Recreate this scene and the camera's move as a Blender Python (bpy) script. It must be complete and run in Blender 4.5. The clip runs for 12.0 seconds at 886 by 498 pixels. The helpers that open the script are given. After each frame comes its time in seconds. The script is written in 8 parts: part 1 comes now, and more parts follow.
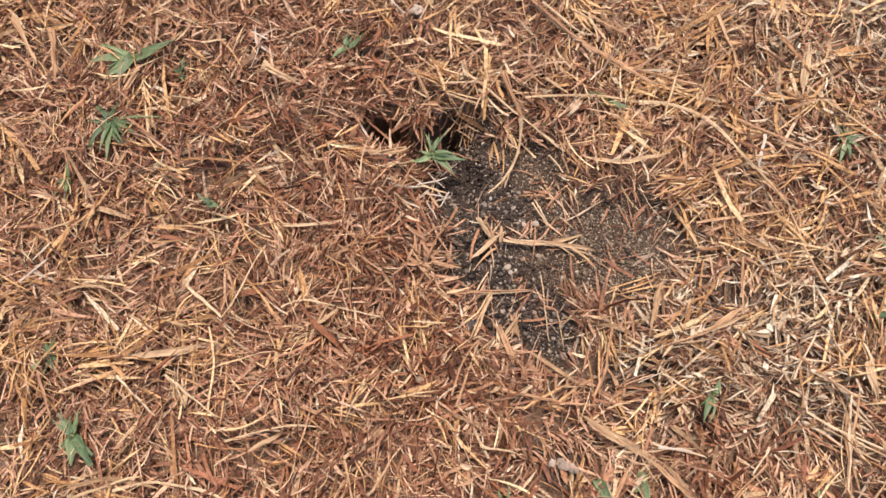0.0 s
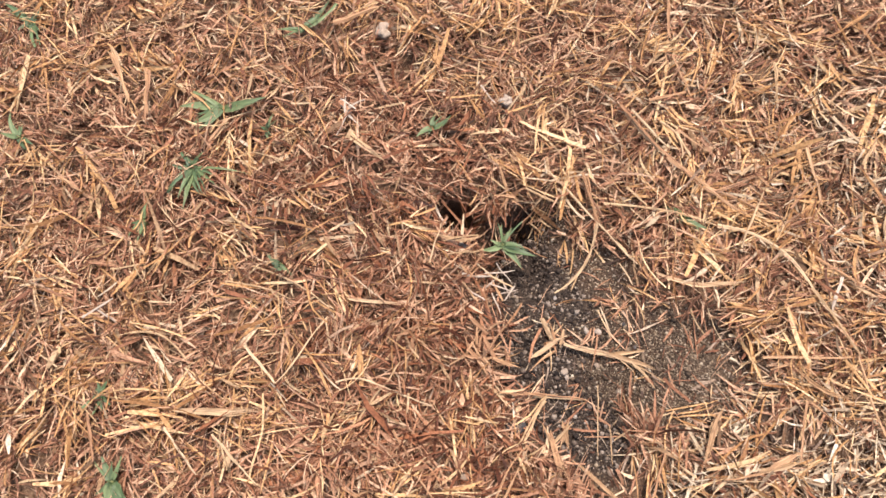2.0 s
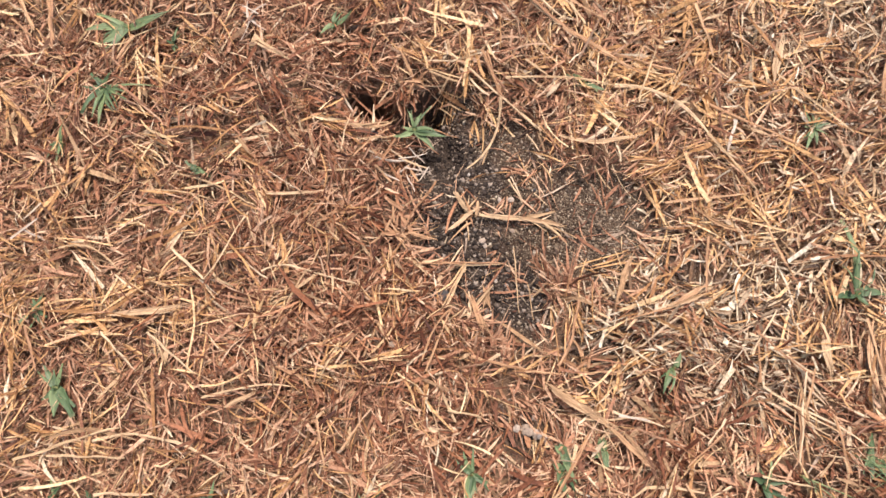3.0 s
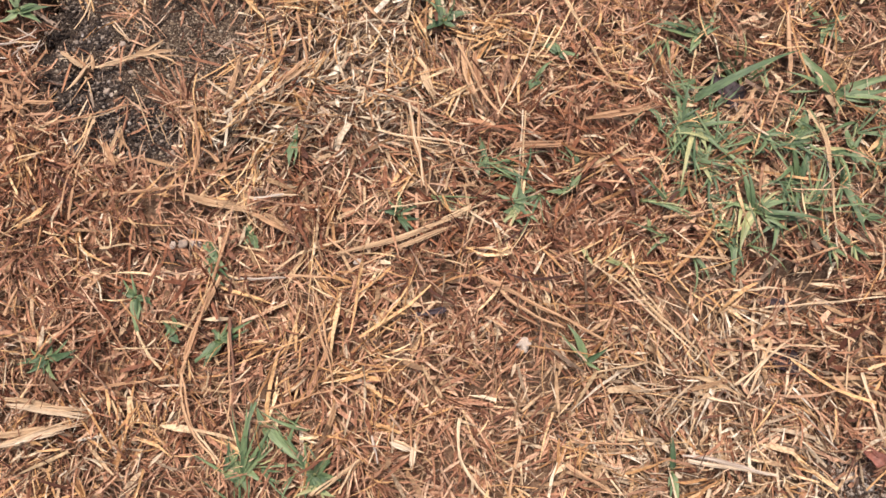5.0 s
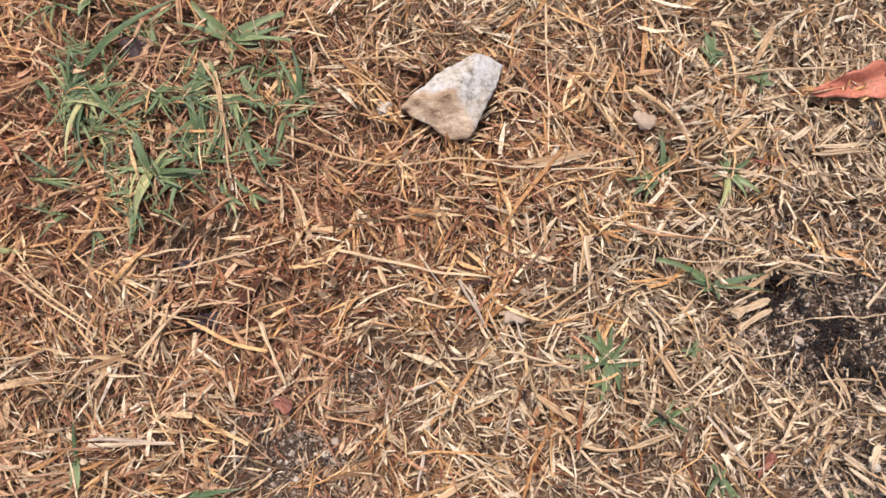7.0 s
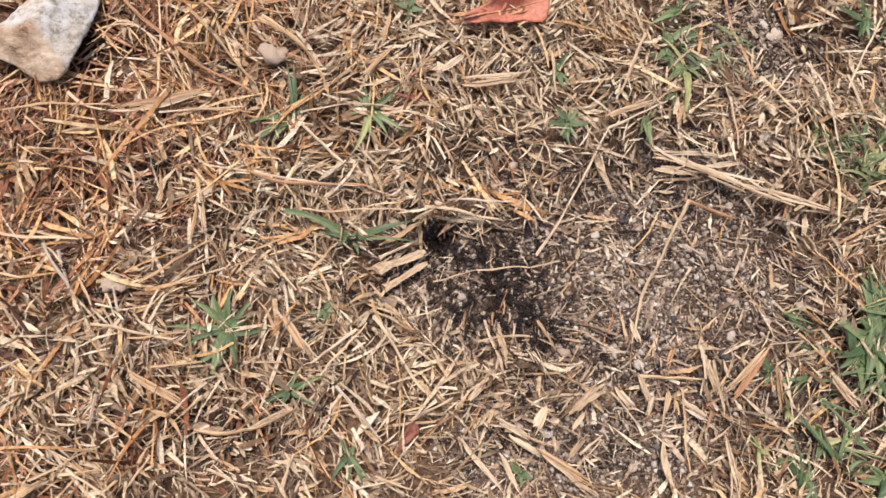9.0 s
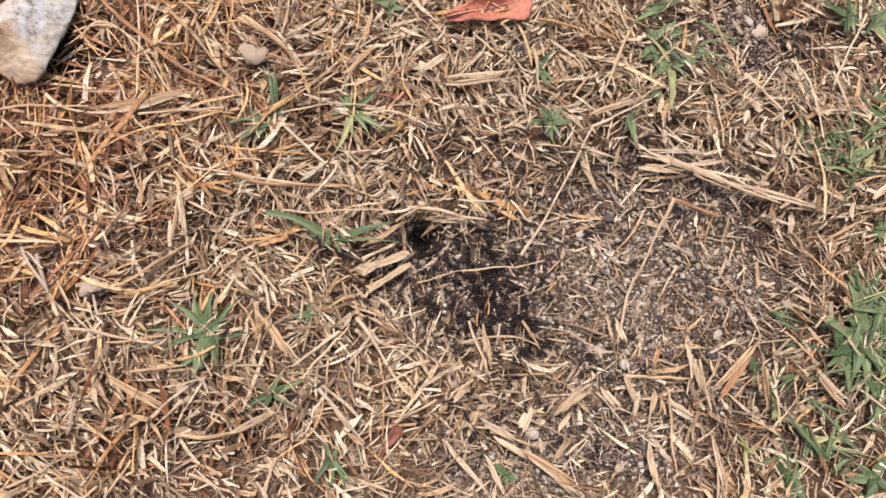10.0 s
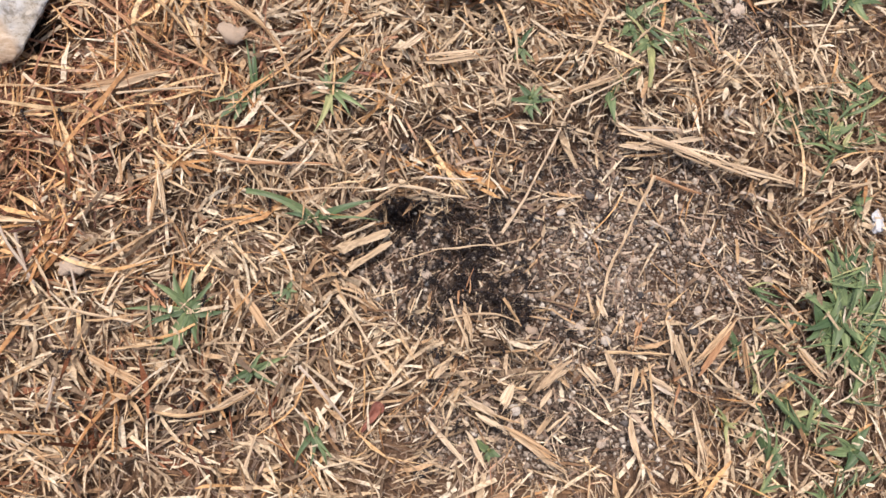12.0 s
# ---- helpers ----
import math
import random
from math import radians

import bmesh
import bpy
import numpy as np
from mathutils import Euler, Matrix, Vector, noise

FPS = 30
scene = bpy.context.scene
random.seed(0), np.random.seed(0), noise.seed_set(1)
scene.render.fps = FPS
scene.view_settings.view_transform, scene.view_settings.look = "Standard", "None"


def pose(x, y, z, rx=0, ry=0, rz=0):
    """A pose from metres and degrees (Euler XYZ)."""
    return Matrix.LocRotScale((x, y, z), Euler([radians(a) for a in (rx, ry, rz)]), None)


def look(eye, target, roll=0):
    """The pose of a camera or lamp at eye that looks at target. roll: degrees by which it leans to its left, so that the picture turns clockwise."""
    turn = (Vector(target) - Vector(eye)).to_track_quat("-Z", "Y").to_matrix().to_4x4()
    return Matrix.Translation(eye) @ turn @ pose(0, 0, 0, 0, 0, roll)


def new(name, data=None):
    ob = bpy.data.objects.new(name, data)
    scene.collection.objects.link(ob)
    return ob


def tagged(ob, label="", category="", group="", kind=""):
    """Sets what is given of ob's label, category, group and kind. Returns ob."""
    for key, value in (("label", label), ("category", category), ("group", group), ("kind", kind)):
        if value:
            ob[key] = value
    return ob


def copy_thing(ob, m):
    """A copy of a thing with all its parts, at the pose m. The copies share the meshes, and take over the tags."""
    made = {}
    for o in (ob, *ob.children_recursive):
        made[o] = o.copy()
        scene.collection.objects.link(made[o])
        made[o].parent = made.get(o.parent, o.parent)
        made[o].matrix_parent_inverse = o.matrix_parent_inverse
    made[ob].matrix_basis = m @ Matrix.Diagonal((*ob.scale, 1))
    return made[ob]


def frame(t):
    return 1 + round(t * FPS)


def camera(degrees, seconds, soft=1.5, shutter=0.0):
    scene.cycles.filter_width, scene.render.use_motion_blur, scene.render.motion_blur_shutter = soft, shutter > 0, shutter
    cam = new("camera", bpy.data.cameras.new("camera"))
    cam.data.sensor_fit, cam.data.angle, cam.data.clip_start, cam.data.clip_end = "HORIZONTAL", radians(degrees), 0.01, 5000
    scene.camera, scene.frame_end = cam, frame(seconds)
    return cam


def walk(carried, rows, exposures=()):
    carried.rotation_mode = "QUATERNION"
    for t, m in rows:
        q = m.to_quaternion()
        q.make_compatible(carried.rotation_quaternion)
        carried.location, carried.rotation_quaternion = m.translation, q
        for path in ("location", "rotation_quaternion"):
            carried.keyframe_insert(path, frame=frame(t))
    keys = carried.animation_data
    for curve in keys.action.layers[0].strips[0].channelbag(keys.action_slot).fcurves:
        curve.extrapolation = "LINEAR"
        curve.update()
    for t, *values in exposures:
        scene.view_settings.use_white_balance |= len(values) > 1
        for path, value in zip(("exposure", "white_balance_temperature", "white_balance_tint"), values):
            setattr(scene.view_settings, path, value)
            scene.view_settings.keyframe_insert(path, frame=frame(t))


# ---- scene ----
# A trampled, dried-out lawn seen from hand height, looking down: straw litter, bare soil, ants.
cam = camera(68.0, 12.0, soft=1.55, shutter=0.0)
# seconds, place of the lens, and its turn in degrees
ROWS = [
    (0, 0.0000, -0.0000, 0.4500, 14.02, 2.72, 0.91),
    (0.5, -0.0094, 0.0239, 0.4491, 14.82, 2.24, 4.59),
    (1, -0.0327, 0.0512, 0.4596, 16.04, 2.32, 6.63),
    (1.5, -0.0466, 0.0437, 0.4588, 16.73, 1.65, 8.99),
    (2, -0.0408, 0.0438, 0.4636, 16.37, 1.79, 9.00),
    (2.5, -0.0168, 0.0239, 0.4664, 15.94, 2.30, 7.32),
    (3, 0.0199, -0.0216, 0.4599, 13.92, 2.44, 2.76),
    (3.2, 0.0331, -0.0342, 0.4578, 13.11, 2.53, 0.71),
    (4.8, 0.2042, -0.1512, 0.4392, 10.89, 2.87, -13.96),
    (5, 0.2360, -0.1736, 0.4387, 10.26, 3.16, -15.98),
    (5.5, 0.3305, -0.2119, 0.4331, 9.09, 2.52, -19.44),
    (6, 0.4111, -0.2348, 0.4247, 8.41, 1.08, -22.28),
    (6.5, 0.4666, -0.2666, 0.4182, 8.49, -0.21, -24.40),
    (7, 0.5505, -0.3007, 0.4120, 8.43, -1.41, -26.23),
    (7.5, 0.6363, -0.3371, 0.3966, 7.38, -3.38, -27.78),
    (7.7, 0.6654, -0.3510, 0.3882, 6.88, -3.87, -28.70),
    (9.3, 0.7237, -0.4148, 0.3630, 9.13, -4.77, -29.70),
    (9.5, 0.7281, -0.4142, 0.3632, 8.93, -4.74, -29.86),
    (10, 0.7254, -0.4148, 0.3614, 8.87, -4.90, -30.00),
    (10.5, 0.7234, -0.4172, 0.3630, 9.05, -5.00, -30.03),
    (11, 0.7245, -0.4193, 0.3638, 8.90, -5.09, -30.11),
    (11.5, 0.7242, -0.4243, 0.3629, 9.04, -5.14, -30.29),
    (12, 0.7264, -0.4296, 0.3609, 8.88, -5.24, -30.50),
]
# the camera's own exposure drifts a little: seconds, stops
EXPOSURES = [(0.0, 0.49), (1.0, 0.55), (2.0, 0.69), (3.2, 0.65), (5.0, 0.50), (6.5, 0.46), (7.5, 0.26), (9.3, 0.36), (12.0, 0.37)]
walk(cam, [(t, pose(x, y, z, rx, ry, rz)) for t, x, y, z, rx, ry, rz in ROWS], EXPOSURES)

# ---- light: bright hazy daylight, soft shadows ----
SUN_HEIGHT, SUN_TURN = 70.0, 10.0     # degrees above the horizon; compass turn, 0 along +y, clockwise
world = bpy.data.worlds.new("sky")
scene.world = world
world.use_nodes = True
sky = world.node_tree.nodes.new("ShaderNodeTexSky")
sky.sky_type, sky.sun_disc = "NISHITA", False
sky.sun_elevation, sky.sun_rotation = radians(SUN_HEIGHT), radians(SUN_TURN)
sky.dust_density = 4.0
back = world.node_tree.nodes["Background"]
back.inputs["Strength"].default_value = 0.11
world.node_tree.links.new(sky.outputs[0], back.inputs["Color"])
sun_lamp = bpy.data.lights.new("sun", "SUN")
sun_lamp.energy, sun_lamp.angle, sun_lamp.color = 2.95, radians(17), (1.0, 0.912, 0.885)
sun_turn = radians(SUN_TURN)
sun_far = Vector((math.sin(sun_turn) * math.cos(radians(SUN_HEIGHT)), math.cos(sun_turn) * math.cos(radians(SUN_HEIGHT)), math.sin(radians(SUN_HEIGHT))))
new("sun", sun_lamp).matrix_world = look(sun_far * 50, (0, 0, 0))


# ---- materials ----
def material(name, roughness=0.7, specular=0.3):
    m = bpy.data.materials.new(name)
    m.use_nodes = True
    b = m.node_tree.nodes["Principled BSDF"]
    b.inputs["Roughness"].default_value = roughness
    b.inputs["Specular IOR Level"].default_value = specular
    return m, m.node_tree, b


def add(tree, kind, **values):
    n = tree.nodes.new(kind)
    for key, value in values.items():
        n.inputs[key.replace("_", " ")].default_value = value
    return n


def ramp(tree, source, stops, smooth=False):
    n = tree.nodes.new("ShaderNodeValToRGB")
    n.color_ramp.interpolation = "EASE" if smooth else "LINEAR"
    e = n.color_ramp.elements
    while len(e) < len(stops):
        e.new(0.5)
    for el, (at, c) in zip(e, stops):
        el.position, el.color = at, (*c, 1)
    tree.links.new(source, n.inputs[0])
    return n.outputs[0]


def noise_of(tree, scale, detail=3.0, rough=0.55, stretch=None):
    tc = tree.nodes.new("ShaderNodeTexCoord")
    n = add(tree, "ShaderNodeTexNoise", Scale=scale, Detail=detail, Roughness=rough)
    if stretch:
        mp = add(tree, "ShaderNodeMapping", Scale=stretch)
        tree.links.new(tc.outputs["Object"], mp.inputs[0])
        tree.links.new(mp.outputs[0], n.inputs["Vector"])
    else:
        tree.links.new(tc.outputs["Object"], n.inputs["Vector"])
    return n.outputs["Fac"]


def mix(tree, a, b, fac, blend="MIX"):
    n = tree.nodes.new("ShaderNodeMix")
    n.data_type, n.blend_type = "RGBA", blend
    for value, socket in ((fac, n.inputs[0]), (a, n.inputs[6]), (b, n.inputs[7])):
        if isinstance(value, (int, float)):
            socket.default_value = value
        elif isinstance(value, tuple):
            socket.default_value = (*value, 1)
        else:
            tree.links.new(value, socket)
    return n.outputs[2]


def bump(tree, shader, height, strength, distance):
    n = add(tree, "ShaderNodeBump", Strength=strength, Distance=distance)
    tree.links.new(height, n.inputs["Height"])
    tree.links.new(n.outputs[0], shader.inputs["Normal"])


def litter_material(name, stops, per_object=False):
    """Dead grass: every piece takes its own shade; fibres and stains run over it."""
    m, tree, b = material(name, 0.62, 0.25)
    if per_object:
        own = tree.nodes.new("ShaderNodeObjectInfo").outputs["Random"]
    else:
        own = tree.nodes.new("ShaderNodeNewGeometry").outputs["Random Per Island"]
    c = ramp(tree, own, stops)
    if per_object:
        fibre = tree.nodes.new("ShaderNodeNewGeometry").outputs["Random Per Island"]
        c = mix(tree, c, ramp(tree, fibre, ((0.0, (0.66, 0.60, 0.54)), (0.5, (0.95, 0.93, 0.9)), (1.0, (1.1, 1.1, 1.1)))), 0.9, "MULTIPLY")
    fine = ramp(tree, noise_of(tree, 700 if per_object else 420, 4, 0.6, (0.07, 1, 1) if per_object else None), ((0.34, (0.46, 0.40, 0.36)), (0.58, (1.06, 1.04, 1.02))))
    broad = ramp(tree, noise_of(tree, 14, 2), ((0.35, (0.84, 0.80, 0.78)), (0.65, (1.08, 1.08, 1.08))))
    c = mix(tree, mix(tree, c, fine, 0.8, "MULTIPLY"), broad, 1.0, "MULTIPLY")
    tree.links.new(c, b.inputs["Base Color"])
    bump(tree, b, noise_of(tree, 900, 2, 0.5, (0.08, 1, 1) if per_object else None), 0.5, 0.0006)
    return m


M_RUSSET = litter_material("russet dead grass", ((0.0, (0.10, 0.042, 0.024)), (0.2, (0.25, 0.11, 0.061)), (0.45, (0.42, 0.212, 0.121)), (0.72, (0.58, 0.335, 0.20)), (1.0, (0.74, 0.51, 0.335))))
M_RUST = litter_material("rusty dead grass", ((0.0, (0.055, 0.02, 0.012)), (0.35, (0.17, 0.062, 0.03)), (0.75, (0.33, 0.135, 0.065)), (1.0, (0.50, 0.26, 0.14))))
M_STRAW = litter_material("straw litter", ((0.0, (0.13, 0.072, 0.038)), (0.2, (0.28, 0.168, 0.09)), (0.5, (0.48, 0.315, 0.172)), (0.8, (0.63, 0.45, 0.265)), (1.0, (0.76, 0.60, 0.40))))
M_CREAM = litter_material("bleached chopped straw", ((0.0, (0.14, 0.094, 0.059)), (0.2, (0.345, 0.252, 0.161)), (0.5, (0.58, 0.452, 0.296)), (0.8, (0.70, 0.58, 0.405)), (1.0, (0.80, 0.71, 0.54))))
M_GOLD = litter_material("golden dry grass", ((0.0, (0.28, 0.135, 0.055)), (0.3, (0.53, 0.29, 0.12)), (0.65, (0.69, 0.43, 0.20)), (1.0, (0.79, 0.60, 0.35))))
M_CHAFF = litter_material("weathered chaff", ((0.0, (0.07, 0.045, 0.033)), (0.3, (0.18, 0.12, 0.087)), (0.65, (0.36, 0.26, 0.185)), (1.0, (0.58, 0.46, 0.34))))
M_PALE = litter_material("pale straw", ((0.0, (0.54, 0.37, 0.21)), (0.5, (0.66, 0.48, 0.285)), (1.0, (0.77, 0.60, 0.40))), True)
M_TAN = litter_material("tan straw", ((0.0, (0.40, 0.22, 0.12)), (0.5, (0.52, 0.31, 0.17)), (1.0, (0.62, 0.40, 0.23))), True)
M_BROWN = litter_material("brown stem", ((0.0, (0.16, 0.08, 0.05)), (1.0, (0.30, 0.16, 0.10))), True)
M_SHEATH = litter_material("dry grass sheath", ((0.0, (0.42, 0.26, 0.14)), (0.5, (0.54, 0.37, 0.215)), (1.0, (0.64, 0.47, 0.29))), True)
M_GREY = litter_material("bleached straw", ((0.0, (0.50, 0.42, 0.34)), (1.0, (0.72, 0.63, 0.52))), True)
M_BLEACHED = litter_material("cream straw", ((0.0, (0.54, 0.41, 0.265)), (0.5, (0.67, 0.53, 0.365)), (1.0, (0.78, 0.655, 0.48))), True)
TONES = {"cream": M_BLEACHED, "pale": M_PALE, "tan": M_TAN, "brown": M_BROWN, "grey": M_GREY}


def soil_material():
    m, tree, b = material("dusty soil", 0.92, 0.15)
    grain = ramp(tree, noise_of(tree, 700, 4, 0.7), ((0.3, (0.060, 0.042, 0.031)), (0.5, (0.130, 0.090, 0.067)), (0.7, (0.27, 0.20, 0.146))))
    darkening = ramp(tree, noise_of(tree, 14, 3), ((0.35, (0.62, 0.58, 0.55)), (0.6, (1.0, 1.0, 1.0))))
    thatch = ramp(tree, noise_of(tree, 160, 3, 0.6, (1, 1, 1)), ((0.4, (0.75, 0.62, 0.52)), (0.6, (1.0, 0.95, 0.9))))
    c = mix(tree, mix(tree, grain, darkening, 1.0, "MULTIPLY"), thatch, 0.7, "MULTIPLY")
    # dark soil colour that also carries painted shade under the mat's edge
    shaded = tree.nodes.new("ShaderNodeAttribute")
    shaded.attribute_name = "dark_soil_shade"
    dark_soil = ramp(tree, noise_of(tree, 420, 4, 0.7), ((0.35, (0.022, 0.017, 0.014)), (0.6, (0.075, 0.058, 0.045))))
    c = mix(tree, c, dark_soil, shaded.outputs["Fac"])
    matted = tree.nodes.new("ShaderNodeAttribute")
    matted.attribute_name = "thatch"
    rotted = ramp(tree, noise_of(tree, 260, 4, 0.65), ((0.35, (0.11, 0.062, 0.038)), (0.6, (0.27, 0.165, 0.10))))
    c = mix(tree, c, rotted, matted.outputs["Fac"])
    tree.links.new(c, b.inputs["Base Color"])
    bump(tree, b, noise_of(tree, 520, 5, 0.7), 0.9, 0.003)
    return m


M_SOIL = soil_material()


def grain_material(name, stops, per_object, roughness=0.8):
    m, tree, b = material(name, roughness, 0.3)
    own = tree.nodes.new("ShaderNodeObjectInfo").outputs["Random"] if per_object else tree.nodes.new("ShaderNodeNewGeometry").outputs["Random Per Island"]
    c = ramp(tree, own, stops)
    spots = ramp(tree, noise_of(tree, 600, 3, 0.6), ((0.35, (0.6, 0.57, 0.54)), (0.6, (1.05, 1.03, 1.0))))
    tree.links.new(mix(tree, c, spots, 0.8, "MULTIPLY"), b.inputs["Base Color"])
    bump(tree, b, noise_of(tree, 900, 3), 0.5, 0.0008)
    return m


M_GRAIN = grain_material("sand grains", ((0.0, (0.065, 0.05, 0.041)), (0.3, (0.19, 0.148, 0.116)), (0.62, (0.37, 0.30, 0.238)), (0.9, (0.52, 0.445, 0.368)), (1.0, (0.70, 0.64, 0.565))), False)
M_SAND = grain_material("warm fine sand", ((0.0, (0.055, 0.038, 0.026)), (0.45, (0.17, 0.12, 0.08)), (0.85, (0.36, 0.27, 0.18)), (1.0, (0.66, 0.56, 0.42))), False)
M_CRUMB = grain_material("dark soil crumbs", ((0.0, (0.022, 0.016, 0.013)), (0.45, (0.066, 0.047, 0.036)), (0.75, (0.16, 0.12, 0.092)), (1.0, (0.42, 0.34, 0.27))), False, 0.9)
M_PEBBLE = grain_material("pebble stone", ((0.0, (0.30, 0.22, 0.16)), (0.4, (0.48, 0.37, 0.28)), (0.8, (0.54, 0.45, 0.37)), (1.0, (0.62, 0.56, 0.49))), True)
M_CLOD = grain_material("crumbly pale stone", ((0.0, (0.50, 0.385, 0.29)), (1.0, (0.66, 0.55, 0.45))), True, 0.95)
M_QUARTZ = grain_material("white quartz pebble", ((0.0, (0.72, 0.72, 0.74)), (1.0, (0.80, 0.80, 0.82))), True)
M_DARKSTONE = grain_material("dark pebble", ((0.0, (0.06, 0.055, 0.055)), (1.0, (0.17, 0.15, 0.14))), True)


def green_material(name, low, high):
    m, tree, b = material(name, 0.5, 0.35)
    own = tree.nodes.new("ShaderNodeObjectInfo").outputs["Random"]
    c = ramp(tree, own, ((0.0, low), (1.0, high)))
    dust = ramp(tree, noise_of(tree, 500, 4, 0.55, (0.1, 1, 1)), ((0.35, (0.6, 0.62, 0.6)), (0.65, (1.25, 1.2, 1.15))))
    c = mix(tree, c, dust, 0.9, "MULTIPLY")
    withered = ramp(tree, noise_of(tree, 130, 4, 0.6, (0.5, 1, 1)), ((0.60, (0, 0, 0)), (0.74, (0.7, 0.7, 0.7))))
    c = mix(tree, c, (0.40, 0.33, 0.19), withered)
    tree.links.new(c, b.inputs["Base Color"])
    bump(tree, b, noise_of(tree, 900, 3, 0.5, (0.06, 1, 1)), 0.6, 0.0006)
    return m


M_GREEN = green_material("green grass blade", (0.058, 0.100, 0.042), (0.19, 0.245, 0.108))
M_LIME = green_material("yellowing grass blade", (0.24, 0.27, 0.11), (0.42, 0.39, 0.18))

# ---- the lie of the land ----
rng = np.random.default_rng(11)
LATTICE = rng.random((8, 64, 64))


def field(x, y, size, k=0):
    """Smooth noise from 0 to 1 with lumps of about that size, in metres."""
    u, v = np.asarray(x) / size + 17.3 * k + 100, np.asarray(y) / size + 9.1 * k + 100
    i, j = np.floor(u).astype(int), np.floor(v).astype(int)
    a, b = u - i, v - j
    a, b = a * a * (3 - 2 * a), b * b * (3 - 2 * b)
    g = LATTICE[k % 8]
    at = lambda p, q: g[p % 64, q % 64]
    return (at(i, j) * (1 - a) + at(i + 1, j) * a) * (1 - b) + (at(i, j + 1) * (1 - a) + at(i + 1, j + 1) * a) * b


def spot(x, y, cx, cy, rx, ry, turn=0.0, soft=0.35):
    """1 inside an ellipse with a ragged rim, 0 outside."""
    c, s = math.cos(radians(turn)), math.sin(radians(turn))
    dx, dy = np.asarray(x) - cx, np.asarray(y) - cy
    u, v = (dx * c + dy * s) / rx, (dy * c - dx * s) / ry
    r = np.sqrt(u * u + v * v) + 0.55 * (field(x, y, 0.035, 1) - 0.5) + 0.3 * (field(x, y, 0.013, 2) - 0.5)
    return np.clip((1 + soft - r) / (2 * soft), 0, 1)


def strongest(*values):
    out = values[0]
    for v in values[1:]:
        out = np.maximum(out, v)
    return out


def bare(x, y):
    """How bare of litter the soil is."""
    return strongest(
        0.9 * spot(x, y, 0.063, 0.119, 0.084, 0.048, -16),
        1 * spot(x, y, 0.003, 0.172, 0.041, 0.051, -0),
        0.95 * spot(x, y, 0.034, 0.065, 0.041, 0.027, -51),
        0.5 * spot(x, y, 0.104, 0.013, 0.022, 0.025, 1),
        0.93 * spot(x, y, 0.094, 0.131, 0.050, 0.034, -10, 0.3),
        0.9 * spot(x, y, 0.040, 0.172, 0.022, 0.024, 0, 0.3),
        0.5 * spot(x, y, 0.058, -0.034, 0.022, 0.017, 1),
        0.9 * spot(x, y, 0.794, -0.408, 0.062, 0.034, -29),
        0.85 * spot(x, y, 0.889, -0.453, 0.089, 0.061, -29),
        0.85 * spot(x, y, 1.017, -0.356, 0.042, 0.031, -49),
        0.6 * spot(x, y, 0.795, -0.518, 0.083, 0.021, -31),
        0.6 * spot(x, y, 0.623, -0.413, 0.032, 0.014, -31),
        0.5 * spot(x, y, 0.819, -0.347, 0.033, 0.020, -29),
        0.8 * spot(x, y, 0.447, -0.328, 0.041, 0.023, -44, 0.6),
        0.5 * spot(x, y, 0.510, -0.300, 0.046, 0.017, -24),
        0.45 * spot(x, y, 0.452, -0.175, 0.033, 0.018, -24),
        1 * spot(x, y, 0.774, -0.372, 0.016, 0.012, -29),
        1 * spot(x, y, 0.795, -0.420, 0.031, 0.024, -30),
        0.8 * spot(x, y, 0.863, -0.444, 0.040, 0.032, -29),
        1 * spot(x, y, 0.633, -0.161, 0.023, 0.018, -27),
        0.75 * spot(x, y, 0.796, -0.515, 0.087, 0.024, -31),
        0.55 * spot(x, y, 0.687, -0.319, 0.027, 0.019, -29),
        0.5 * spot(x, y, 0.655, -0.268, 0.018, 0.016, -29),
        0.62 * spot(x, y, 0.865, -0.523, 0.060, 0.030, -30, 0.5),
        0.55 * spot(x, y, 0.909, -0.571, 0.040, 0.040, -30, 0.5),
        0.6 * spot(x, y, 0.790, -0.521, 0.050, 0.020, -30, 0.5),
        0.95 * spot(x, y, 0.427, -0.223, 0.012, 0.009, -24, 0.25),
        0.95 * spot(x, y, 0.460, -0.033, 0.018, 0.014, -24, 0.25),
        1 * spot(x, y, -0.012, 0.157, 0.017, 0.050, 6, 0.2),
        0.85 * spot(x, y, 0.042, 0.111, 0.058, 0.030, 6, 0.3),
        0.9 * spot(x, y, -0.075, 0.211, 0.011, 0.009, 6, 0.25),
        0.9 * spot(x, y, -0.021, 0.209, 0.017, 0.012, 6, 0.25),
        0.8 * spot(x, y, 0.767, -0.513, 0.050, 0.017, -31, 0.4),
        0.55 * spot(x, y, 0.820, -0.499, 0.062, 0.027, -30, 0.4),
        0.8 * spot(x, y, 0.824, -0.462, 0.033, 0.019, -30, 0.3)
    )


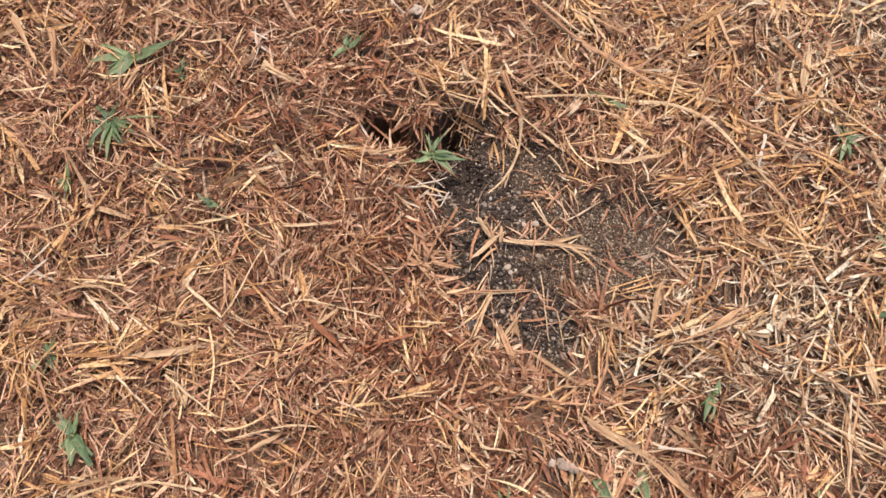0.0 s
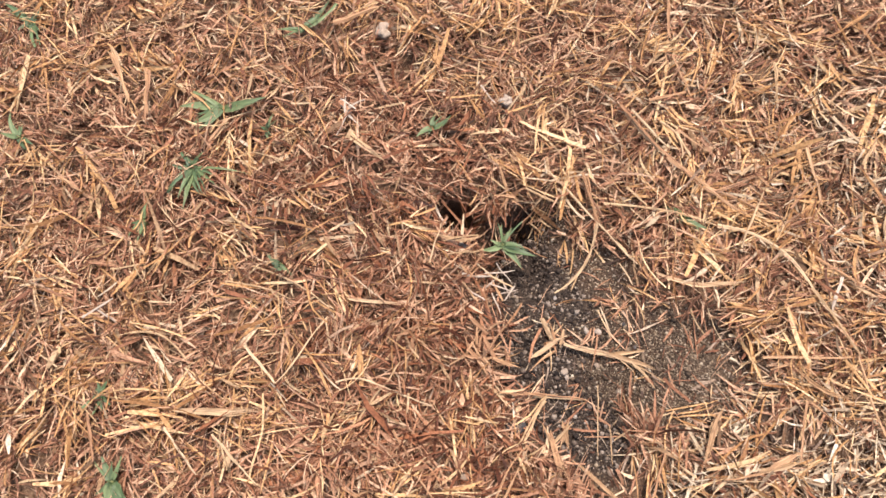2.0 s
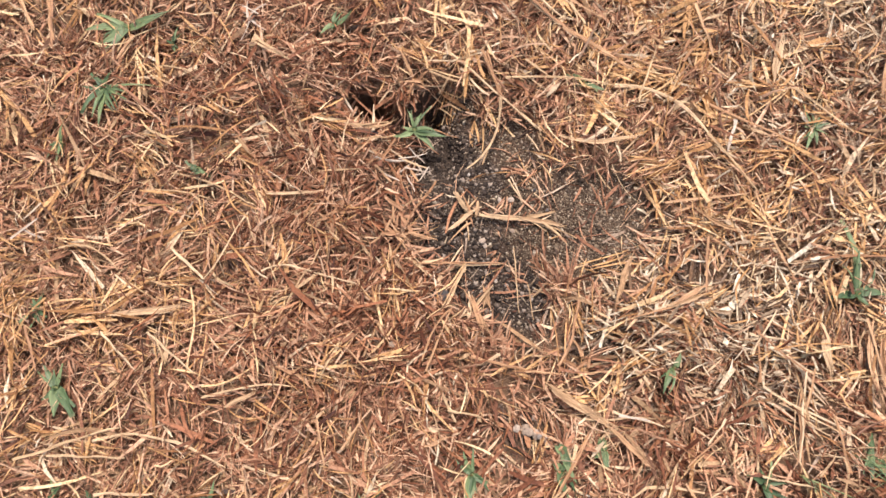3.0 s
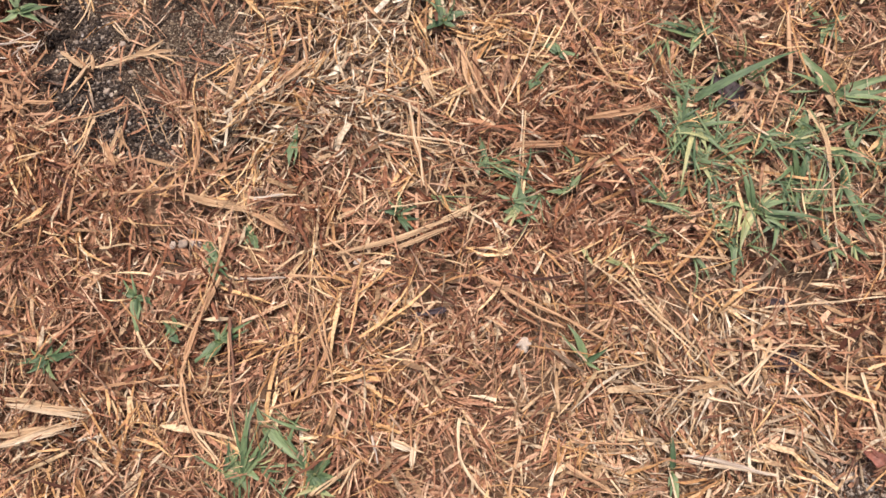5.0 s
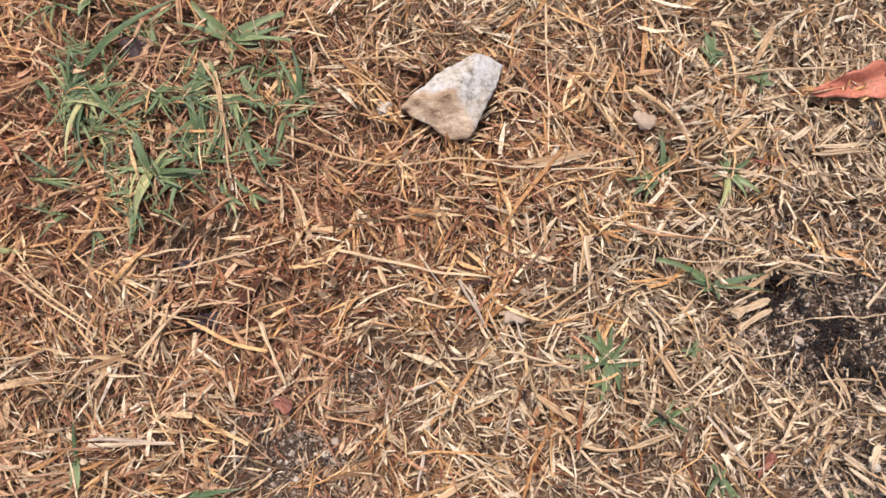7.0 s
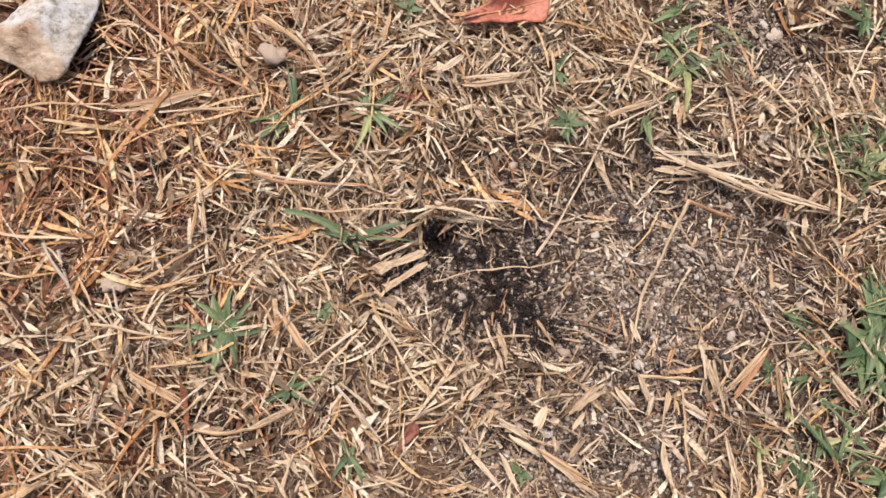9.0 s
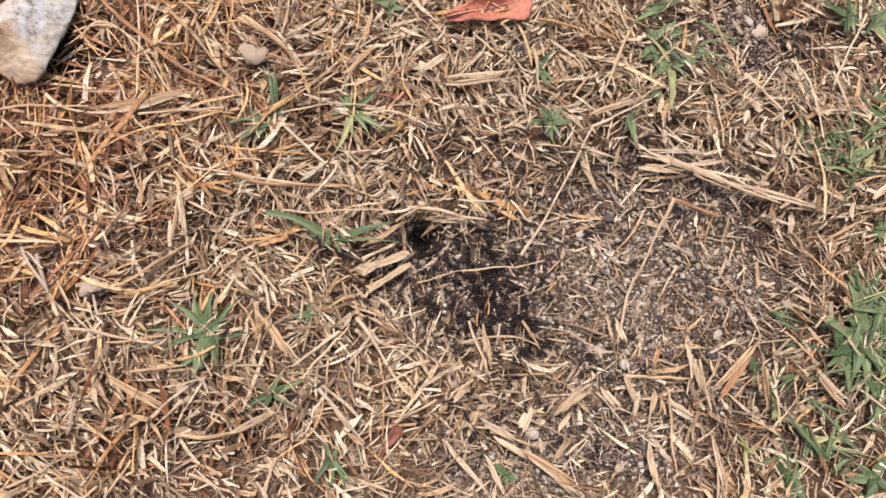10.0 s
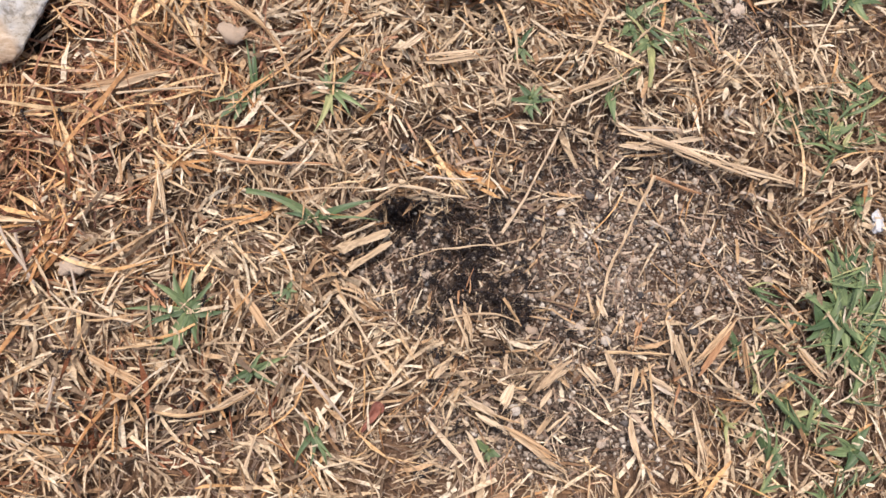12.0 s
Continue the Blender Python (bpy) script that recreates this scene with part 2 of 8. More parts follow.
def hollow(x, y):
    """Depth of the burrow and the dips round it."""
    return (0.030 * 1 * spot(x, y, -0.072, 0.210, 0.016, 0.010, -11, 0.45)
            + 0.03 * 1 * spot(x, y, -0.042, 0.179, 0.013, 0.020, -0, 0.4)
            + 0.014 * 1 * spot(x, y, -0.005, 0.194, 0.045, 0.031, -0, 0.6)
            + 0.02 * 1 * spot(x, y, 0.427, -0.223, 0.011, 0.008, -24, 0.3)
            + 0.018 * 1 * spot(x, y, 0.459, -0.029, 0.018, 0.014, -65, 0.4)
            + 0.012 * 1 * spot(x, y, 0.774, -0.370, 0.008, 0.006, -29, 0.5)
            + 0.008 * 1 * spot(x, y, 0.801, -0.415, 0.019, 0.019, -29, 0.6)
            + 0.016 * 1 * spot(x, y, -0.016, 0.169, 0.014, 0.045, 6, 0.35)
            + 0.030 * 1 * spot(x, y, -0.075, 0.211, 0.010, 0.008, 6, 0.3)
            + 0.025 * 1 * spot(x, y, -0.024, 0.212, 0.010, 0.009, 6, 0.3))


def darkening(x, y):
    """Where bare soil is dark and crumbly, plus painted shade along the burrow's edge."""
    return strongest(
        1 * spot(x, y, -0.013, 0.172, 0.029, 0.030, -0),
        1 * spot(x, y, -0.017, 0.108, 0.024, 0.028, 0),
        1 * spot(x, y, 0.015, 0.150, 0.024, 0.017, 0),
        1 * spot(x, y, 0.038, 0.061, 0.031, 0.023, 1),
        0.7 * spot(x, y, 0.062, -0.034, 0.022, 0.017, 1),
        1 * spot(x, y, 0.786, -0.377, 0.029, 0.019, -29),
        1 * spot(x, y, 0.795, -0.419, 0.035, 0.030, -29),
        0.9 * spot(x, y, 0.758, -0.420, 0.028, 0.015, -30),
        0.8 * spot(x, y, 1.014, -0.354, 0.041, 0.026, -27),
        0.7 * spot(x, y, 0.623, -0.413, 0.029, 0.013, -31),
        0.6 * spot(x, y, 0.771, -0.472, 0.022, 0.012, -30),
        0.8 * spot(x, y, 0.799, -0.336, 0.016, 0.010, -29),
        0.25 * spot(x, y, 0.445, -0.331, 0.024, 0.013, -24),
        0.7 * spot(x, y, 0.787, -0.506, 0.067, 0.018, -31),
        0.6 * spot(x, y, 0.853, -0.492, 0.040, 0.016, -30),
        0.7 * spot(x, y, 0.687, -0.319, 0.024, 0.016, -29),
        1 * spot(x, y, -0.012, 0.161, 0.018, 0.052, 6, 0.3),
        1 * spot(x, y, -0.000, 0.106, 0.027, 0.019, 6, 0.3),
        1 * spot(x, y, 0.029, 0.069, 0.026, 0.025, 7, 0.3)
    )


def reach(x, y):
    """1 along the walked part of the lawn, thinning out beyond."""
    ax, ay, bx, by = -0.12, 0.17, 0.84, -0.39
    s = np.clip(((x - ax) * (bx - ax) + (y - ay) * (by - ay)) / ((bx - ax) ** 2 + (by - ay) ** 2), 0, 1)
    d = np.hypot(x - ax - s * (bx - ax), y - ay - s * (by - ay))
    return np.clip((0.56 - d) / 0.12, 0, 1)


def ripe(x, y):
    """0 where the litter is russet, 1 where it is bleached straw."""
    d = x * 0.9 - y * 0.45
    return np.clip((d - 0.28) / 0.64 + 0.7 * (field(x, y, 0.12, 7) - 0.5) + 0.4 * spot(x, y, 0.24, 0.22, 0.18, 0.2) + 0.4 * spot(x, y, -0.030, -0.151, 0.09, 0.05, -16, 0.6) + 0.4 * spot(x, y, 0.178, 0.012, 0.13, 0.10, 0, 0.6) - 0.45 * spot(x, y, 0.630, -0.230, 0.079, 0.075, -28, 0.6) + 0.4 * spot(x, y, 0.62, -0.36, 0.13, 0.09, -27, 0.6), 0, 1)


def thick(x, y):
    """Clumps and thin places in the litter."""
    return np.clip(0.28 + 1.2 * field(x, y, 0.03, 0) + 0.45 * (field(x, y, 0.011, 1) - 0.5), 0.24, 1)


def rust(x, y):
    """Where the mat is dark and rusty."""
    return strongest(
        0.8 * spot(x, y, -0.100, 0.159, 0.078, 0.080, -0, 0.6),
        0.6 * spot(x, y, -0.107, 0.002, 0.084, 0.054, 1, 0.6),
        0.45 * spot(x, y, -0.252, 0.191, 0.086, 0.075, -0, 0.6),
        0.95 * spot(x, y, 0.344, -0.047, 0.082, 0.050, -24, 0.6),
        0.5 * spot(x, y, 0.180, -0.015, 0.064, 0.049, -17, 0.6),
        0.55 * spot(x, y, -0.003, -0.069, 0.079, 0.061, -16, 0.6),
        0.6 * spot(x, y, 0.504, -0.203, 0.066, 0.060, -27, 0.6),
        0.25 * spot(x, y, 0.612, -0.277, 0.047, 0.048, -29, 0.6),
        0.5 * spot(x, y, 0.415, -0.129, 0.037, 0.030, -24, 0.6),
        0.9 * spot(x, y, -0.065, 0.053, 0.053, 0.060, 7, 0.5),
        0.7 * spot(x, y, -0.086, 0.128, 0.048, 0.047, 6, 0.5),
        0.35 * spot(x, y, 0.612, -0.263, 0.059, 0.061, -29, 0.6),
        0.35 * spot(x, y, 0.596, -0.390, 0.057, 0.028, -30, 0.6),
        0.6 * spot(x, y, -0.144, 0.269, 0.080, 0.055, 0, 0.6),
        0.55 * spot(x, y, -0.098, 0.035, 0.080, 0.055, 0, 0.6),
        0.9 * spot(x, y, 0.353, -0.046, 0.055, 0.035, -24, 0.6),
        0.6 * spot(x, y, 0.257, -0.095, 0.06, 0.045, -24, 0.6),
        0.5 * spot(x, y, -0.099, 0.160, 0.07, 0.08, 0, 0.6)
    )


def bleached(x, y):
    """Where pale chopped straw lies thick."""
    return strongest(
        0.9 * spot(x, y, 0.840, -0.289, 0.114, 0.045, -28, 0.6),
        0.6 * spot(x, y, 0.691, -0.199, 0.113, 0.077, -24, 0.6),
        0.5 * spot(x, y, 0.703, -0.403, 0.077, 0.044, -30, 0.6),
        0.5 * spot(x, y, 0.231, 0.238, 0.100, 0.108, -1, 0.6),
        0.5 * spot(x, y, 0.145, 0.298, 0.125, 0.111, 8, 0.6),
        0.4 * spot(x, y, 0.385, -0.241, 0.087, 0.052, -16, 0.6),
        0.7 * spot(x, y, 0.115, 0.063, 0.051, 0.039, 7, 0.6),
        0.9 * spot(x, y, 0.690, -0.241, 0.104, 0.071, -24, 0.6),
        0.7 * spot(x, y, 0.965, -0.383, 0.110, 0.063, -28, 0.6),
        0.9 * spot(x, y, 0.887, -0.317, 0.075, 0.045, -30, 0.5),
        0.8 * spot(x, y, -0.041, -0.144, 0.070, 0.035, -16, 0.6)
    )


def gilded(x, y):
    """Where golden tufts stand thick."""
    return strongest(
        0.8 * spot(x, y, 0.637, -0.222, 0.070, 0.069, -28, 0.6),
        0.9 * spot(x, y, 0.234, 0.159, 0.069, 0.163, -0, 0.6),
        0.7 * spot(x, y, 0.166, 0.277, 0.082, 0.167, 8, 0.6),
        0.6 * spot(x, y, -0.248, 0.095, 0.103, 0.099, 0, 0.6),
        0.5 * spot(x, y, 0.568, -0.364, 0.057, 0.036, -30, 0.6),
        0.5 * spot(x, y, 0.639, -0.245, 0.122, 0.052, -27, 0.6),
        0.5 * spot(x, y, 0.597, -0.340, 0.107, 0.052, -24, 0.6),
        0.6 * spot(x, y, 0.778, -0.267, 0.066, 0.050, -28, 0.6),
        0.7 * spot(x, y, 0.122, 0.067, 0.055, 0.046, 7, 0.6),
        0.6 * spot(x, y, 0.225, 0.160, 0.100, 0.124, 2, 0.6),
        0.5 * spot(x, y, 0.509, -0.265, 0.088, 0.070, -19, 0.6),
        0.55 * spot(x, y, -0.283, 0.124, 0.090, 0.070, 0, 0.6),
        0.85 * spot(x, y, 0.689, -0.217, 0.095, 0.050, -30, 0.5),
        0.6 * spot(x, y, 0.591, -0.332, 0.060, 0.050, -30, 0.5),
        0.7 * spot(x, y, 0.175, 0.290, 0.090, 0.110, 0, 0.6),
        0.6 * spot(x, y, 0.011, 0.353, 0.120, 0.060, 0, 0.6),
        0.5 * spot(x, y, -0.020, -0.157, 0.080, 0.050, 0, 0.6)
    )



GRID_X, GRID_Y, GRID_STEP = np.arange(-0.8, 1.5, 0.0025), np.arange(-1.05, 0.78, 0.0025), 0.0025


def tabled(f):
    """The same field, read from a fine grid, which is much quicker than working it out for every piece."""
    gx, gy = np.meshgrid(GRID_X, GRID_Y)
    values = f(gx, gy)

    def read(x, y):
        u = np.clip((np.asarray(x, float) - GRID_X[0]) / GRID_STEP, 0, len(GRID_X) - 1.001)
        v = np.clip((np.asarray(y, float) - GRID_Y[0]) / GRID_STEP, 0, len(GRID_Y) - 1.001)
        i, j = u.astype(int), v.astype(int)
        a, c = u - i, v - j
        return (values[j, i] * (1 - a) + values[j, i + 1] * a) * (1 - c) + (values[j + 1, i] * (1 - a) + values[j + 1, i + 1] * a) * c
    return read


def straightened(v):
    return v * v * (3 - 2 * v)


bare_exact, hollow_exact = bare, hollow
gilded = tabled(gilded)
bare, hollow, darkening, rust, ripe, thick, bleached = tabled(bare), tabled(hollow), tabled(darkening), tabled(rust), tabled(ripe), tabled(thick), tabled(bleached)


def lie(x, y):
    x, y = np.asarray(x, float), np.asarray(y, float)
    near = np.clip(2.5 - np.hypot(x - 0.4, y + 0.1), 0, 1)
    h = 0.006 * (field(x, y, 0.11, 3) - 0.5) + 0.009 * (field(x, y, 0.03, 4) - 0.5) + 0.0025 * (field(x, y, 0.011, 5) - 0.5)
    h = h - 0.006 * straightened(bare_exact(x, y)) - hollow_exact(x, y)
    return h * near - 0.0105


height = tabled(lie)


def cover(x, y):
    """Depth of the loose litter on the ground."""
    return 0.0015 + 0.0105 * np.clip(1 - bare(x, y) * 1.1, 0, 1) * np.clip(1 - hollow(x, y) / 0.01, 0, 1)


def link(name, verts, faces, mat, smooth=False):
    me = bpy.data.meshes.new(name)
    me.from_pydata(verts, [], faces)
    me.materials.append(mat)
    if smooth:
        me.shade_smooth()
    me.update()
    return new(name, me)


def quick_mesh(name, verts, quads, mat, smooth=True):
    """A large mesh of quads from arrays."""
    me = bpy.data.meshes.new(name)
    side = quads.shape[1]
    me.vertices.add(len(verts))
    me.vertices.foreach_set("co", verts.astype(np.float32).ravel())
    me.loops.add(quads.size)
    me.loops.foreach_set("vertex_index", quads.astype(np.int32).ravel())
    me.polygons.add(len(quads))
    me.polygons.foreach_set("loop_start", np.arange(0, quads.size, side, dtype=np.int32))
    me.polygons.foreach_set("use_smooth", np.full(len(quads), smooth, dtype=bool))
    me.update(calc_edges=True)
    me.validate()
    me.materials.append(mat)
    return new(name, me)


def make_ground():
    far = 1.6 * 1.32 ** np.arange(1, 21)
    xs = np.concatenate([0.4 - far[::-1] + 0.5, np.arange(-0.75, 1.5, 0.006), 0.4 + far - 0.5])
    ys = np.concatenate([-0.1 - far[::-1] + 0.7, np.arange(-0.92, 0.72, 0.006), -0.1 + far - 0.7])
    gx, gy = np.meshgrid(xs, ys)
    verts = np.stack([gx, gy, lie(gx, gy)], -1).reshape(-1, 3)
    n, m = len(xs), len(ys)
    i = (np.arange(m - 1)[:, None] * n + np.arange(n - 1)[None, :]).ravel()
    quads = np.stack([i, i + 1, i + n + 1, i + n], 1)
    sheet = quick_mesh("ground", verts, quads, M_SOIL)
    # dark soil round the burrow and the nest, with the burrow's shade painted in
    sheet.data.attributes.new("dark_soil_shade", "FLOAT", "POINT").data.foreach_set("value", (0.7 * np.where(gx < 0.3, 1.0, 0.6) * darkening(gx, gy)).astype(np.float32).ravel())
    # rotted thatch under the litter
    sheet.data.attributes.new("thatch", "FLOAT", "POINT").data.foreach_set("value", (0.9 * np.clip(1 - 1.6 * bare(gx, gy), 0, 1)).astype(np.float32).ravel())
    return tagged(sheet, "bare dusty brown soil under the dead lawn", "ground", kind="structure")


make_ground()


def litter(name, count, seed, share, length, width, lift, mat, label, tilt=0.14, curl=0.8, stations=5, vary=0.55, heap=0.8, combed=0.55, wide_x=(-0.75, 1.45), wide_y=(-1.0, 0.72), bundle=1):
    """Loose flat pieces of dead grass, strewn where share(x, y) lets them lie: bent, twisted, torn off or pointed."""
    r = np.random.default_rng(seed)
    x, y = r.uniform(*wide_x, count), r.uniform(*wide_y, count)
    keep = r.random(count) < share(x, y)
    x, y = np.repeat(x[keep], bundle), np.repeat(y[keep], bundle)
    n = len(x)
    comb = 6.28 * field(x, y, 0.07, 6) + 4.5 * field(x, y, 0.022, 3)
    turn = np.where(r.random(n) < combed, comb + r.normal(0, 0.4, n), r.uniform(0, 6.283, n))
    if bundle > 1:
        # blades of one tuft fan out from its foot
        way = np.repeat(turn[::bundle], bundle)
        turn = way + r.normal(0, 0.33, n)
        out, aside = length * r.uniform(0.1, 0.9, n), r.normal(0, 0.0028, n)
        x, y = x + out * np.cos(turn) - aside * np.sin(way), y + out * np.sin(turn) + aside * np.cos(way)
    long = np.clip(length * np.exp(r.normal(0, 0.5, n)), 0.003, max(0.07, length * 2))
    wide = np.clip(width * np.exp(r.normal(0, vary, n)) * (long / length) ** 0.25, 0.0004, max(0.0045, width * 2))
    bend = 0.8 * r.normal(0, curl, n) * np.clip(1.3 - wide / 0.004, 0.3, 1)
    wave = r.normal(0, 0.018, n) * long
    pitch = r.normal(0, tilt, n)
    roll = r.normal(0, 0.55, n)
    twist = r.normal(0, 0.95, n)
    tip, butt = np.where(r.random(n) < 0.5, 0.12, r.uniform(0.4, 1.0, n)), r.uniform(0.35, 1.0, n)
    top = cover(x, y) * lift
    z0 = height(x, y) + 0.0008 + top * r.random(n) ** heap
    s = np.linspace(-0.5, 0.5, stations)
    u = s + 0.5
    shape = np.minimum(1.0, np.minimum(butt[:, None] + 4 * u, tip[:, None] + 2.4 * (1 - u))) * r.uniform(0.88, 1.08, (n, stations))
    th = turn[:, None] + bend[:, None] * s
    ax = long[:, None] * s
    off = bend[:, None] * long[:, None] * (s ** 2 - 0.09) * 0.5 + wave[:, None] * np.sin(6.0 * s + 1.0)
    px = x[:, None] + ax * np.cos(turn)[:, None] - off * np.sin(turn)[:, None]
    py = y[:, None] + ax * np.sin(turn)[:, None] + off * np.cos(turn)[:, None]
    pz = z0[:, None] + np.sin(pitch)[:, None] * ax - (s ** 2) * long[:, None] * r.normal(0.1, 0.25, n)[:, None]
    pz = np.maximum(pz, height(px, py) + 0.0006)
    half = 0.5 * wide[:, None] * shape
    rl = roll[:, None] + twist[:, None] * s * 2
    sx, sy, sz = -np.sin(th) * np.cos(rl), np.cos(th) * np.cos(rl), np.sin(rl)
    a = np.stack([px + half * sx, py + half * sy, pz + half * sz], -1)
    b = np.stack([px - half * sx, py - half * sy, pz - half * sz], -1)
    verts = np.stack([a, b], 2).reshape(-1, 3)
    base = (np.arange(n) * 2 * stations)[:, None, None]
    one = np.array([[2 * k, 2 * k + 1, 2 * k + 3, 2 * k + 2] for k in range(stations - 1)])
    quads = (base + one[None]).reshape(-1, 4)
    return tagged(quick_mesh(name, verts, quads, mat), label, "dead grass", kind="stuff")


def stubble(name, tufts, blades, seed, share, length, width, mat, label, rise=(12, 62), fan=0.7, lift=0.35, blunt=0.35, wide_x=(-0.7, 1.4), wide_y=(-0.95, 0.7)):
    """Mown stubs of dead grass: blades that stand up out of the mat in small leaning tufts."""
    r = np.random.default_rng(seed)
    x, y = r.uniform(*wide_x, tufts), r.uniform(*wide_y, tufts)
    keep = r.random(tufts) < share(x, y)
    way = 6.28 * field(x, y, 0.05, 2) + 4.0 * field(x, y, 0.018, 5) + r.normal(0, 0.5, tufts)
    spread = fan * np.exp(r.normal(0, 0.5, tufts))
    size = np.exp(r.normal(0, 0.25, tufts))
    x, y, way, spread, size = (np.repeat(v[keep], blades) for v in (x, y, way, spread, size))
    n = len(x)
    x, y = x + r.normal(0, 0.0022, n), y + r.normal(0, 0.0022, n)
    turn = way + r.normal(0, 1, n) * spread
    long = np.clip(length * size * np.exp(r.normal(0, 0.35, n)), 0.004, 0.05)
    wide = np.clip(width * np.exp(r.normal(0, 0.4, n)), 0.0005, 0.0034)
    up = np.radians(r.uniform(*rise, n))
    droop, bend = r.normal(0.25, 0.22, n), r.normal(0, 0.16, n)
    stations = 4
    s = np.linspace(0, 1, stations)[None, :]
    along = long[:, None] * s * np.cos(up)[:, None]
    off = bend[:, None] * long[:, None] * s ** 2
    c, d = np.cos(turn)[:, None], np.sin(turn)[:, None]
    px, py = x[:, None] + along * c - off * d, y[:, None] + along * d + off * c
    root = height(x, y) + cover(x, y) * lift
    pz = root[:, None] + long[:, None] * (np.sin(up)[:, None] * s - droop[:, None] * s ** 2)
    pz = np.maximum(pz, height(px, py) + 0.0008)
    cut = np.where(r.random(n) < blunt, r.uniform(0.5, 0.9, n), 0.08)[:, None]
    half = 0.5 * wide[:, None] * np.minimum(0.55 + 1.6 * s, cut + (1 - cut) * np.sqrt(np.clip(1.0 - s ** 2, 0, 1)))
    rl = r.normal(0, 0.55, n)[:, None] + r.normal(0, 0.6, n)[:, None] * s
    sx, sy, sz = -d * np.cos(rl), c * np.cos(rl), np.sin(rl)
    a = np.stack([px + half * sx, py + half * sy, pz + half * sz], -1)
    b = np.stack([px - half * sx, py - half * sy, pz - half * sz], -1)
    verts = np.stack([a, b], 2).reshape(-1, 3)
    base = (np.arange(n) * 2 * stations)[:, None, None]
    one = np.array([[2 * k, 2 * k + 1, 2 * k + 3, 2 * k + 2] for k in range(stations - 1)])
    return tagged(quick_mesh(name, verts, (base + one[None]).reshape(-1, 4), mat), label, "dead grass", kind="stuff")


def grains(name, per_box, seed, share, size, mat, label, spread=0.5):
    """Sand, grit and crumbs: small angular lumps half sunk in the soil, in the bare places."""
    r = np.random.default_rng(seed)
    xs, ys = [], []
    for x0, x1, y0, y1, count in per_box:
        x, y = r.uniform(x0, x1, count), r.uniform(y0, y1, count)
        keep = r.random(count) < share(x, y)
        xs.append(x[keep])
        ys.append(y[keep])
    x, y = np.concatenate(xs), np.concatenate(ys)
    n = len(x)
    rad = np.clip(size * np.exp(r.normal(0, spread, n)), 0.0003, 0.0028)
    z = height(x, y) + rad * r.uniform(0.0, 0.6, n)
    unit = np.array([[1, 0, 0], [0, 1, 0], [-1, 0, 0], [0, -1, 0], [0, 0, 0.8], [0, 0, -0.8]], float)
    turn = r.uniform(0, 6.283, n)
    c, s = np.cos(turn)[:, None], np.sin(turn)[:, None]
    stretch = r.uniform(0.7, 1.2, (n, 6))
    ux, uy, uz = unit[:, 0] * stretch, unit[:, 1] * stretch, unit[:, 2] * stretch
    verts = np.stack([x[:, None] + rad[:, None] * (ux * c - uy * s), y[:, None] + rad[:, None] * (ux * s + uy * c), z[:, None] + rad[:, None] * uz], -1).reshape(-1, 3)
    base = (np.arange(n) * 6)[:, None, None]
    tris = (base + np.array([[0, 1, 4], [1, 2, 4], [2, 3, 4], [3, 0, 4], [1, 0, 5], [2, 1, 5], [3, 2, 5], [0, 3, 5]])[None]).reshape(-1, 3)
    return tagged(quick_mesh(name, verts, tris, mat), label, "sand", kind="stuff")


litter("russet_litter", 270000, 21, lambda x, y: reach(x, y) * thick(x, y) * (1 - 0.96 * bare(x, y)) * np.clip(1 - 1.05 * ripe(x, y), 0, 1), 0.014, 0.00085, 0.9, M_RUSSET, "matted reddish brown dead grass clippings on soil", 0.2, 0.45, 4, 0.55, 0.8, 0.7)
litter("rusty_litter", 110000, 28, lambda x, y: reach(x, y) * (1 - 0.97 * bare(x, y)) * rust(x, y), 0.017, 0.0012, 1.15, M_RUST, "dark rusty dead grass mat", 0.2, 0.6, 4, 0.5, 0.6)
litter("straw_litter", 300000, 22, lambda x, y: reach(x, y) * thick(x, y) * np.clip(1 - 1.12 * bare(x, y), 0.025, 1) * (0.22 + 0.40 * ripe(x, y) - 0.33 * np.clip(2 * ripe(x, y) - 0.9, 0, 1)), 0.014, 0.00095, 1.12, M_STRAW, "loose golden straw clippings strewn over the lawn", 0.2, 0.38, 4, 0.62)
litter("straw_chips", 80000, 29, lambda x, y: reach(x, y) * thick(x, y) * (1 - 0.96 * bare(x, y)) * np.clip(0.05 + 0.3 * ripe(x, y) + 0.4 * bleached(x, y), 0, 1), 0.013, 0.0016, 1.2, M_CREAM, "flat chopped straw chips lying on the litter", 0.14, 0.15, 3, 0.35, 0.5)
litter("chopped_straw", 300000, 31, lambda x, y: reach(x, y) * np.clip(1 - 1.03 * bare(x, y), 0.07, 1) * np.clip(0.55 * ripe(x, y) * field(x, y, 0.04, 2) + 0.5 * np.clip(ripe(x, y) * 2 - 0.6, 0, 1) + 0.35 * bleached(x, y) - 0.12, 0, 0.9), 0.0085, 0.00105, 1.18, M_CREAM, "dense finely chopped pale straw", 0.22, 0.3, 3, 0.45, 0.45, 0.72)
litter("golden_tufts", 9500, 33, lambda x, y: reach(x, y) * (1 - bare(x, y)) * (1 - 0.85 * rust(x, y)) * np.clip(0.1 * (1 - ripe(x, y)) + 0.75 * field(x, y, 0.06, 4) ** 2 * (1 - 0.85 * ripe(x, y)) + 0.6 * gilded(x, y), 0, 1), 0.02, 0.00125, 1.25, M_GOLD, "golden tufts of dry grass combed flat over the litter", 0.18, 0.45, 4, 0.45, 0.4, 0.3, bundle=8)
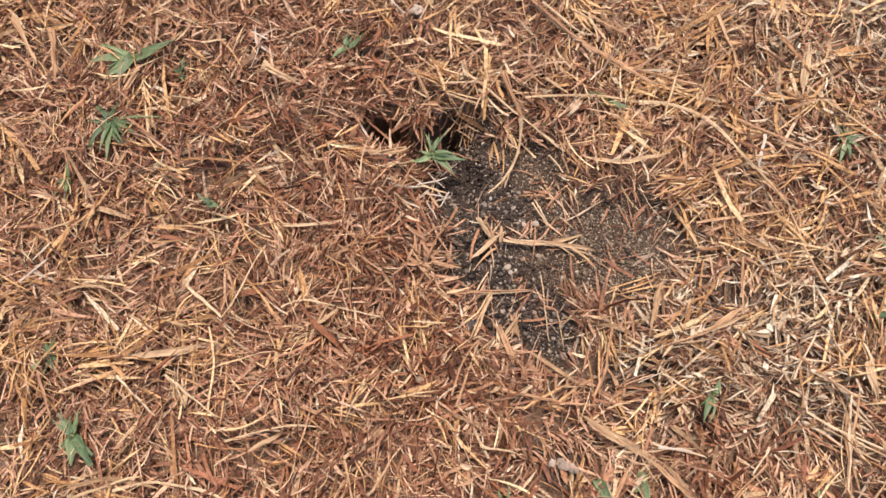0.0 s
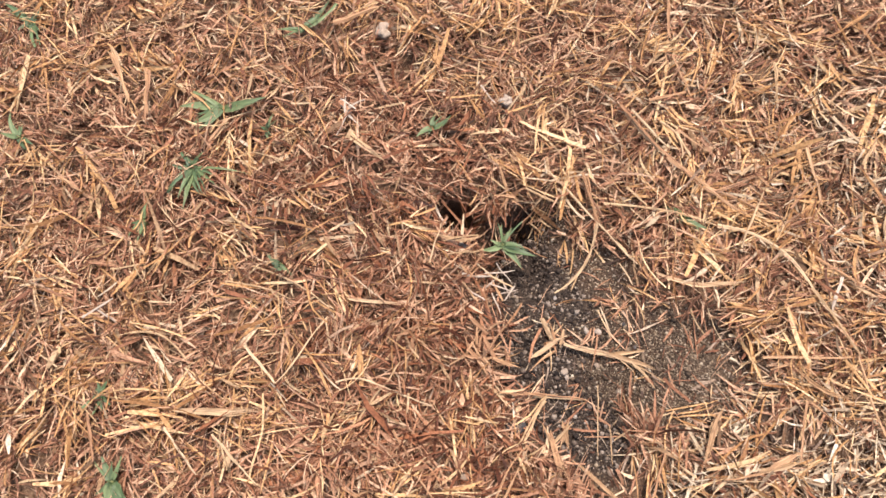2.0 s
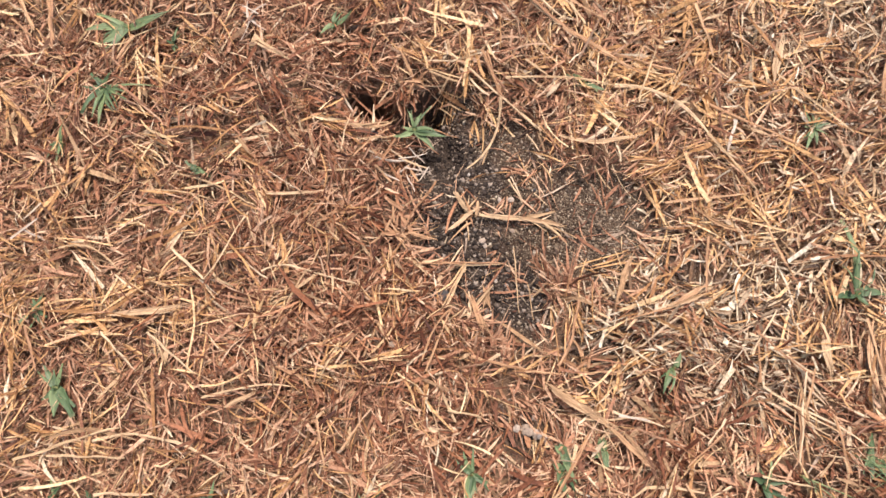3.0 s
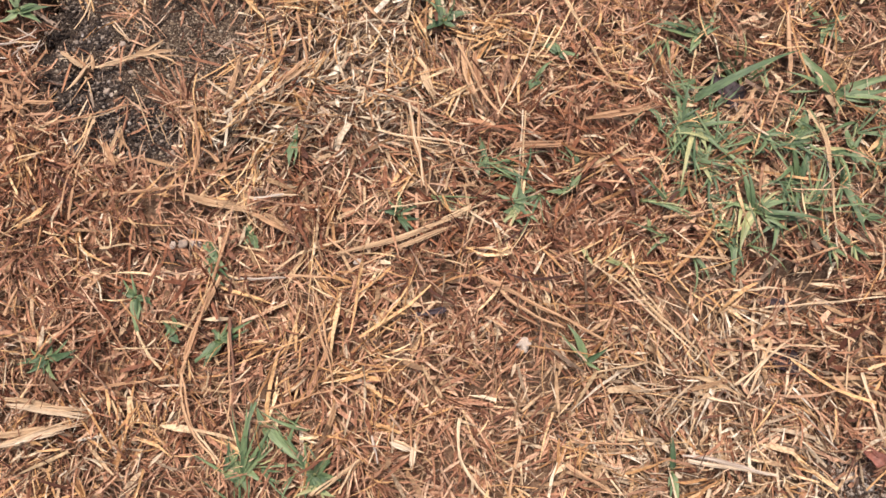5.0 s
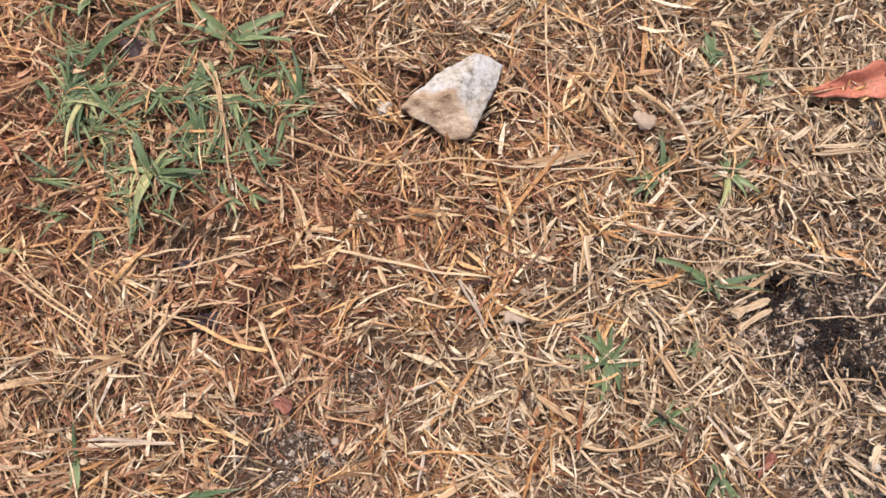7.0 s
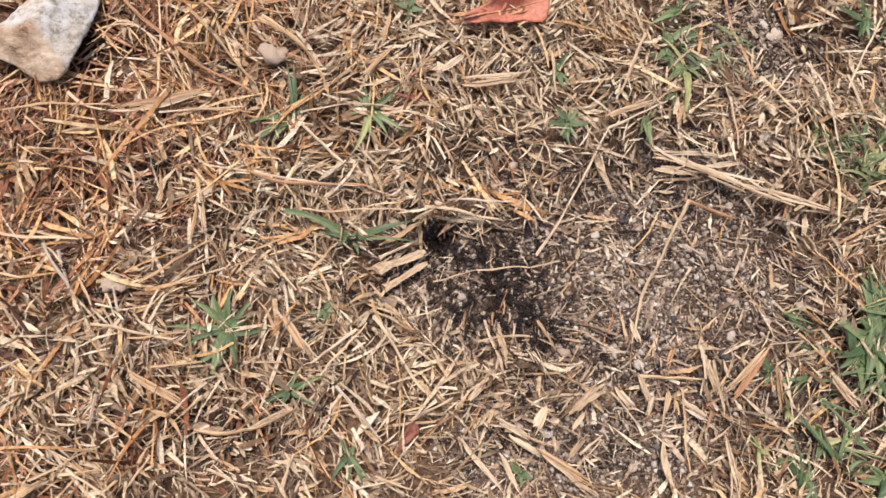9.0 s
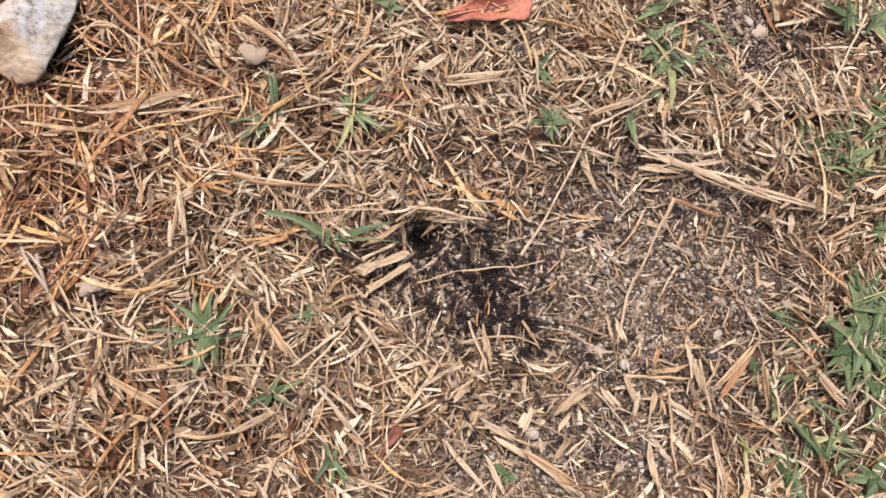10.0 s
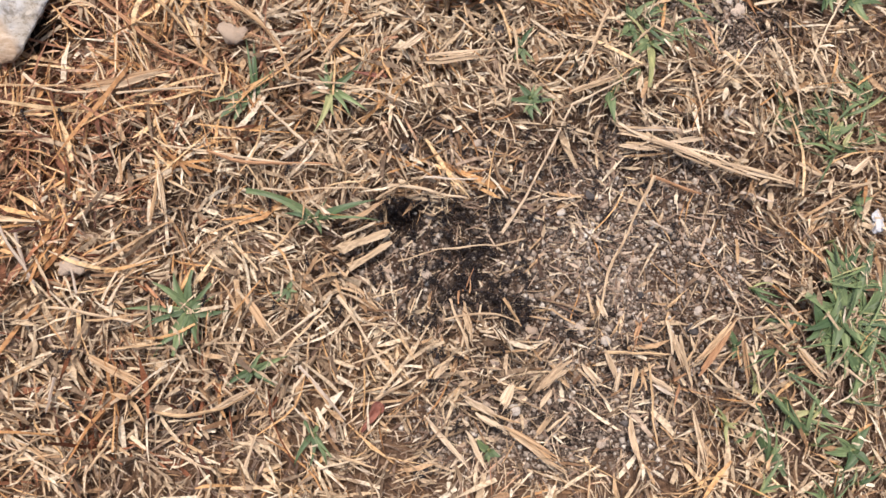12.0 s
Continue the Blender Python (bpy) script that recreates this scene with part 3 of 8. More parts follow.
litter("loose_strands", 34000, 26, lambda x, y: reach(x, y) * (1 - 0.95 * bare(x, y)) * (1 - 0.7 * rust(x, y)) * (1 - 0.65 * ripe(x, y)) * (0.2 + 0.8 * field(x, y, 0.07, 5)), 0.024, 0.0008, 1.3, M_GOLD, "long thin curled golden strands on top of the litter", 0.1, 0.75, 6, 0.4, 0.3)
litter("chaff_litter", 270000, 23, lambda x, y: reach(x, y) * (0.14 + 0.7 * ripe(x, y)) * (1 - 0.35 * bare(x, y)), 0.009, 0.0007, 0.6, M_CHAFF, "fine broken greyish brown chaff on soil", 0.12, 0.5, 3)
stubble("russet_stubble", 26000, 7, 51, lambda x, y: reach(x, y) * (1 - bare(x, y)) * np.clip(1 - 1.1 * ripe(x, y), 0, 1) * (0.35 + 0.65 * thick(x, y)), 0.0175, 0.00118, M_RUSSET, "upright russet stubble of dead mown grass")
stubble("rusty_stubble", 9000, 8, 52, lambda x, y: reach(x, y) * (1 - bare(x, y)) * rust(x, y), 0.017, 0.00115, M_RUST, "dark rusty stubble of dead grass")
stubble("straw_stubble", 18000, 6, 53, lambda x, y: reach(x, y) * np.clip(1 - 1.25 * bare(x, y), 0.01, 1) * (0.12 + 0.6 * ripe(x, y) - 0.55 * np.clip(2 * ripe(x, y) - 0.9, 0, 1)) * thick(x, y), 0.016, 0.00122, M_STRAW, "golden straw stubble leaning over the litter", (6, 45), 0.5)
stubble("cream_stubble", 18000, 6, 54, lambda x, y: reach(x, y) * np.clip(1 - 1.25 * bare(x, y), 0.01, 1) * (0.5 * np.clip(2 * ripe(x, y) - 0.9, 0, 1) * thick(x, y) + 0.35 * bleached(x, y)), 0.015, 0.00125, M_CREAM, "pale cream stubble leaning over chopped straw", (6, 45), 0.5)
litter("soil_chaff", 190000, 35, lambda x, y: reach(x, y) * np.clip(bare(x, y) * 1.3, 0, 1) * ripe(x, y) * (1 - 0.55 * darkening(x, y)) * (0.08 + 0.42 * field(x, y, 0.014, 6)), 0.0095, 0.00062, 1.0, M_CREAM, "thin scraps of pale straw on the bare soil", 0.16, 0.5, 3, 0.45)
PATCHES = ((0.707, 1.032, -0.567, -0.297, 59693), (0.951, 1.080, -0.405, -0.303, 6622), (0.713, 0.880, -0.582, -0.456, 8429), (0.586, 0.658, -0.444, -0.380, 1387), (0.390, 0.511, -0.378, -0.279, 5901), (0.645, 0.726, -0.356, -0.278, 1879), (0.716, 0.907, -0.584, -0.418, 7923))
BURROW = ((-0.061, 0.169, 0.018, 0.226, 60000), (0.033, 0.088, -0.053, -0.016, 1013), (0.048, 0.179, 0.024, 0.157, 6123))
grains("soil_grit", PATCHES, 24, lambda x, y: np.clip(1.1 * bare(x, y), 0, 1) * (1 - 0.6 * darkening(x, y)) * np.clip(0.3 + 0.95 * field(x, y, 0.016, 5), 0, 1), 0.00078, M_GRAIN, "coarse sandy grit on bare soil")
grains("soil_gravel", PATCHES, 34, lambda x, y: 0.034 * np.clip(1.15 * bare(x, y), 0, 1) * np.clip(0.4 + 0.9 * field(x, y, 0.02, 3), 0, 1), 0.00145, M_GRAIN, "small rounded gravel on bare soil", 0.3)
grains("soil_sand", BURROW, 27, lambda x, y: np.clip(1.1 * bare(x, y), 0, 1) * (1 - 0.9 * darkening(x, y)), 0.00048, M_SAND, "fine brown sand beside the burrow")
grains("soil_crumbs", PATCHES + BURROW, 25, lambda x, y: 0.36 * darkening(x, y) * np.clip(bare(x, y) * 1.4, 0, 1), 0.0009, M_CRUMB, "dark crumbs of soil round the burrow")


def beyond(x, y):
    """The lawn outside the walked part, thinning out to bare ground."""
    d = np.hypot((x - 0.36) / 1.25, y + 0.11)
    return np.clip((2.3 - d) / 1.6, 0, 1) * (1 - reach(x, y))


litter("outer_litter", 130000, 30, beyond, 0.03, 0.0032, 1.0, M_RUSSET, "dry brown lawn litter round the walked part", 0.1, 0.4, 3, 0.4, 0.8, 0.5, (-2.6, 3.3), (-2.4, 2.2))



# ---- loose pieces ----
def rest(x, y):
    """Where a loose straw comes to lie: on the litter, bridging the hollows."""
    return height(x, y) + 0.75 * hollow(x, y) + cover(x, y) * 0.92


def part(name, verts, faces, mat, parent, label="", smooth=True):
    ob = link(name, verts, faces, mat, smooth)
    ob.parent = parent
    if label:
        ob["label"] = label
    return ob


def strip(points, widths, fold=0.25, thick=0.35, roll=0.0):
    """A closed, folded ribbon along the points: left edge, ridge, right edge, underside."""
    verts, faces = [], []
    n = len(points)
    for i, p in enumerate(points):
        d = (points[min(i + 1, n - 1)] - points[max(i - 1, 0)]).normalized()
        side = d.cross(Vector((0, 0, 1)))
        side = side.normalized() if side.length > 1e-6 else Vector((1, 0, 0))
        side = Matrix.Rotation(roll, 3, d) @ side
        up = side.cross(d)
        w = widths[i]
        verts += [p - side * w / 2, p + up * w * fold * 0.5, p + side * w / 2, p - up * w * thick * 0.5]
    for i in range(n - 1):
        for k in range(4):
            a, b = 4 * i + k, 4 * i + (k + 1) % 4
            faces.append((a, b, b + 4, a + 4))
    faces += [(3, 2, 1, 0), (4 * n - 4, 4 * n - 3, 4 * n - 2, 4 * n - 1)]
    return verts, faces


def joined(pieces):
    verts, faces = [], []
    for v, f in pieces:
        k = len(verts)
        verts += v
        faces += [tuple(i + k for i in q) for q in f]
    return verts, faces


KINDS = {"stalk": ("dry straw stalk lying on dead grass", "straw"), "blade": ("dead curled grass blade on the litter", "grass blade"),
         "husk": ("broad frayed dry grass sheath lying on litter", "grass sheath")}
WORDS = {"cream": "pale cream", "pale": "pale yellow", "tan": "tan", "brown": "dark brown", "grey": "bleached whitish"}
straws = random.Random(5)


def straw(x0, y0, x1, y1, width, sag=0.0, tone="pale", kind="stalk"):
    """One loose piece between two places; sag bows it sideways."""
    a, b = Vector((x0, y0, 0)), Vector((x1, y1, 0))
    d = b - a
    across = Vector((-d.y, d.x, 0)).normalized()
    n = 11
    at = [i / (n - 1) for i in range(n)]
    wobble, ripple = straws.uniform(-0.02, 0.02) * d.length, straws.uniform(-0.008, 0.008) * d.length
    flat = [a + d * s + across * (4 * sag * s * (1 - s) + wobble * math.sin(6.28 * s) + ripple * math.sin(15 * s + 1)) for s in at]
    z = [float(rest(p.x, p.y)) for p in flat]
    for _ in range(14):
        z = [z[0]] + [(z[i - 1] + z[i] * 2 + z[i + 1]) / 4 for i in range(1, n - 1)] + [z[-1]]
    lift = max(0.0, max(float(rest(p.x, p.y)) - h for p, h in zip(flat, z)) * 0.5) + width * 0.25 + straws.uniform(0.0025, 0.005)
    points = [Vector((p.x, p.y, h + lift)) for p, h in zip(flat, z)]
    base, heading = points[0].copy(), math.atan2(d.y, d.x)
    level = Matrix.Rotation(-heading, 3, "Z")
    points = [level @ (p - base) for p in points]
    across = Vector((0, 1, 0))
    roll = straws.uniform(-0.35, 0.35)
    if kind == "stalk":
        widths = [0.82 * width * (0.88 + 0.14 * math.sin(9 * s + x0 * 70)) * (1.0 - 0.3 * s) * straws.uniform(0.88, 1.1) for s in at]
        widths[-1] *= straws.uniform(0.3, 0.8)
        pieces = [strip(points, widths, 0.55, 0.7, roll)]
    else:
        # a dry blade or sheath splits lengthwise into a few fibres of unequal length
        count = max(2, min(5, round(width / 0.0011)))
        pieces = []
        for k in range(count):
            shift = (k + 0.5) / count - 0.5
            first, last = straws.uniform(0.0, 0.22), straws.uniform(0.72, 1.0)
            if k == count // 2:
                first, last = 0.0, 1.0
            flare = straws.uniform(0.1, 0.75 if kind == "husk" else 0.4) * shift
            low = straws.uniform(-0.0006, 0.0008)
            line, widths = [], []
            for m in range(7):
                s = first + (last - first) * m / 6
                at_s = s * (n - 1)
                g = min(int(at_s), n - 2)
                p = points[g].lerp(points[g + 1], at_s - g)
                line.append(p + across * width * (0.8 * shift * math.sin(3.14 * (0.2 + 0.6 * s)) + flare * s * s) + Vector((0, 0, low)))
                widths.append(1.25 * width / count * min(0.45 + 3 * m / 6, 1.0, 0.12 + 2.2 * (1 - m / 6)) * straws.uniform(0.85, 1.12))
            pieces.append(strip(line, widths, -0.2, 0.3, roll + straws.uniform(-0.3, 0.3)))
    verts, faces = joined(pieces)
    name, category = {"stalk": ("hay_strand", "hay") if tone in ("tan", "brown") else ("straw", "straw"), "blade": ("dry_grass_blade", "grass blade"), "husk": ("grass_sheath", "grass sheath")}[kind]
    ob = link(name, verts, faces, M_SHEATH if kind != "stalk" and tone == "pale" else TONES[tone])
    ob.matrix_world = Matrix.Translation(base) @ Matrix.Rotation(heading, 4, "Z")
    long = "short " if d.length < 0.03 else "long " if d.length > 0.07 else ""
    return tagged(ob, long + WORDS[tone] + " " + KINDS[kind][0], category, "loose straws")


def plant(x, y, blades, tone="green", label="", rise=0.35):
    """A grass plant: leaf blades from one crown. Each blade: reach along x and y, width, how far it bows."""
    dead = tone in TONES
    z = float(rest(x, y)) - 0.0005
    root = new("dead_grass_tuft" if dead else "grass_plant")
    root.location = (x, y, z)
    root.empty_display_size = 0.01
    crown = strip([Vector((0, 0, -0.006)), Vector((0.0004, 0, -0.001)), Vector((0, 0.0006, 0.003))], [0.002, 0.0024, 0.0012], 0.8, 0.8)
    part("crown", *crown, TONES[tone] if dead else M_LIME, root)
    if not dead:
        for _ in range(len(blades) // 2 + 2):
            dx, dy, w, bow = straws.choice(blades)
            swing = Matrix.Rotation(straws.uniform(-0.6, 0.6), 2) @ Vector((dx, dy)) * straws.uniform(0.55, 1.1)
            blades = blades + [(swing.x, swing.y, w * straws.uniform(0.35, 0.65), bow * straws.uniform(-2, 2))]
    for k, (dx, dy, w, bow) in enumerate(blades):
        far, heading = math.hypot(dx, dy), math.atan2(dy, dx)
        turned = Matrix.Rotation(heading, 3, "Z")
        n = 9
        points, widths = [], []
        top = far * rise * straws.uniform(0.5, 1.2) * (0.35 if dead else 1)
        blunt = straws.uniform(0.2, 0.6) if dead or straws.random() < 0.2 else 0.03
        for i in range(n):
            s = i / (n - 1)
            p = Vector((far * 1.06 * s, bow * 4 * s * (1 - s), top * (1.75 * s - 1.35 * s * s)))
            q = turned @ p
            if i:
                p.z = max(p.z, float(rest(x + q.x, y + q.y)) - z + 0.0022)
            points.append(p)
            widths.append(1.05 * w * max(blunt, (0.6 + 2.0 * s) if s < 0.2 else max(0.0, 1 - ((s - 0.2) / 0.8) ** 1.3) + 0.03))
        verts, faces = strip(points, widths, -0.22, 0.3, straws.uniform(-0.35, 0.35))
        mat = TONES[tone] if dead else (M_LIME if tone == "lime" or (tone == "mixed" and k % 3 == 2) else M_GREEN)
        blade = part("leaf_blade", verts, faces, mat, root, smooth=False)
        blade.rotation_euler = (0, 0, heading + (straws.uniform(-0.45, 0.45) if dead else 0))
        if dead:
            blade.location = (dx * straws.uniform(-0.35, 0.3) + straws.uniform(-0.002, 0.002), dy * straws.uniform(-0.35, 0.3) + straws.uniform(-0.002, 0.002), straws.uniform(0, 0.0015))
            blade.scale = (straws.uniform(0.55, 1.15), straws.uniform(0.5, 0.8), 1)
    if not label:
        many = "sparse" if len(blades) < 4 else "spreading" if len(blades) < 8 else "dense"
        label = (f"{many} dry {WORDS[tone]} grass tuft on litter" if dead else f"{many} {'yellowing green' if tone != 'green' else 'green'} grass plant among dead straw")
    return tagged(root, label, "grass tuft" if dead else "grass", "dead tufts" if dead else "green grass plants")


def lump_mesh(name, seed, mat, rough=0.34, level=2):
    bm = bmesh.new()
    bmesh.ops.create_icosphere(bm, subdivisions=level, radius=1.0)
    for v in bm.verts:
        pit = 0.0 if level < 3 else 0.5 * abs(noise.noise(v.co * 2.6 + Vector((seed, 5, 0)))) + 0.22 * noise.noise(v.co * 7 + Vector((0, seed, 2)))
        k = 1 - pit + rough * noise.noise(v.co * 1.1 + Vector((seed * 7.7, 0, 0))) * 1.6 + 0.06 * noise.noise(v.co * 4 + Vector((0, seed, 0)))
        v.co *= k
    me = bpy.data.meshes.new(name)
    bm.to_mesh(me)
    bm.free()
    me.materials.append(mat)
    me.shade_smooth()
    return me


PEBBLES = {"light": [lump_mesh("pebble", s, M_PEBBLE) for s in range(5)], "dark": [lump_mesh("pebble", s + 9, M_DARKSTONE) for s in range(3)], "white": [lump_mesh("pebble", 15, M_QUARTZ, 0.5, 3)]}
CLODS = [lump_mesh("clod", s + 20, M_CLOD, 0.5, 3) for s in range(3)]
stones = random.Random(8)


def pebble(x, y, rx, ry=None, turn=None, tone="light", on_top=False):
    me = stones.choice(CLODS if rx > 0.0046 and tone == "light" else PEBBLES[tone])
    ob = new("pebble", me)
    ry = ry or rx * stones.uniform(0.7, 1.0)
    rz = min(rx, ry) * stones.uniform(0.45, 0.75)
    ob.scale = (rx, ry, rz)
    ob.rotation_euler = (stones.uniform(-0.2, 0.2), stones.uniform(-0.2, 0.2), stones.uniform(0, 6.28) if turn is None else radians(turn))
    ob.location = (x, y, float(rest(x, y) + rz * 0.55 if on_top else height(x, y) + cover(x, y) * 0.35 + rz * 0.35))
    size = "small" if rx < 0.003 else "rounded"
    return tagged(ob, f"{size} {({'dark': 'dark grey', 'white': 'white quartz'}).get(tone, 'pale tan')} pebble on sandy soil", "pebble", "pebbles")


def facing(around, above):
    c = math.cos(radians(above))
    return c * math.cos(radians(around)), c * math.sin(radians(around)), math.sin(radians(above))


def rock(x, y, long, wide, tall, turn):
    """The pale wedge of quartz with one rusty brown flank."""
    m, tree, b = material("white quartz with brown flank", 0.75, 0.3)
    # the brown stain keeps to one broken face
    stained = (237, 50, 0.0100)
    tc = tree.nodes.new("ShaderNodeTexCoord")
    dot = tree.nodes.new("ShaderNodeVectorMath")
    dot.operation = "DOT_PRODUCT"
    tree.links.new(tc.outputs["Object"], dot.inputs[0])
    dot.inputs[1].default_value = facing(*stained[:2])
    edge = add(tree, "ShaderNodeMath")
    edge.operation = "MULTIPLY_ADD"
    tree.links.new(noise_of(tree, 80, 4), edge.inputs[0])
    edge.inputs[1].default_value = 0.006
    tree.links.new(dot.outputs["Value"], edge.inputs[2])
    side = ramp(tree, edge.outputs[0], ((stained[2] - 0.0002, (0, 0, 0)), (stained[2] + 0.0010, (1, 1, 1))))
    white = ramp(tree, noise_of(tree, 190, 5, 0.7), ((0.34, (0.26, 0.235, 0.20)), (0.43, (0.47, 0.43, 0.38)), (0.50, (0.60, 0.57, 0.535)), (0.64, (0.67, 0.65, 0.625))))
    brown = ramp(tree, noise_of(tree, 130, 6, 0.72, (0.5, 1.5, 1)), ((0.34, (0.14, 0.08, 0.047)), (0.42, (0.40, 0.27, 0.172)), (0.54, (0.55, 0.40, 0.27)), (0.66, (0.70, 0.56, 0.42))))
    stain = ramp(tree, noise_of(tree, 75, 5, 0.65), ((0.46, (1.0, 1.0, 1.0)), (0.62, (0.86, 0.78, 0.66))))
    speck = ramp(tree, noise_of(tree, 620, 4, 0.7), ((0.36, (0.45, 0.42, 0.38)), (0.46, (1.0, 1.0, 1.0))))
    white = mix(tree, mix(tree, white, stain, 0.8, "MULTIPLY"), speck, 0.45, "MULTIPLY")
    tree.links.new(mix(tree, white, brown, side), b.inputs["Base Color"])
    bump(tree, b, noise_of(tree, 280, 6, 0.7), 0.8, 0.0022)
    bm = bmesh.new()
    bmesh.ops.create_cube(bm, size=0.16)
    # broken faces: compass turn and tilt of each, and how far from the middle it lies
    for around, above, off in ((237, 50, 0.0100), (138, 56, 0.0108), (334, 61, 0.0124), (132, 8, 0.0166), (122, 12, 0.0166), (72, 6, 0.0322), (339, -32, 0.0188), (332, -34, 0.0186), (278, -30, 0.0238), (237, -20, 0.0200), (0, -90, 0.016)):
        way = Vector(facing(around, above))
        cut = bmesh.ops.bisect_plane(bm, geom=bm.verts[:] + bm.edges[:] + bm.faces[:], plane_co=way * off, plane_no=way, clear_outer=True)
        rim = [e for e in cut["geom_cut"] if isinstance(e, bmesh.types.BMEdge)]
        bmesh.ops.contextual_create(bm, geom=rim)
    bmesh.ops.recalc_face_normals(bm, faces=bm.faces)
    bmesh.ops.triangulate(bm, faces=bm.faces)
    for _ in range(4):
        longest = [e for e in bm.edges if e.calc_length() > 0.0035]
        if longest:
            bmesh.ops.subdivide_edges(bm, edges=longest, cuts=1)
            bmesh.ops.triangulate(bm, faces=bm.faces)
    for _ in range(1):
        bmesh.ops.smooth_vert(bm, verts=bm.verts, factor=0.5, use_axis_x=True, use_axis_y=True, use_axis_z=True)
    for v in bm.verts:
        k = noise.noise(v.co * 90) * 0.0016 + noise.noise(v.co * 260) * 0.0008 - abs(noise.noise(v.co * 60 + Vector((3, 1, 7)))) * 0.0016
        v.co = Vector((v.co.x * long, v.co.y * wide, v.co.z * tall)) + v.co.normalized() * k
    me = bpy.data.meshes.new("rock")
    bm.to_mesh(me)
    bm.free()
    me.materials.append(m)
    me.shade_smooth()
    ob = new("rock", me)
    ob.matrix_world = pose(x, y, 0.0055, 0, 0, turn)
    return tagged(ob, "jagged white quartz rock with rusty brown flank on straw", "rock")


def leaf_material(name, dark, light):
    m, tree, b = material(name, 0.55, 0.35)
    c = ramp(tree, noise_of(tree, 60, 4), ((0.3, dark), (0.65, light)))
    tree.links.new(mix(tree, c, ramp(tree, noise_of(tree, 500, 3), ((0.35, (0.7, 0.68, 0.66)), (0.6, (1.05, 1.05, 1.05)))), 0.7, "MULTIPLY"), b.inputs["Base Color"])
    bump(tree, b, noise_of(tree, 350, 4), 0.6, 0.001)
    return m


M_LEAF = leaf_material("red brown dry leaf", (0.34, 0.09, 0.052), (0.56, 0.205, 0.13))
M_SCRAP = leaf_material("dull reddish leaf scrap", (0.13, 0.042, 0.028), (0.30, 0.11, 0.07))
M_RIB = leaf_material("pale leaf rib", (0.50, 0.26, 0.16), (0.62, 0.36, 0.22))
M_DARKCHIP = leaf_material("dark brown chip", (0.028, 0.016, 0.018), (0.055, 0.032, 0.034))


def leaf(x, y, long, wide, turn, mat, label, fold=0.5, curl=0.25, rib=True, tilt=0.0, sink=0.0):
    """A fallen leaf or a flat scrap, folded along its middle and curled at the edges."""
    root = new("fallen_leaf" if rib else "leaf_scrap")
    root.matrix_world = pose(x, y, float(rest(x, y)) + 0.001 - sink, tilt, 0, turn)
    root.empty_display_size = 0.01
    verts, faces = [], []
    nu, nv = 14, 8
    for layer in (0, 1):
        for i in range(nu + 1):
            s = i / nu
            half = 0.5 * wide * (0.12 + 0.88 * s ** 0.8) * min(1.0, ((1.02 - s) * 9) ** 0.5) * (1 + 0.10 * math.sin(17 * s))
            for j in range(nv + 1):
                v = 2 * j / nv - 1
                px, py = (s - 0.5) * long, v * half
                pz = abs(v) * half * fold + curl * long * (s - 0.5) ** 2 + 0.05 * wide * math.sin(9 * s + 3 * v) + 0.03 * wide * math.sin(21 * s * v)
                verts.append((px, py * (1 - 0.15 * fold), pz - layer * 0.0005))
    w = nv + 1
    k = (nu + 1) * w
    for i in range(nu):
        for j in range(nv):
            a = i * w + j
            faces.append((a, a + w, a + w + 1, a + 1))
            faces.append((k + a, k + a + 1, k + a + w + 1, k + a + w))
    for i in range(nu):
        for j in (0, nv):
            a = i * w + j
            faces.append((a, a + k, a + w + k, a + w) if j == 0 else (a, a + w, a + w + k, a + k))
    blade = part("blade", verts, faces, mat, root)
    if rib:
        points = [Vector(((s / 8 - 0.5) * long * 1.0, 0, curl * long * (s / 8 - 0.5) ** 2 + 0.0007 + 0.05 * wide * math.sin(9 * s / 8))) for s in range(9)]
        part("midrib", *strip(points, [0.0013 * (1 - 0.09 * s) for s in range(9)], 0.8, 0.8), M_RIB, blade, "paler leaf rib")
    return tagged(root, label, "leaf")


# ---- the wedge of quartz, the leaves and the dark chips ----
rock(0.6327, -0.1649, 1.08, 1.07, 1.0, -27)
leaf(0.8741, -0.2705, 0.0510, 0.0285, -14, M_LEAF, "folded red brown dry leaf lying on straw", fold=0.55, curl=0.2, tilt=14, sink=-0.003)
leaf(0.4543, -0.2905, 0.0194, 0.0105, -54, M_SCRAP, "small torn reddish brown leaf scrap on litter", rib=False, fold=0.2)
leaf(0.7044, -0.4567, 0.0183, 0.0077, 25, M_SCRAP, "narrow torn reddish leaf scrap among straw", rib=False, fold=0.3)
leaf(0.7976, -0.2907, 0.0197, 0.0039, -38, M_SCRAP, "thin curled reddish leaf scrap on straw", rib=False, fold=0.3)
leaf(0.9746, -0.5272, 0.0135, 0.0091, -67, M_RIB, "crumpled orange tan leaf scrap beside green grass", rib=False, fold=0.3)
leaf(0.4279, -0.2234, 0.0237, 0.0186, -30, M_DARKCHIP, "smooth flat dark brown chip lying in straw", rib=False, fold=0.12, curl=0.05, sink=-0.006)
leaf(0.4606, -0.0337, 0.0352, 0.0229, -63, M_DARKCHIP, "flat dark brown chip under green blades", rib=False, fold=0.15, curl=0.05, sink=-0.006)
leaf(0.4347, -0.1868, 0.0144, 0.0107, -31, M_DARKCHIP, "small flat dark brown chip in straw", rib=False, fold=0.12, curl=0.05, sink=0.002)
leaf(0.2132, -0.1295, 0.0249, 0.0053, -6, M_DARKCHIP, "narrow dark brown bark scrap on litter", rib=False, fold=0.3)

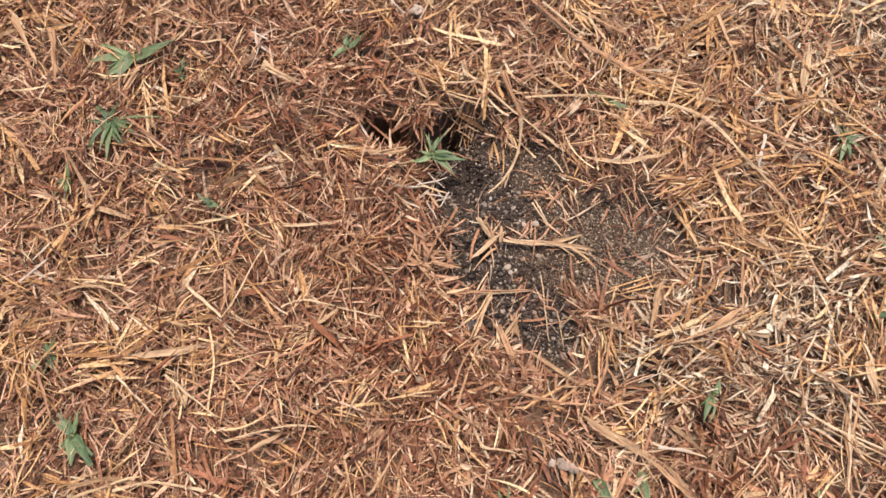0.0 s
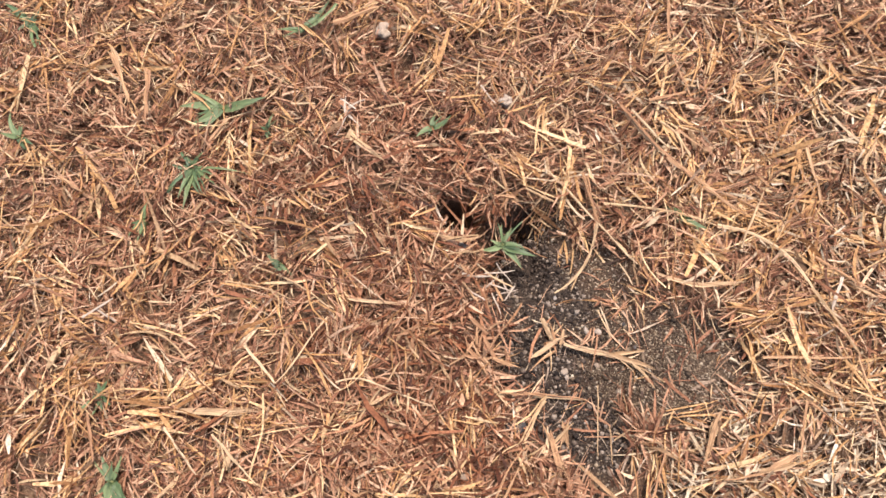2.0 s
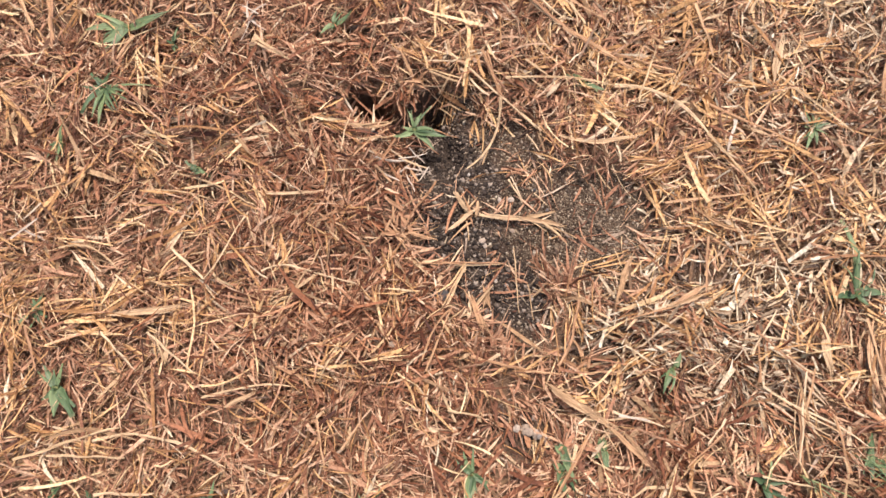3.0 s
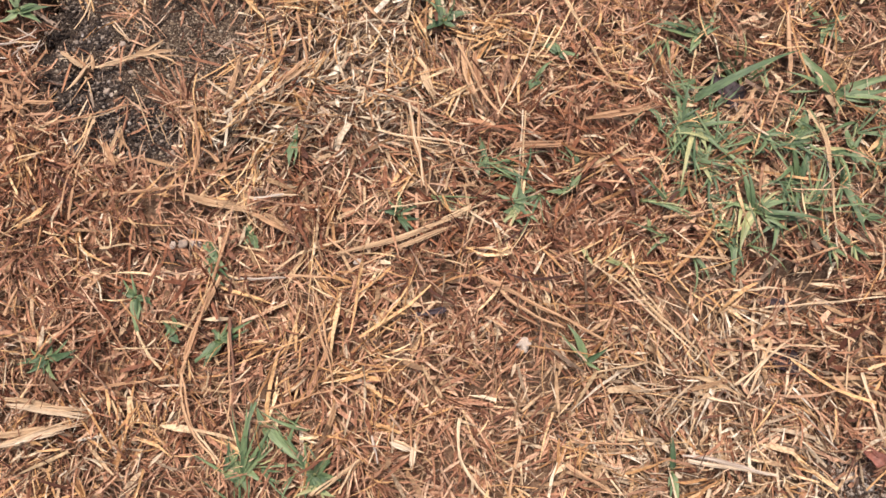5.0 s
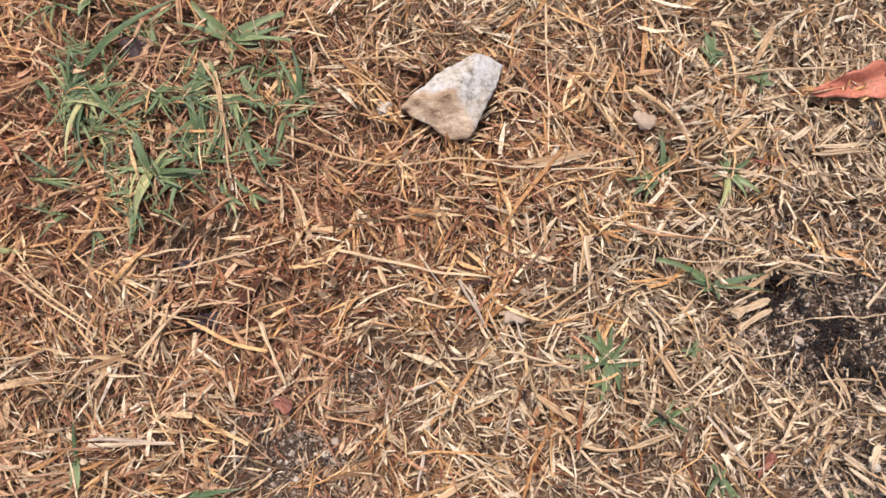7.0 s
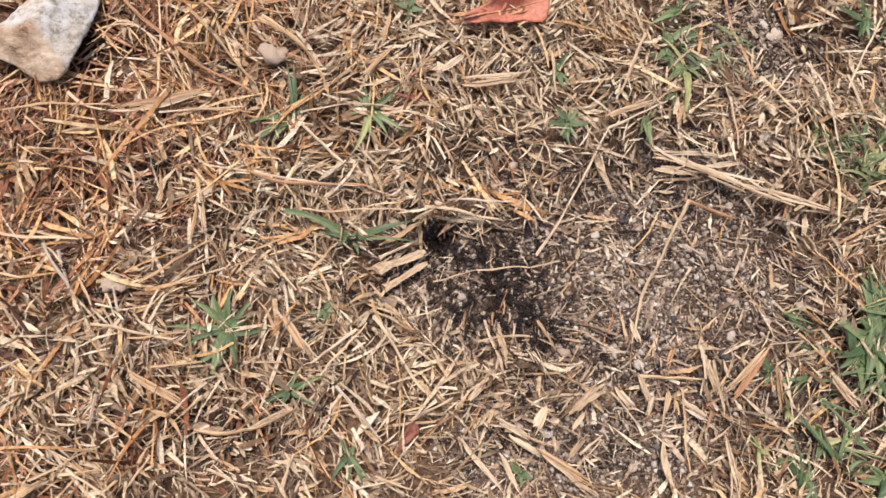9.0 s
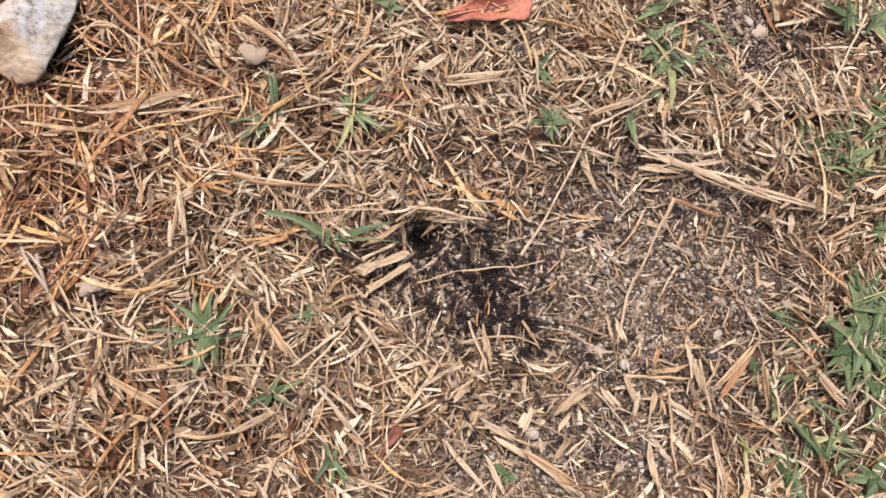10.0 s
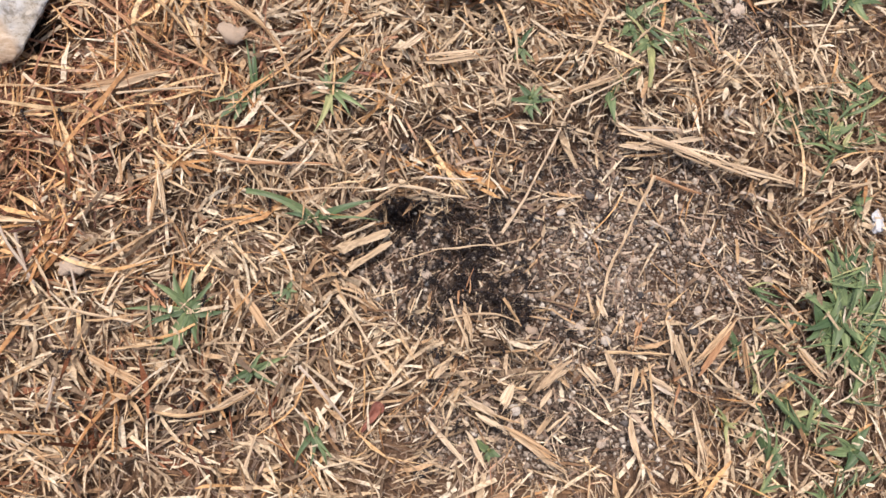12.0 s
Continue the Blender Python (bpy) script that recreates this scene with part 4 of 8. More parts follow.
# ---- green grass ----
plant(-0.2658, 0.2634, [(0.0318, 0.0124, 0.0076, -0.0030), (-0.0325, -0.0035, 0.0086, -0.0012), (-0.0194, -0.0163, 0.0076, 0.0025), (-0.0055, -0.0126, 0.0045, 0.0013)])
plant(-0.2779, 0.2120, [(0.0026, -0.0334, 0.0059, 0.0006), (-0.0111, -0.0230, 0.0044, -0.0007), (0.0121, -0.0203, 0.0044, -0.0021), (0.0196, -0.0048, 0.0035, 0.0006), (-0.0153, -0.0008, 0.0040, 0.0014), (0.0242, -0.0131, 0.0030, 0.0005), (-0.0102, 0.0094, 0.0035, 0.0002), (0.0077, 0.0112, 0.0035, 0.0007), (-0.0027, -0.0266, 0.0040, 0.0007), (0.0461, -0.0003, 0.0025, 0.0011)])
plant(-0.3012, 0.1629, [(-0.0009, 0.0143, 0.0039, 0.0008), (0.0005, -0.0168, 0.0039, 0.0012), (0.0039, -0.0111, 0.0034, 0.0005), (-0.0082, -0.0027, 0.0029, 0.0007)])
plant(-0.1003, 0.2711, [(-0.0100, -0.0086, 0.0049, -0.0013), (0.0126, 0.0115, 0.0059, -0.0017), (-0.0050, -0.0038, 0.0039, 0.0003)])
plant(-0.0334, 0.1907, [(0.0160, -0.0159, 0.0056, 0.0008), (0.0249, -0.0054, 0.0065, -0.0012), (-0.0156, -0.0070, 0.0047, 0.0014), (0.0122, 0.0197, 0.0019, 0.0009), (-0.0062, 0.0153, 0.0023, -0.0010), (-0.0092, 0.0027, 0.0037, 0.0006), (0.0052, 0.0139, 0.0028, 0.0005)])
plant(-0.1924, 0.1467, [(-0.0102, 0.0048, 0.0033, 0.0011), (0.0095, -0.0065, 0.0028, -0.0004), (-0.0050, -0.0048, 0.0024, 0.0003)])
plant(-0.2974, 0.0359, [(-0.0057, 0.0074, 0.0032, -0.0004), (0.0031, 0.0106, 0.0032, 0.0007), (0.0046, -0.0104, 0.0032, 0.0003), (-0.0075, -0.0106, 0.0032, -0.0002), (0.0086, -0.0057, 0.0032, -0.0004), (0.0002, -0.0136, 0.0032, 0.0012)])
plant(-0.2728, -0.0194, [(-0.0106, 0.0146, 0.0057, -0.0002), (0.0030, 0.0163, 0.0039, -0.0008), (0.0160, -0.0179, 0.0083, 0.0017), (0.0022, -0.0188, 0.0075, 0.0002), (-0.0080, -0.0085, 0.0039, 0.0010)])
plant(0.0965, 0.2263, [(0.0149, -0.0069, 0.0046, -0.0014), (-0.0151, 0.0056, 0.0046, -0.0012), (-0.0063, -0.0031, 0.0028, 0.0003)])
plant(0.2619, 0.1912, [(-0.0072, 0.0206, 0.0017, 0.0015), (0.0042, 0.0087, 0.0026, 0.0002), (-0.0065, 0.0009, 0.0022, -0.0002), (0.0080, -0.0043, 0.0026, 0.0000), (0.0003, -0.0129, 0.0031, 0.0010), (0.0110, 0.0034, 0.0022, 0.0005), (-0.0024, 0.0117, 0.0022, -0.0010), (-0.0082, -0.0184, 0.0035, -0.0003)])
plant(0.1555, 0.0137, [(-0.0075, -0.0166, 0.0049, -0.0011), (0.0045, 0.0102, 0.0041, -0.0003)])
plant(-0.2285, 0.2513, [(0.0038, 0.0135, 0.0025, 0.0009), (0.0026, -0.0067, 0.0030, -0.0002), (-0.0063, 0.0039, 0.0025, 0.0002)])
plant(0.0810, -0.0445, [(-0.0052, 0.0040, 0.0048, 0.0005), (0.0052, -0.0026, 0.0048, -0.0002), (-0.0013, -0.0061, 0.0040, 0.0003)])
plant(0.1088, -0.0425, [(-0.0024, 0.0078, 0.0032, 0.0006), (0.0028, -0.0074, 0.0040, 0.0006), (-0.0021, -0.0058, 0.0036, 0.0001)])
plant(-0.4469, 0.3180, [(-0.0249, 0.0138, 0.0064, -0.0008), (0.0082, -0.0092, 0.0075, -0.0001), (0.0045, 0.0155, 0.0043, -0.0011), (-0.0057, -0.0090, 0.0043, -0.0007), (0.0147, -0.0223, 0.0037, -0.0008)])
plant(-0.4194, 0.2157, [(-0.0125, 0.0190, 0.0040, 0.0021), (-0.0037, 0.0103, 0.0045, -0.0002), (0.0126, -0.0040, 0.0045, 0.0003), (-0.0156, 0.0017, 0.0040, 0.0005), (0.0086, -0.0085, 0.0040, -0.0008)])
plant(-0.2181, 0.3413, [(0.0162, 0.0283, 0.0062, -0.0028), (-0.0185, -0.0036, 0.0047, 0.0006), (-0.0011, -0.0055, 0.0052, -0.0002), (0.0101, 0.0122, 0.0041, -0.0012)])
plant(-0.1958, 0.1442, [(-0.0060, 0.0077, 0.0023, -0.0001), (0.0081, -0.0039, 0.0028, 0.0003)])
plant(0.2810, 0.0704, [(-0.0165, -0.0037, 0.0064, 0.0002), (0.0196, -0.0016, 0.0064, 0.0019), (-0.0068, 0.0486, 0.0056, -0.0046), (0.0036, 0.0302, 0.0043, 0.0017), (0.0088, -0.0096, 0.0043, -0.0005), (-0.0069, 0.0064, 0.0039, -0.0002)])
plant(0.0815, -0.0448, [(-0.0025, 0.0051, 0.0063, -0.0004), (0.0081, -0.0180, 0.0050, -0.0011), (0.0035, -0.0083, 0.0042, 0.0008)])
plant(0.1081, -0.0444, [(-0.0027, 0.0088, 0.0038, 0.0009), (0.0034, -0.0079, 0.0050, -0.0000), (-0.0053, -0.0030, 0.0029, 0.0002)])
plant(0.0455, -0.0894, [(-0.0092, -0.0054, 0.0037, -0.0009), (-0.0007, 0.0088, 0.0033, -0.0004), (0.0074, -0.0016, 0.0033, -0.0000)])
plant(0.2880, -0.0799, [(-0.0069, 0.0016, 0.0047, -0.0002), (0.0096, 0.0036, 0.0047, -0.0003), (0.0029, -0.0102, 0.0040, -0.0005)])
plant(0.2802, -0.0341, [(0.0006, 0.0109, 0.0028, -0.0008), (-0.0006, -0.0161, 0.0024, 0.0012)])
plant(-0.2597, -0.0894, [(-0.0067, -0.0074, 0.0040, 0.0009), (0.0051, 0.0055, 0.0035, 0.0007), (-0.0049, 0.0109, 0.0026, -0.0007), (0.0056, -0.0107, 0.0040, -0.0011)])
plant(-0.1527, -0.0875, [(0.0015, 0.0127, 0.0030, -0.0003), (-0.0018, -0.0090, 0.0034, -0.0008), (-0.0060, 0.0017, 0.0026, -0.0003)])
plant(-0.2320, -0.0907, [(-0.0039, 0.0054, 0.0035, -0.0006), (0.0046, -0.0046, 0.0035, 0.0003)])
plant(-0.0438, -0.0874, [(-0.0178, 0.0012, 0.0040, -0.0007), (-0.0084, 0.0095, 0.0040, 0.0013), (0.0209, 0.0003, 0.0053, -0.0013), (0.0044, 0.0138, 0.0040, -0.0009), (-0.0036, -0.0092, 0.0040, 0.0004), (0.0057, -0.0157, 0.0040, -0.0017), (0.0173, 0.0093, 0.0022, -0.0017), (-0.0130, -0.0057, 0.0040, 0.0011)])
plant(0.0216, -0.0624, [(-0.0061, 0.0148, 0.0040, 0.0010), (0.0096, -0.0044, 0.0045, 0.0000), (-0.0028, -0.0225, 0.0071, 0.0001), (-0.0087, 0.0050, 0.0040, -0.0009), (-0.0108, 0.0089, 0.0027, 0.0008), (0.0111, -0.0089, 0.0036, 0.0010)])
plant(0.2119, -0.0590, [(-0.0126, 0.0059, 0.0035, -0.0012), (-0.0041, 0.0104, 0.0039, -0.0007), (0.0030, -0.0141, 0.0044, 0.0005), (0.0131, -0.0064, 0.0039, -0.0013), (0.0040, 0.0147, 0.0035, -0.0008), (0.0128, 0.0024, 0.0031, 0.0004)])
plant(0.0715, -0.1072, [(0.0252, 0.0061, 0.0035, 0.0000), (0.0159, 0.0001, 0.0043, -0.0013), (-0.0111, -0.0147, 0.0078, 0.0000), (-0.0163, -0.0094, 0.0061, 0.0007), (-0.0023, 0.0077, 0.0043, -0.0004), (0.0075, 0.0089, 0.0035, -0.0005), (0.0227, 0.0021, 0.0022, -0.0017)])
plant(0.0410, -0.0937, [(-0.0037, 0.0090, 0.0044, -0.0007), (0.0040, -0.0075, 0.0061, -0.0008), (0.0030, 0.0051, 0.0026, 0.0004)])
plant(0.0790, -0.0565, [(-0.0045, 0.0075, 0.0053, -0.0003), (0.0058, -0.0159, 0.0053, -0.0012), (0.0055, 0.0066, 0.0036, -0.0001)])
plant(0.1093, -0.0428, [(-0.0009, 0.0086, 0.0036, -0.0002), (0.0008, -0.0106, 0.0045, -0.0001), (-0.0055, -0.0025, 0.0031, 0.0004)])
plant(0.0704, -0.1924, [(0.0182, 0.0357, 0.0042, 0.0013), (0.0121, 0.0359, 0.0033, -0.0017), (-0.0126, -0.0016, 0.0050, -0.0005), (-0.0069, -0.0104, 0.0058, 0.0011), (0.0096, -0.0114, 0.0046, 0.0002), (-0.0050, 0.0117, 0.0033, 0.0010), (0.0084, 0.0116, 0.0029, -0.0004)], "mixed")
plant(0.0909, -0.1701, [(0.0179, -0.0293, 0.0063, -0.0000), (-0.0017, 0.0125, 0.0038, 0.0009), (0.0005, -0.0142, 0.0029, -0.0010)])
plant(0.1142, -0.2096, [(-0.0043, 0.0070, 0.0045, 0.0008), (0.0031, -0.0116, 0.0058, -0.0006), (0.0113, 0.0056, 0.0041, -0.0000), (-0.0111, 0.0103, 0.0041, -0.0010), (0.0149, -0.0070, 0.0033, -0.0006)])
plant(0.1140, -0.2168, [(-0.0156, -0.0021, 0.0033, -0.0000), (0.0091, -0.0089, 0.0037, -0.0012)], "lime")
plant(0.3529, 0.0221, [(-0.0100, 0.0104, 0.0062, -0.0012), (0.0117, -0.0051, 0.0036, 0.0007), (0.0037, -0.0066, 0.0031, -0.0002), (0.0010, 0.0096, 0.0022, 0.0009)])
plant(0.3306, 0.0068, [(0.0147, 0.0097, 0.0035, 0.0015), (-0.0058, -0.0053, 0.0058, -0.0007), (-0.0086, 0.0018, 0.0040, 0.0005), (0.0025, -0.0079, 0.0035, -0.0007)])
plant(0.4506, 0.0045, [(0.0132, 0.0112, 0.0052, -0.0016), (-0.0110, -0.0099, 0.0061, -0.0006), (-0.0146, 0.0055, 0.0039, 0.0005), (-0.0307, 0.0188, 0.0044, 0.0019), (0.0136, 0.0011, 0.0030, -0.0004), (-0.0053, 0.0139, 0.0035, -0.0008), (-0.0140, 0.0190, 0.0035, 0.0001)])
plant(0.4250, -0.0575, [(-0.0139, 0.0086, 0.0064, -0.0009), (0.0193, 0.0043, 0.0059, -0.0017), (0.0095, -0.0114, 0.0042, -0.0013), (-0.0153, -0.0248, 0.0055, -0.0017), (-0.0221, -0.0008, 0.0042, 0.0016), (-0.0262, -0.0397, 0.0034, -0.0022), (0.0133, -0.0294, 0.0030, -0.0009), (0.0292, -0.0082, 0.0034, 0.0004), (0.0002, -0.0195, 0.0038, 0.0001), (0.0019, 0.0131, 0.0034, 0.0005)], "mixed")
plant(0.4272, -0.0401, [(0.0181, 0.0074, 0.0030, 0.0004), (0.0753, 0.0100, 0.0056, 0.0009), (-0.0006, 0.0176, 0.0026, 0.0006), (0.0105, 0.0032, 0.0026, 0.0001)])
plant(0.5220, -0.0645, [(-0.0123, 0.0321, 0.0088, 0.0005), (0.0371, 0.0004, 0.0071, 0.0008), (0.0332, -0.0070, 0.0054, -0.0028), (-0.0049, -0.0121, 0.0033, 0.0011)])
plant(0.5380, -0.0144, [(-0.0099, 0.0185, 0.0064, -0.0008), (0.0032, -0.0144, 0.0068, -0.0006), (-0.0091, -0.0105, 0.0051, -0.0012), (0.0139, 0.0018, 0.0043, 0.0011), (-0.0106, 0.0043, 0.0034, 0.0010)])
plant(0.4935, -0.0799, [(0.0059, 0.0139, 0.0058, -0.0008), (-0.0083, -0.0171, 0.0063, -0.0010), (-0.0146, -0.0110, 0.0038, 0.0009), (0.0055, -0.0122, 0.0029, 0.0008), (-0.0157, -0.0036, 0.0042, 0.0003)])
plant(0.5201, -0.1036, [(0.0007, 0.0182, 0.0053, 0.0017), (-0.0020, -0.0118, 0.0049, -0.0002), (0.0034, -0.0175, 0.0037, 0.0000), (0.0094, 0.0084, 0.0029, 0.0002)])
plant(0.4411, -0.1246, [(0.0014, 0.0299, 0.0049, 0.0009), (-0.0152, 0.0086, 0.0041, -0.0010), (-0.0182, -0.0225, 0.0066, -0.0019), (0.0219, -0.0010, 0.0053, 0.0013), (0.0292, -0.0144, 0.0041, -0.0031), (-0.0177, -0.0108, 0.0041, 0.0007), (0.0325, -0.0218, 0.0029, 0.0024), (0.0097, 0.0080, 0.0033, -0.0008), (0.0189, 0.0073, 0.0025, 0.0009)], "mixed")
plant(0.5096, -0.1484, [(-0.0032, 0.0178, 0.0032, -0.0013), (0.0101, -0.0046, 0.0036, -0.0009), (0.0081, 0.0056, 0.0028, 0.0010), (-0.0115, -0.0045, 0.0028, -0.0007)])
plant(0.2927, -0.0783, [(0.0025, 0.0276, 0.0034, -0.0027), (0.0057, 0.0107, 0.0047, -0.0007), (-0.0127, -0.0061, 0.0051, -0.0002), (0.0084, -0.0140, 0.0034, 0.0006), (0.0070, 0.0020, 0.0034, 0.0001), (-0.0092, -0.0104, 0.0030, -0.0005)], "mixed")
plant(0.3309, -0.0741, [(0.0098, 0.0079, 0.0043, -0.0004), (-0.0168, 0.0026, 0.0051, 0.0008), (-0.0066, -0.0030, 0.0034, -0.0004)])
plant(0.2805, -0.0386, [(-0.0007, 0.0139, 0.0035, -0.0001), (-0.0013, -0.0123, 0.0044, -0.0010), (-0.0052, -0.0039, 0.0026, 0.0002)])
plant(0.3027, -0.1891, [(-0.0040, 0.0255, 0.0049, -0.0022), (0.0153, 0.0046, 0.0041, -0.0003), (-0.0018, 0.0156, 0.0028, 0.0002), (0.0069, -0.0068, 0.0024, 0.0001)])
plant(0.3332, -0.2689, [(0.0071, 0.0200, 0.0035, -0.0005), (-0.0038, -0.0171, 0.0043, 0.0009), (-0.0052, -0.0063, 0.0023, -0.0003)])
plant(0.3712, -0.1170, [(0.0008, 0.0079, 0.0033, -0.0005), (0.0027, -0.0036, 0.0029, 0.0002)], "lime")
plant(0.3456, -0.1345, [(-0.0099, 0.0053, 0.0033, 0.0001), (0.0054, -0.0048, 0.0033, 0.0002)], "lime")
plant(0.3258, -0.1235, [(-0.0025, 0.0067, 0.0025, 0.0001), (0.0011, -0.0063, 0.0025, -0.0000)], "lime")
plant(0.4157, -0.1560, [(0.0057, 0.0101, 0.0037, 0.0003), (-0.0046, -0.0103, 0.0033, -0.0003)])
plant(0.4131, -0.0657, [(0.0027, -0.0259, 0.0030, 0.0002), (-0.0126, -0.0129, 0.0025, -0.0015), (0.0153, -0.0131, 0.0030, -0.0009), (-0.0165, -0.0013, 0.0025, 0.0010)], "mixed")
plant(0.4715, -0.1168, [(0.0113, 0.0089, 0.0033, 0.0009), (0.0101, -0.0092, 0.0033, -0.0009), (-0.0109, -0.0028, 0.0033, 0.0005), (0.0008, 0.0121, 0.0029, -0.0010)])
plant(0.3873, -0.3186, [(-0.0191, 0.0007, 0.0031, 0.0011), (0.0156, -0.0158, 0.0050, -0.0000), (0.0056, 0.0018, 0.0050, -0.0003), (0.0298, -0.0092, 0.0031, 0.0009), (-0.0100, 0.0045, 0.0027, 0.0009)])
plant(0.4430, -0.1267, [(0.0098, -0.0099, 0.0045, 0.0004), (0.0374, -0.0203, 0.0033, 0.0010), (0.0016, 0.0085, 0.0033, -0.0006), (0.0132, 0.0075, 0.0033, 0.0014), (0.0143, -0.0181, 0.0029, -0.0008)])
plant(0.4926, -0.1649, [(0.0077, -0.0097, 0.0033, -0.0002), (-0.0055, 0.0149, 0.0033, 0.0010), (0.0004, -0.0125, 0.0029, -0.0004)], "mixed")
plant(0.5062, -0.1207, [(-0.0042, -0.0277, 0.0046, 0.0004), (-0.0022, 0.0182, 0.0042, 0.0005), (0.0101, -0.0003, 0.0033, 0.0008), (-0.0021, -0.0411, 0.0042, -0.0016)])
plant(0.4776, -0.1163, [(0.0054, 0.0362, 0.0050, 0.0000), (0.0175, 0.0264, 0.0042, 0.0013), (-0.0095, -0.0126, 0.0033, 0.0004), (-0.0143, 0.0043, 0.0033, -0.0007), (-0.0203, 0.0092, 0.0037, 0.0005)])
plant(0.8034, -0.2160, [(0.0038, 0.0181, 0.0051, 0.0008), (0.0025, -0.0055, 0.0047, 0.0001), (-0.0037, 0.0126, 0.0034, -0.0002)])
plant(0.4213, -0.0823, [(-0.0075, 0.0162, 0.0038, -0.0012), (0.0110, 0.0122, 0.0038, -0.0004), (0.0089, -0.0125, 0.0033, -0.0008), (-0.0094, -0.0085, 0.0033, -0.0011), (-0.0194, 0.0066, 0.0038, 0.0014), (0.0009, -0.0174, 0.0029, -0.0007)], "mixed")
plant(0.6488, -0.3600, [(-0.0260, 0.0166, 0.0036, -0.0014), (-0.0088, 0.0227, 0.0049, -0.0022), (0.0025, 0.0218, 0.0056, 0.0014), (0.0112, 0.0182, 0.0046, 0.0013), (0.0159, 0.0079, 0.0039, 0.0002), (0.0175, -0.0090, 0.0043, -0.0012), (-0.0209, -0.0080, 0.0062, 0.0020), (-0.0158, -0.0158, 0.0069, -0.0004), (0.0006, -0.0130, 0.0043, -0.0009), (-0.0199, 0.0056, 0.0029, -0.0007), (-0.0099, -0.0131, 0.0033, -0.0013)], "green", "dense dark green rosette of grass among straw")
plant(0.7348, -0.2695, [(0.0144, 0.0260, 0.0042, -0.0005), (0.0104, 0.0089, 0.0046, -0.0010), (-0.0217, -0.0034, 0.0074, -0.0013), (-0.0093, 0.0072, 0.0035, 0.0006), (0.0169, 0.0077, 0.0028, 0.0007), (-0.0061, -0.0016, 0.0035, 0.0003)])
plant(0.7740, -0.2867, [(0.0064, 0.0151, 0.0029, 0.0010), (0.0217, 0.0047, 0.0036, -0.0022), (-0.0058, -0.0144, 0.0043, -0.0010), (0.0110, -0.0212, 0.0036, -0.0002), (-0.0106, 0.0019, 0.0039, 0.0001), (-0.0200, -0.0181, 0.0039, 0.0024), (0.0017, -0.0200, 0.0029, 0.0007), (-0.0021, 0.0095, 0.0025, 0.0002)], "mixed")
plant(0.7300, -0.3476, [(-0.0232, 0.0296, 0.0048, -0.0028), (0.0324, -0.0071, 0.0048, 0.0007), (-0.0104, 0.0015, 0.0035, -0.0000), (0.0108, 0.0056, 0.0021, -0.0000), (-0.0007, -0.0090, 0.0031, 0.0008), (-0.0119, 0.0103, 0.0031, -0.0005)])
plant(0.6630, -0.4040, [(0.0189, -0.0022, 0.0036, 0.0003), (0.0066, -0.0126, 0.0043, 0.0007), (-0.0146, -0.0002, 0.0036, -0.0011), (-0.0052, 0.0071, 0.0030, -0.0008), (0.0090, 0.0057, 0.0026, 0.0010), (-0.0071, -0.0060, 0.0026, -0.0008)])
plant(0.6752, -0.4482, [(-0.0151, -0.0082, 0.0030, -0.0012), (-0.0008, 0.0078, 0.0030, 0.0002), (-0.0018, -0.0168, 0.0030, 0.0011), (-0.0048, -0.0088, 0.0026, 0.0002), (0.0060, 0.0048, 0.0023, -0.0004)])
plant(0.6994, -0.3754, [(-0.0079, 0.0024, 0.0024, 0.0003), (0.0055, 0.0032, 0.0027, 0.0005), (-0.0045, -0.0052, 0.0024, 0.0005), (0.0039, -0.0036, 0.0020, -0.0002)])
plant(0.8719, -0.3468, [(-0.0022, 0.0106, 0.0038, -0.0005), (0.0122, -0.0073, 0.0038, -0.0012), (-0.0047, -0.0115, 0.0049, -0.0010), (-0.0102, 0.0039, 0.0042, 0.0008), (0.0096, 0.0027, 0.0030, -0.0001), (-0.0071, -0.0052, 0.0030, 0.0004)])
plant(0.8842, -0.3177, [(-0.0080, -0.0053, 0.0031, -0.0008), (-0.0025, -0.0106, 0.0031, -0.0008), (0.0127, 0.0070, 0.0031, 0.0014), (0.0007, 0.0064, 0.0023, 0.0004)])
plant(0.9566, -0.3517, [(-0.0085, 0.0134, 0.0036, 0.0014), (0.0244, -0.0062, 0.0032, 0.0004), (-0.0165, -0.0220, 0.0060, -0.0001), (-0.0187, -0.0023, 0.0040, -0.0012), (0.0120, -0.0055, 0.0032, -0.0010), (-0.0044, 0.0236, 0.0024, -0.0012), (0.0007, -0.0118, 0.0028, 0.0011)], "mixed")
plant(0.9720, -0.3184, [(-0.0248, -0.0005, 0.0040, 0.0002), (0.0087, -0.0011, 0.0032, -0.0004), (-0.0096, -0.0017, 0.0044, 0.0004), (0.0039, 0.0093, 0.0032, -0.0002)], "mixed")
plant(0.9174, -0.3672, [(0.0090, 0.0064, 0.0039, -0.0006), (-0.0079, -0.0155, 0.0054, -0.0010), (-0.0079, -0.0053, 0.0039, -0.0006)])
plant(1.0092, -0.4418, [(-0.0069, 0.0163, 0.0041, 0.0006), (0.0133, -0.0012, 0.0032, 0.0003), (-0.0078, 0.0014, 0.0036, 0.0003), (0.0020, -0.0095, 0.0032, -0.0006), (-0.0134, 0.0133, 0.0028, 0.0016), (0.0046, 0.0096, 0.0028, -0.0008)])
plant(1.0237, -0.4525, [(0.0206, -0.0038, 0.0049, -0.0009), (-0.0085, 0.0006, 0.0041, -0.0001), (0.0162, 0.0026, 0.0037, -0.0015), (0.0010, -0.0078, 0.0029, 0.0004)], "mixed")
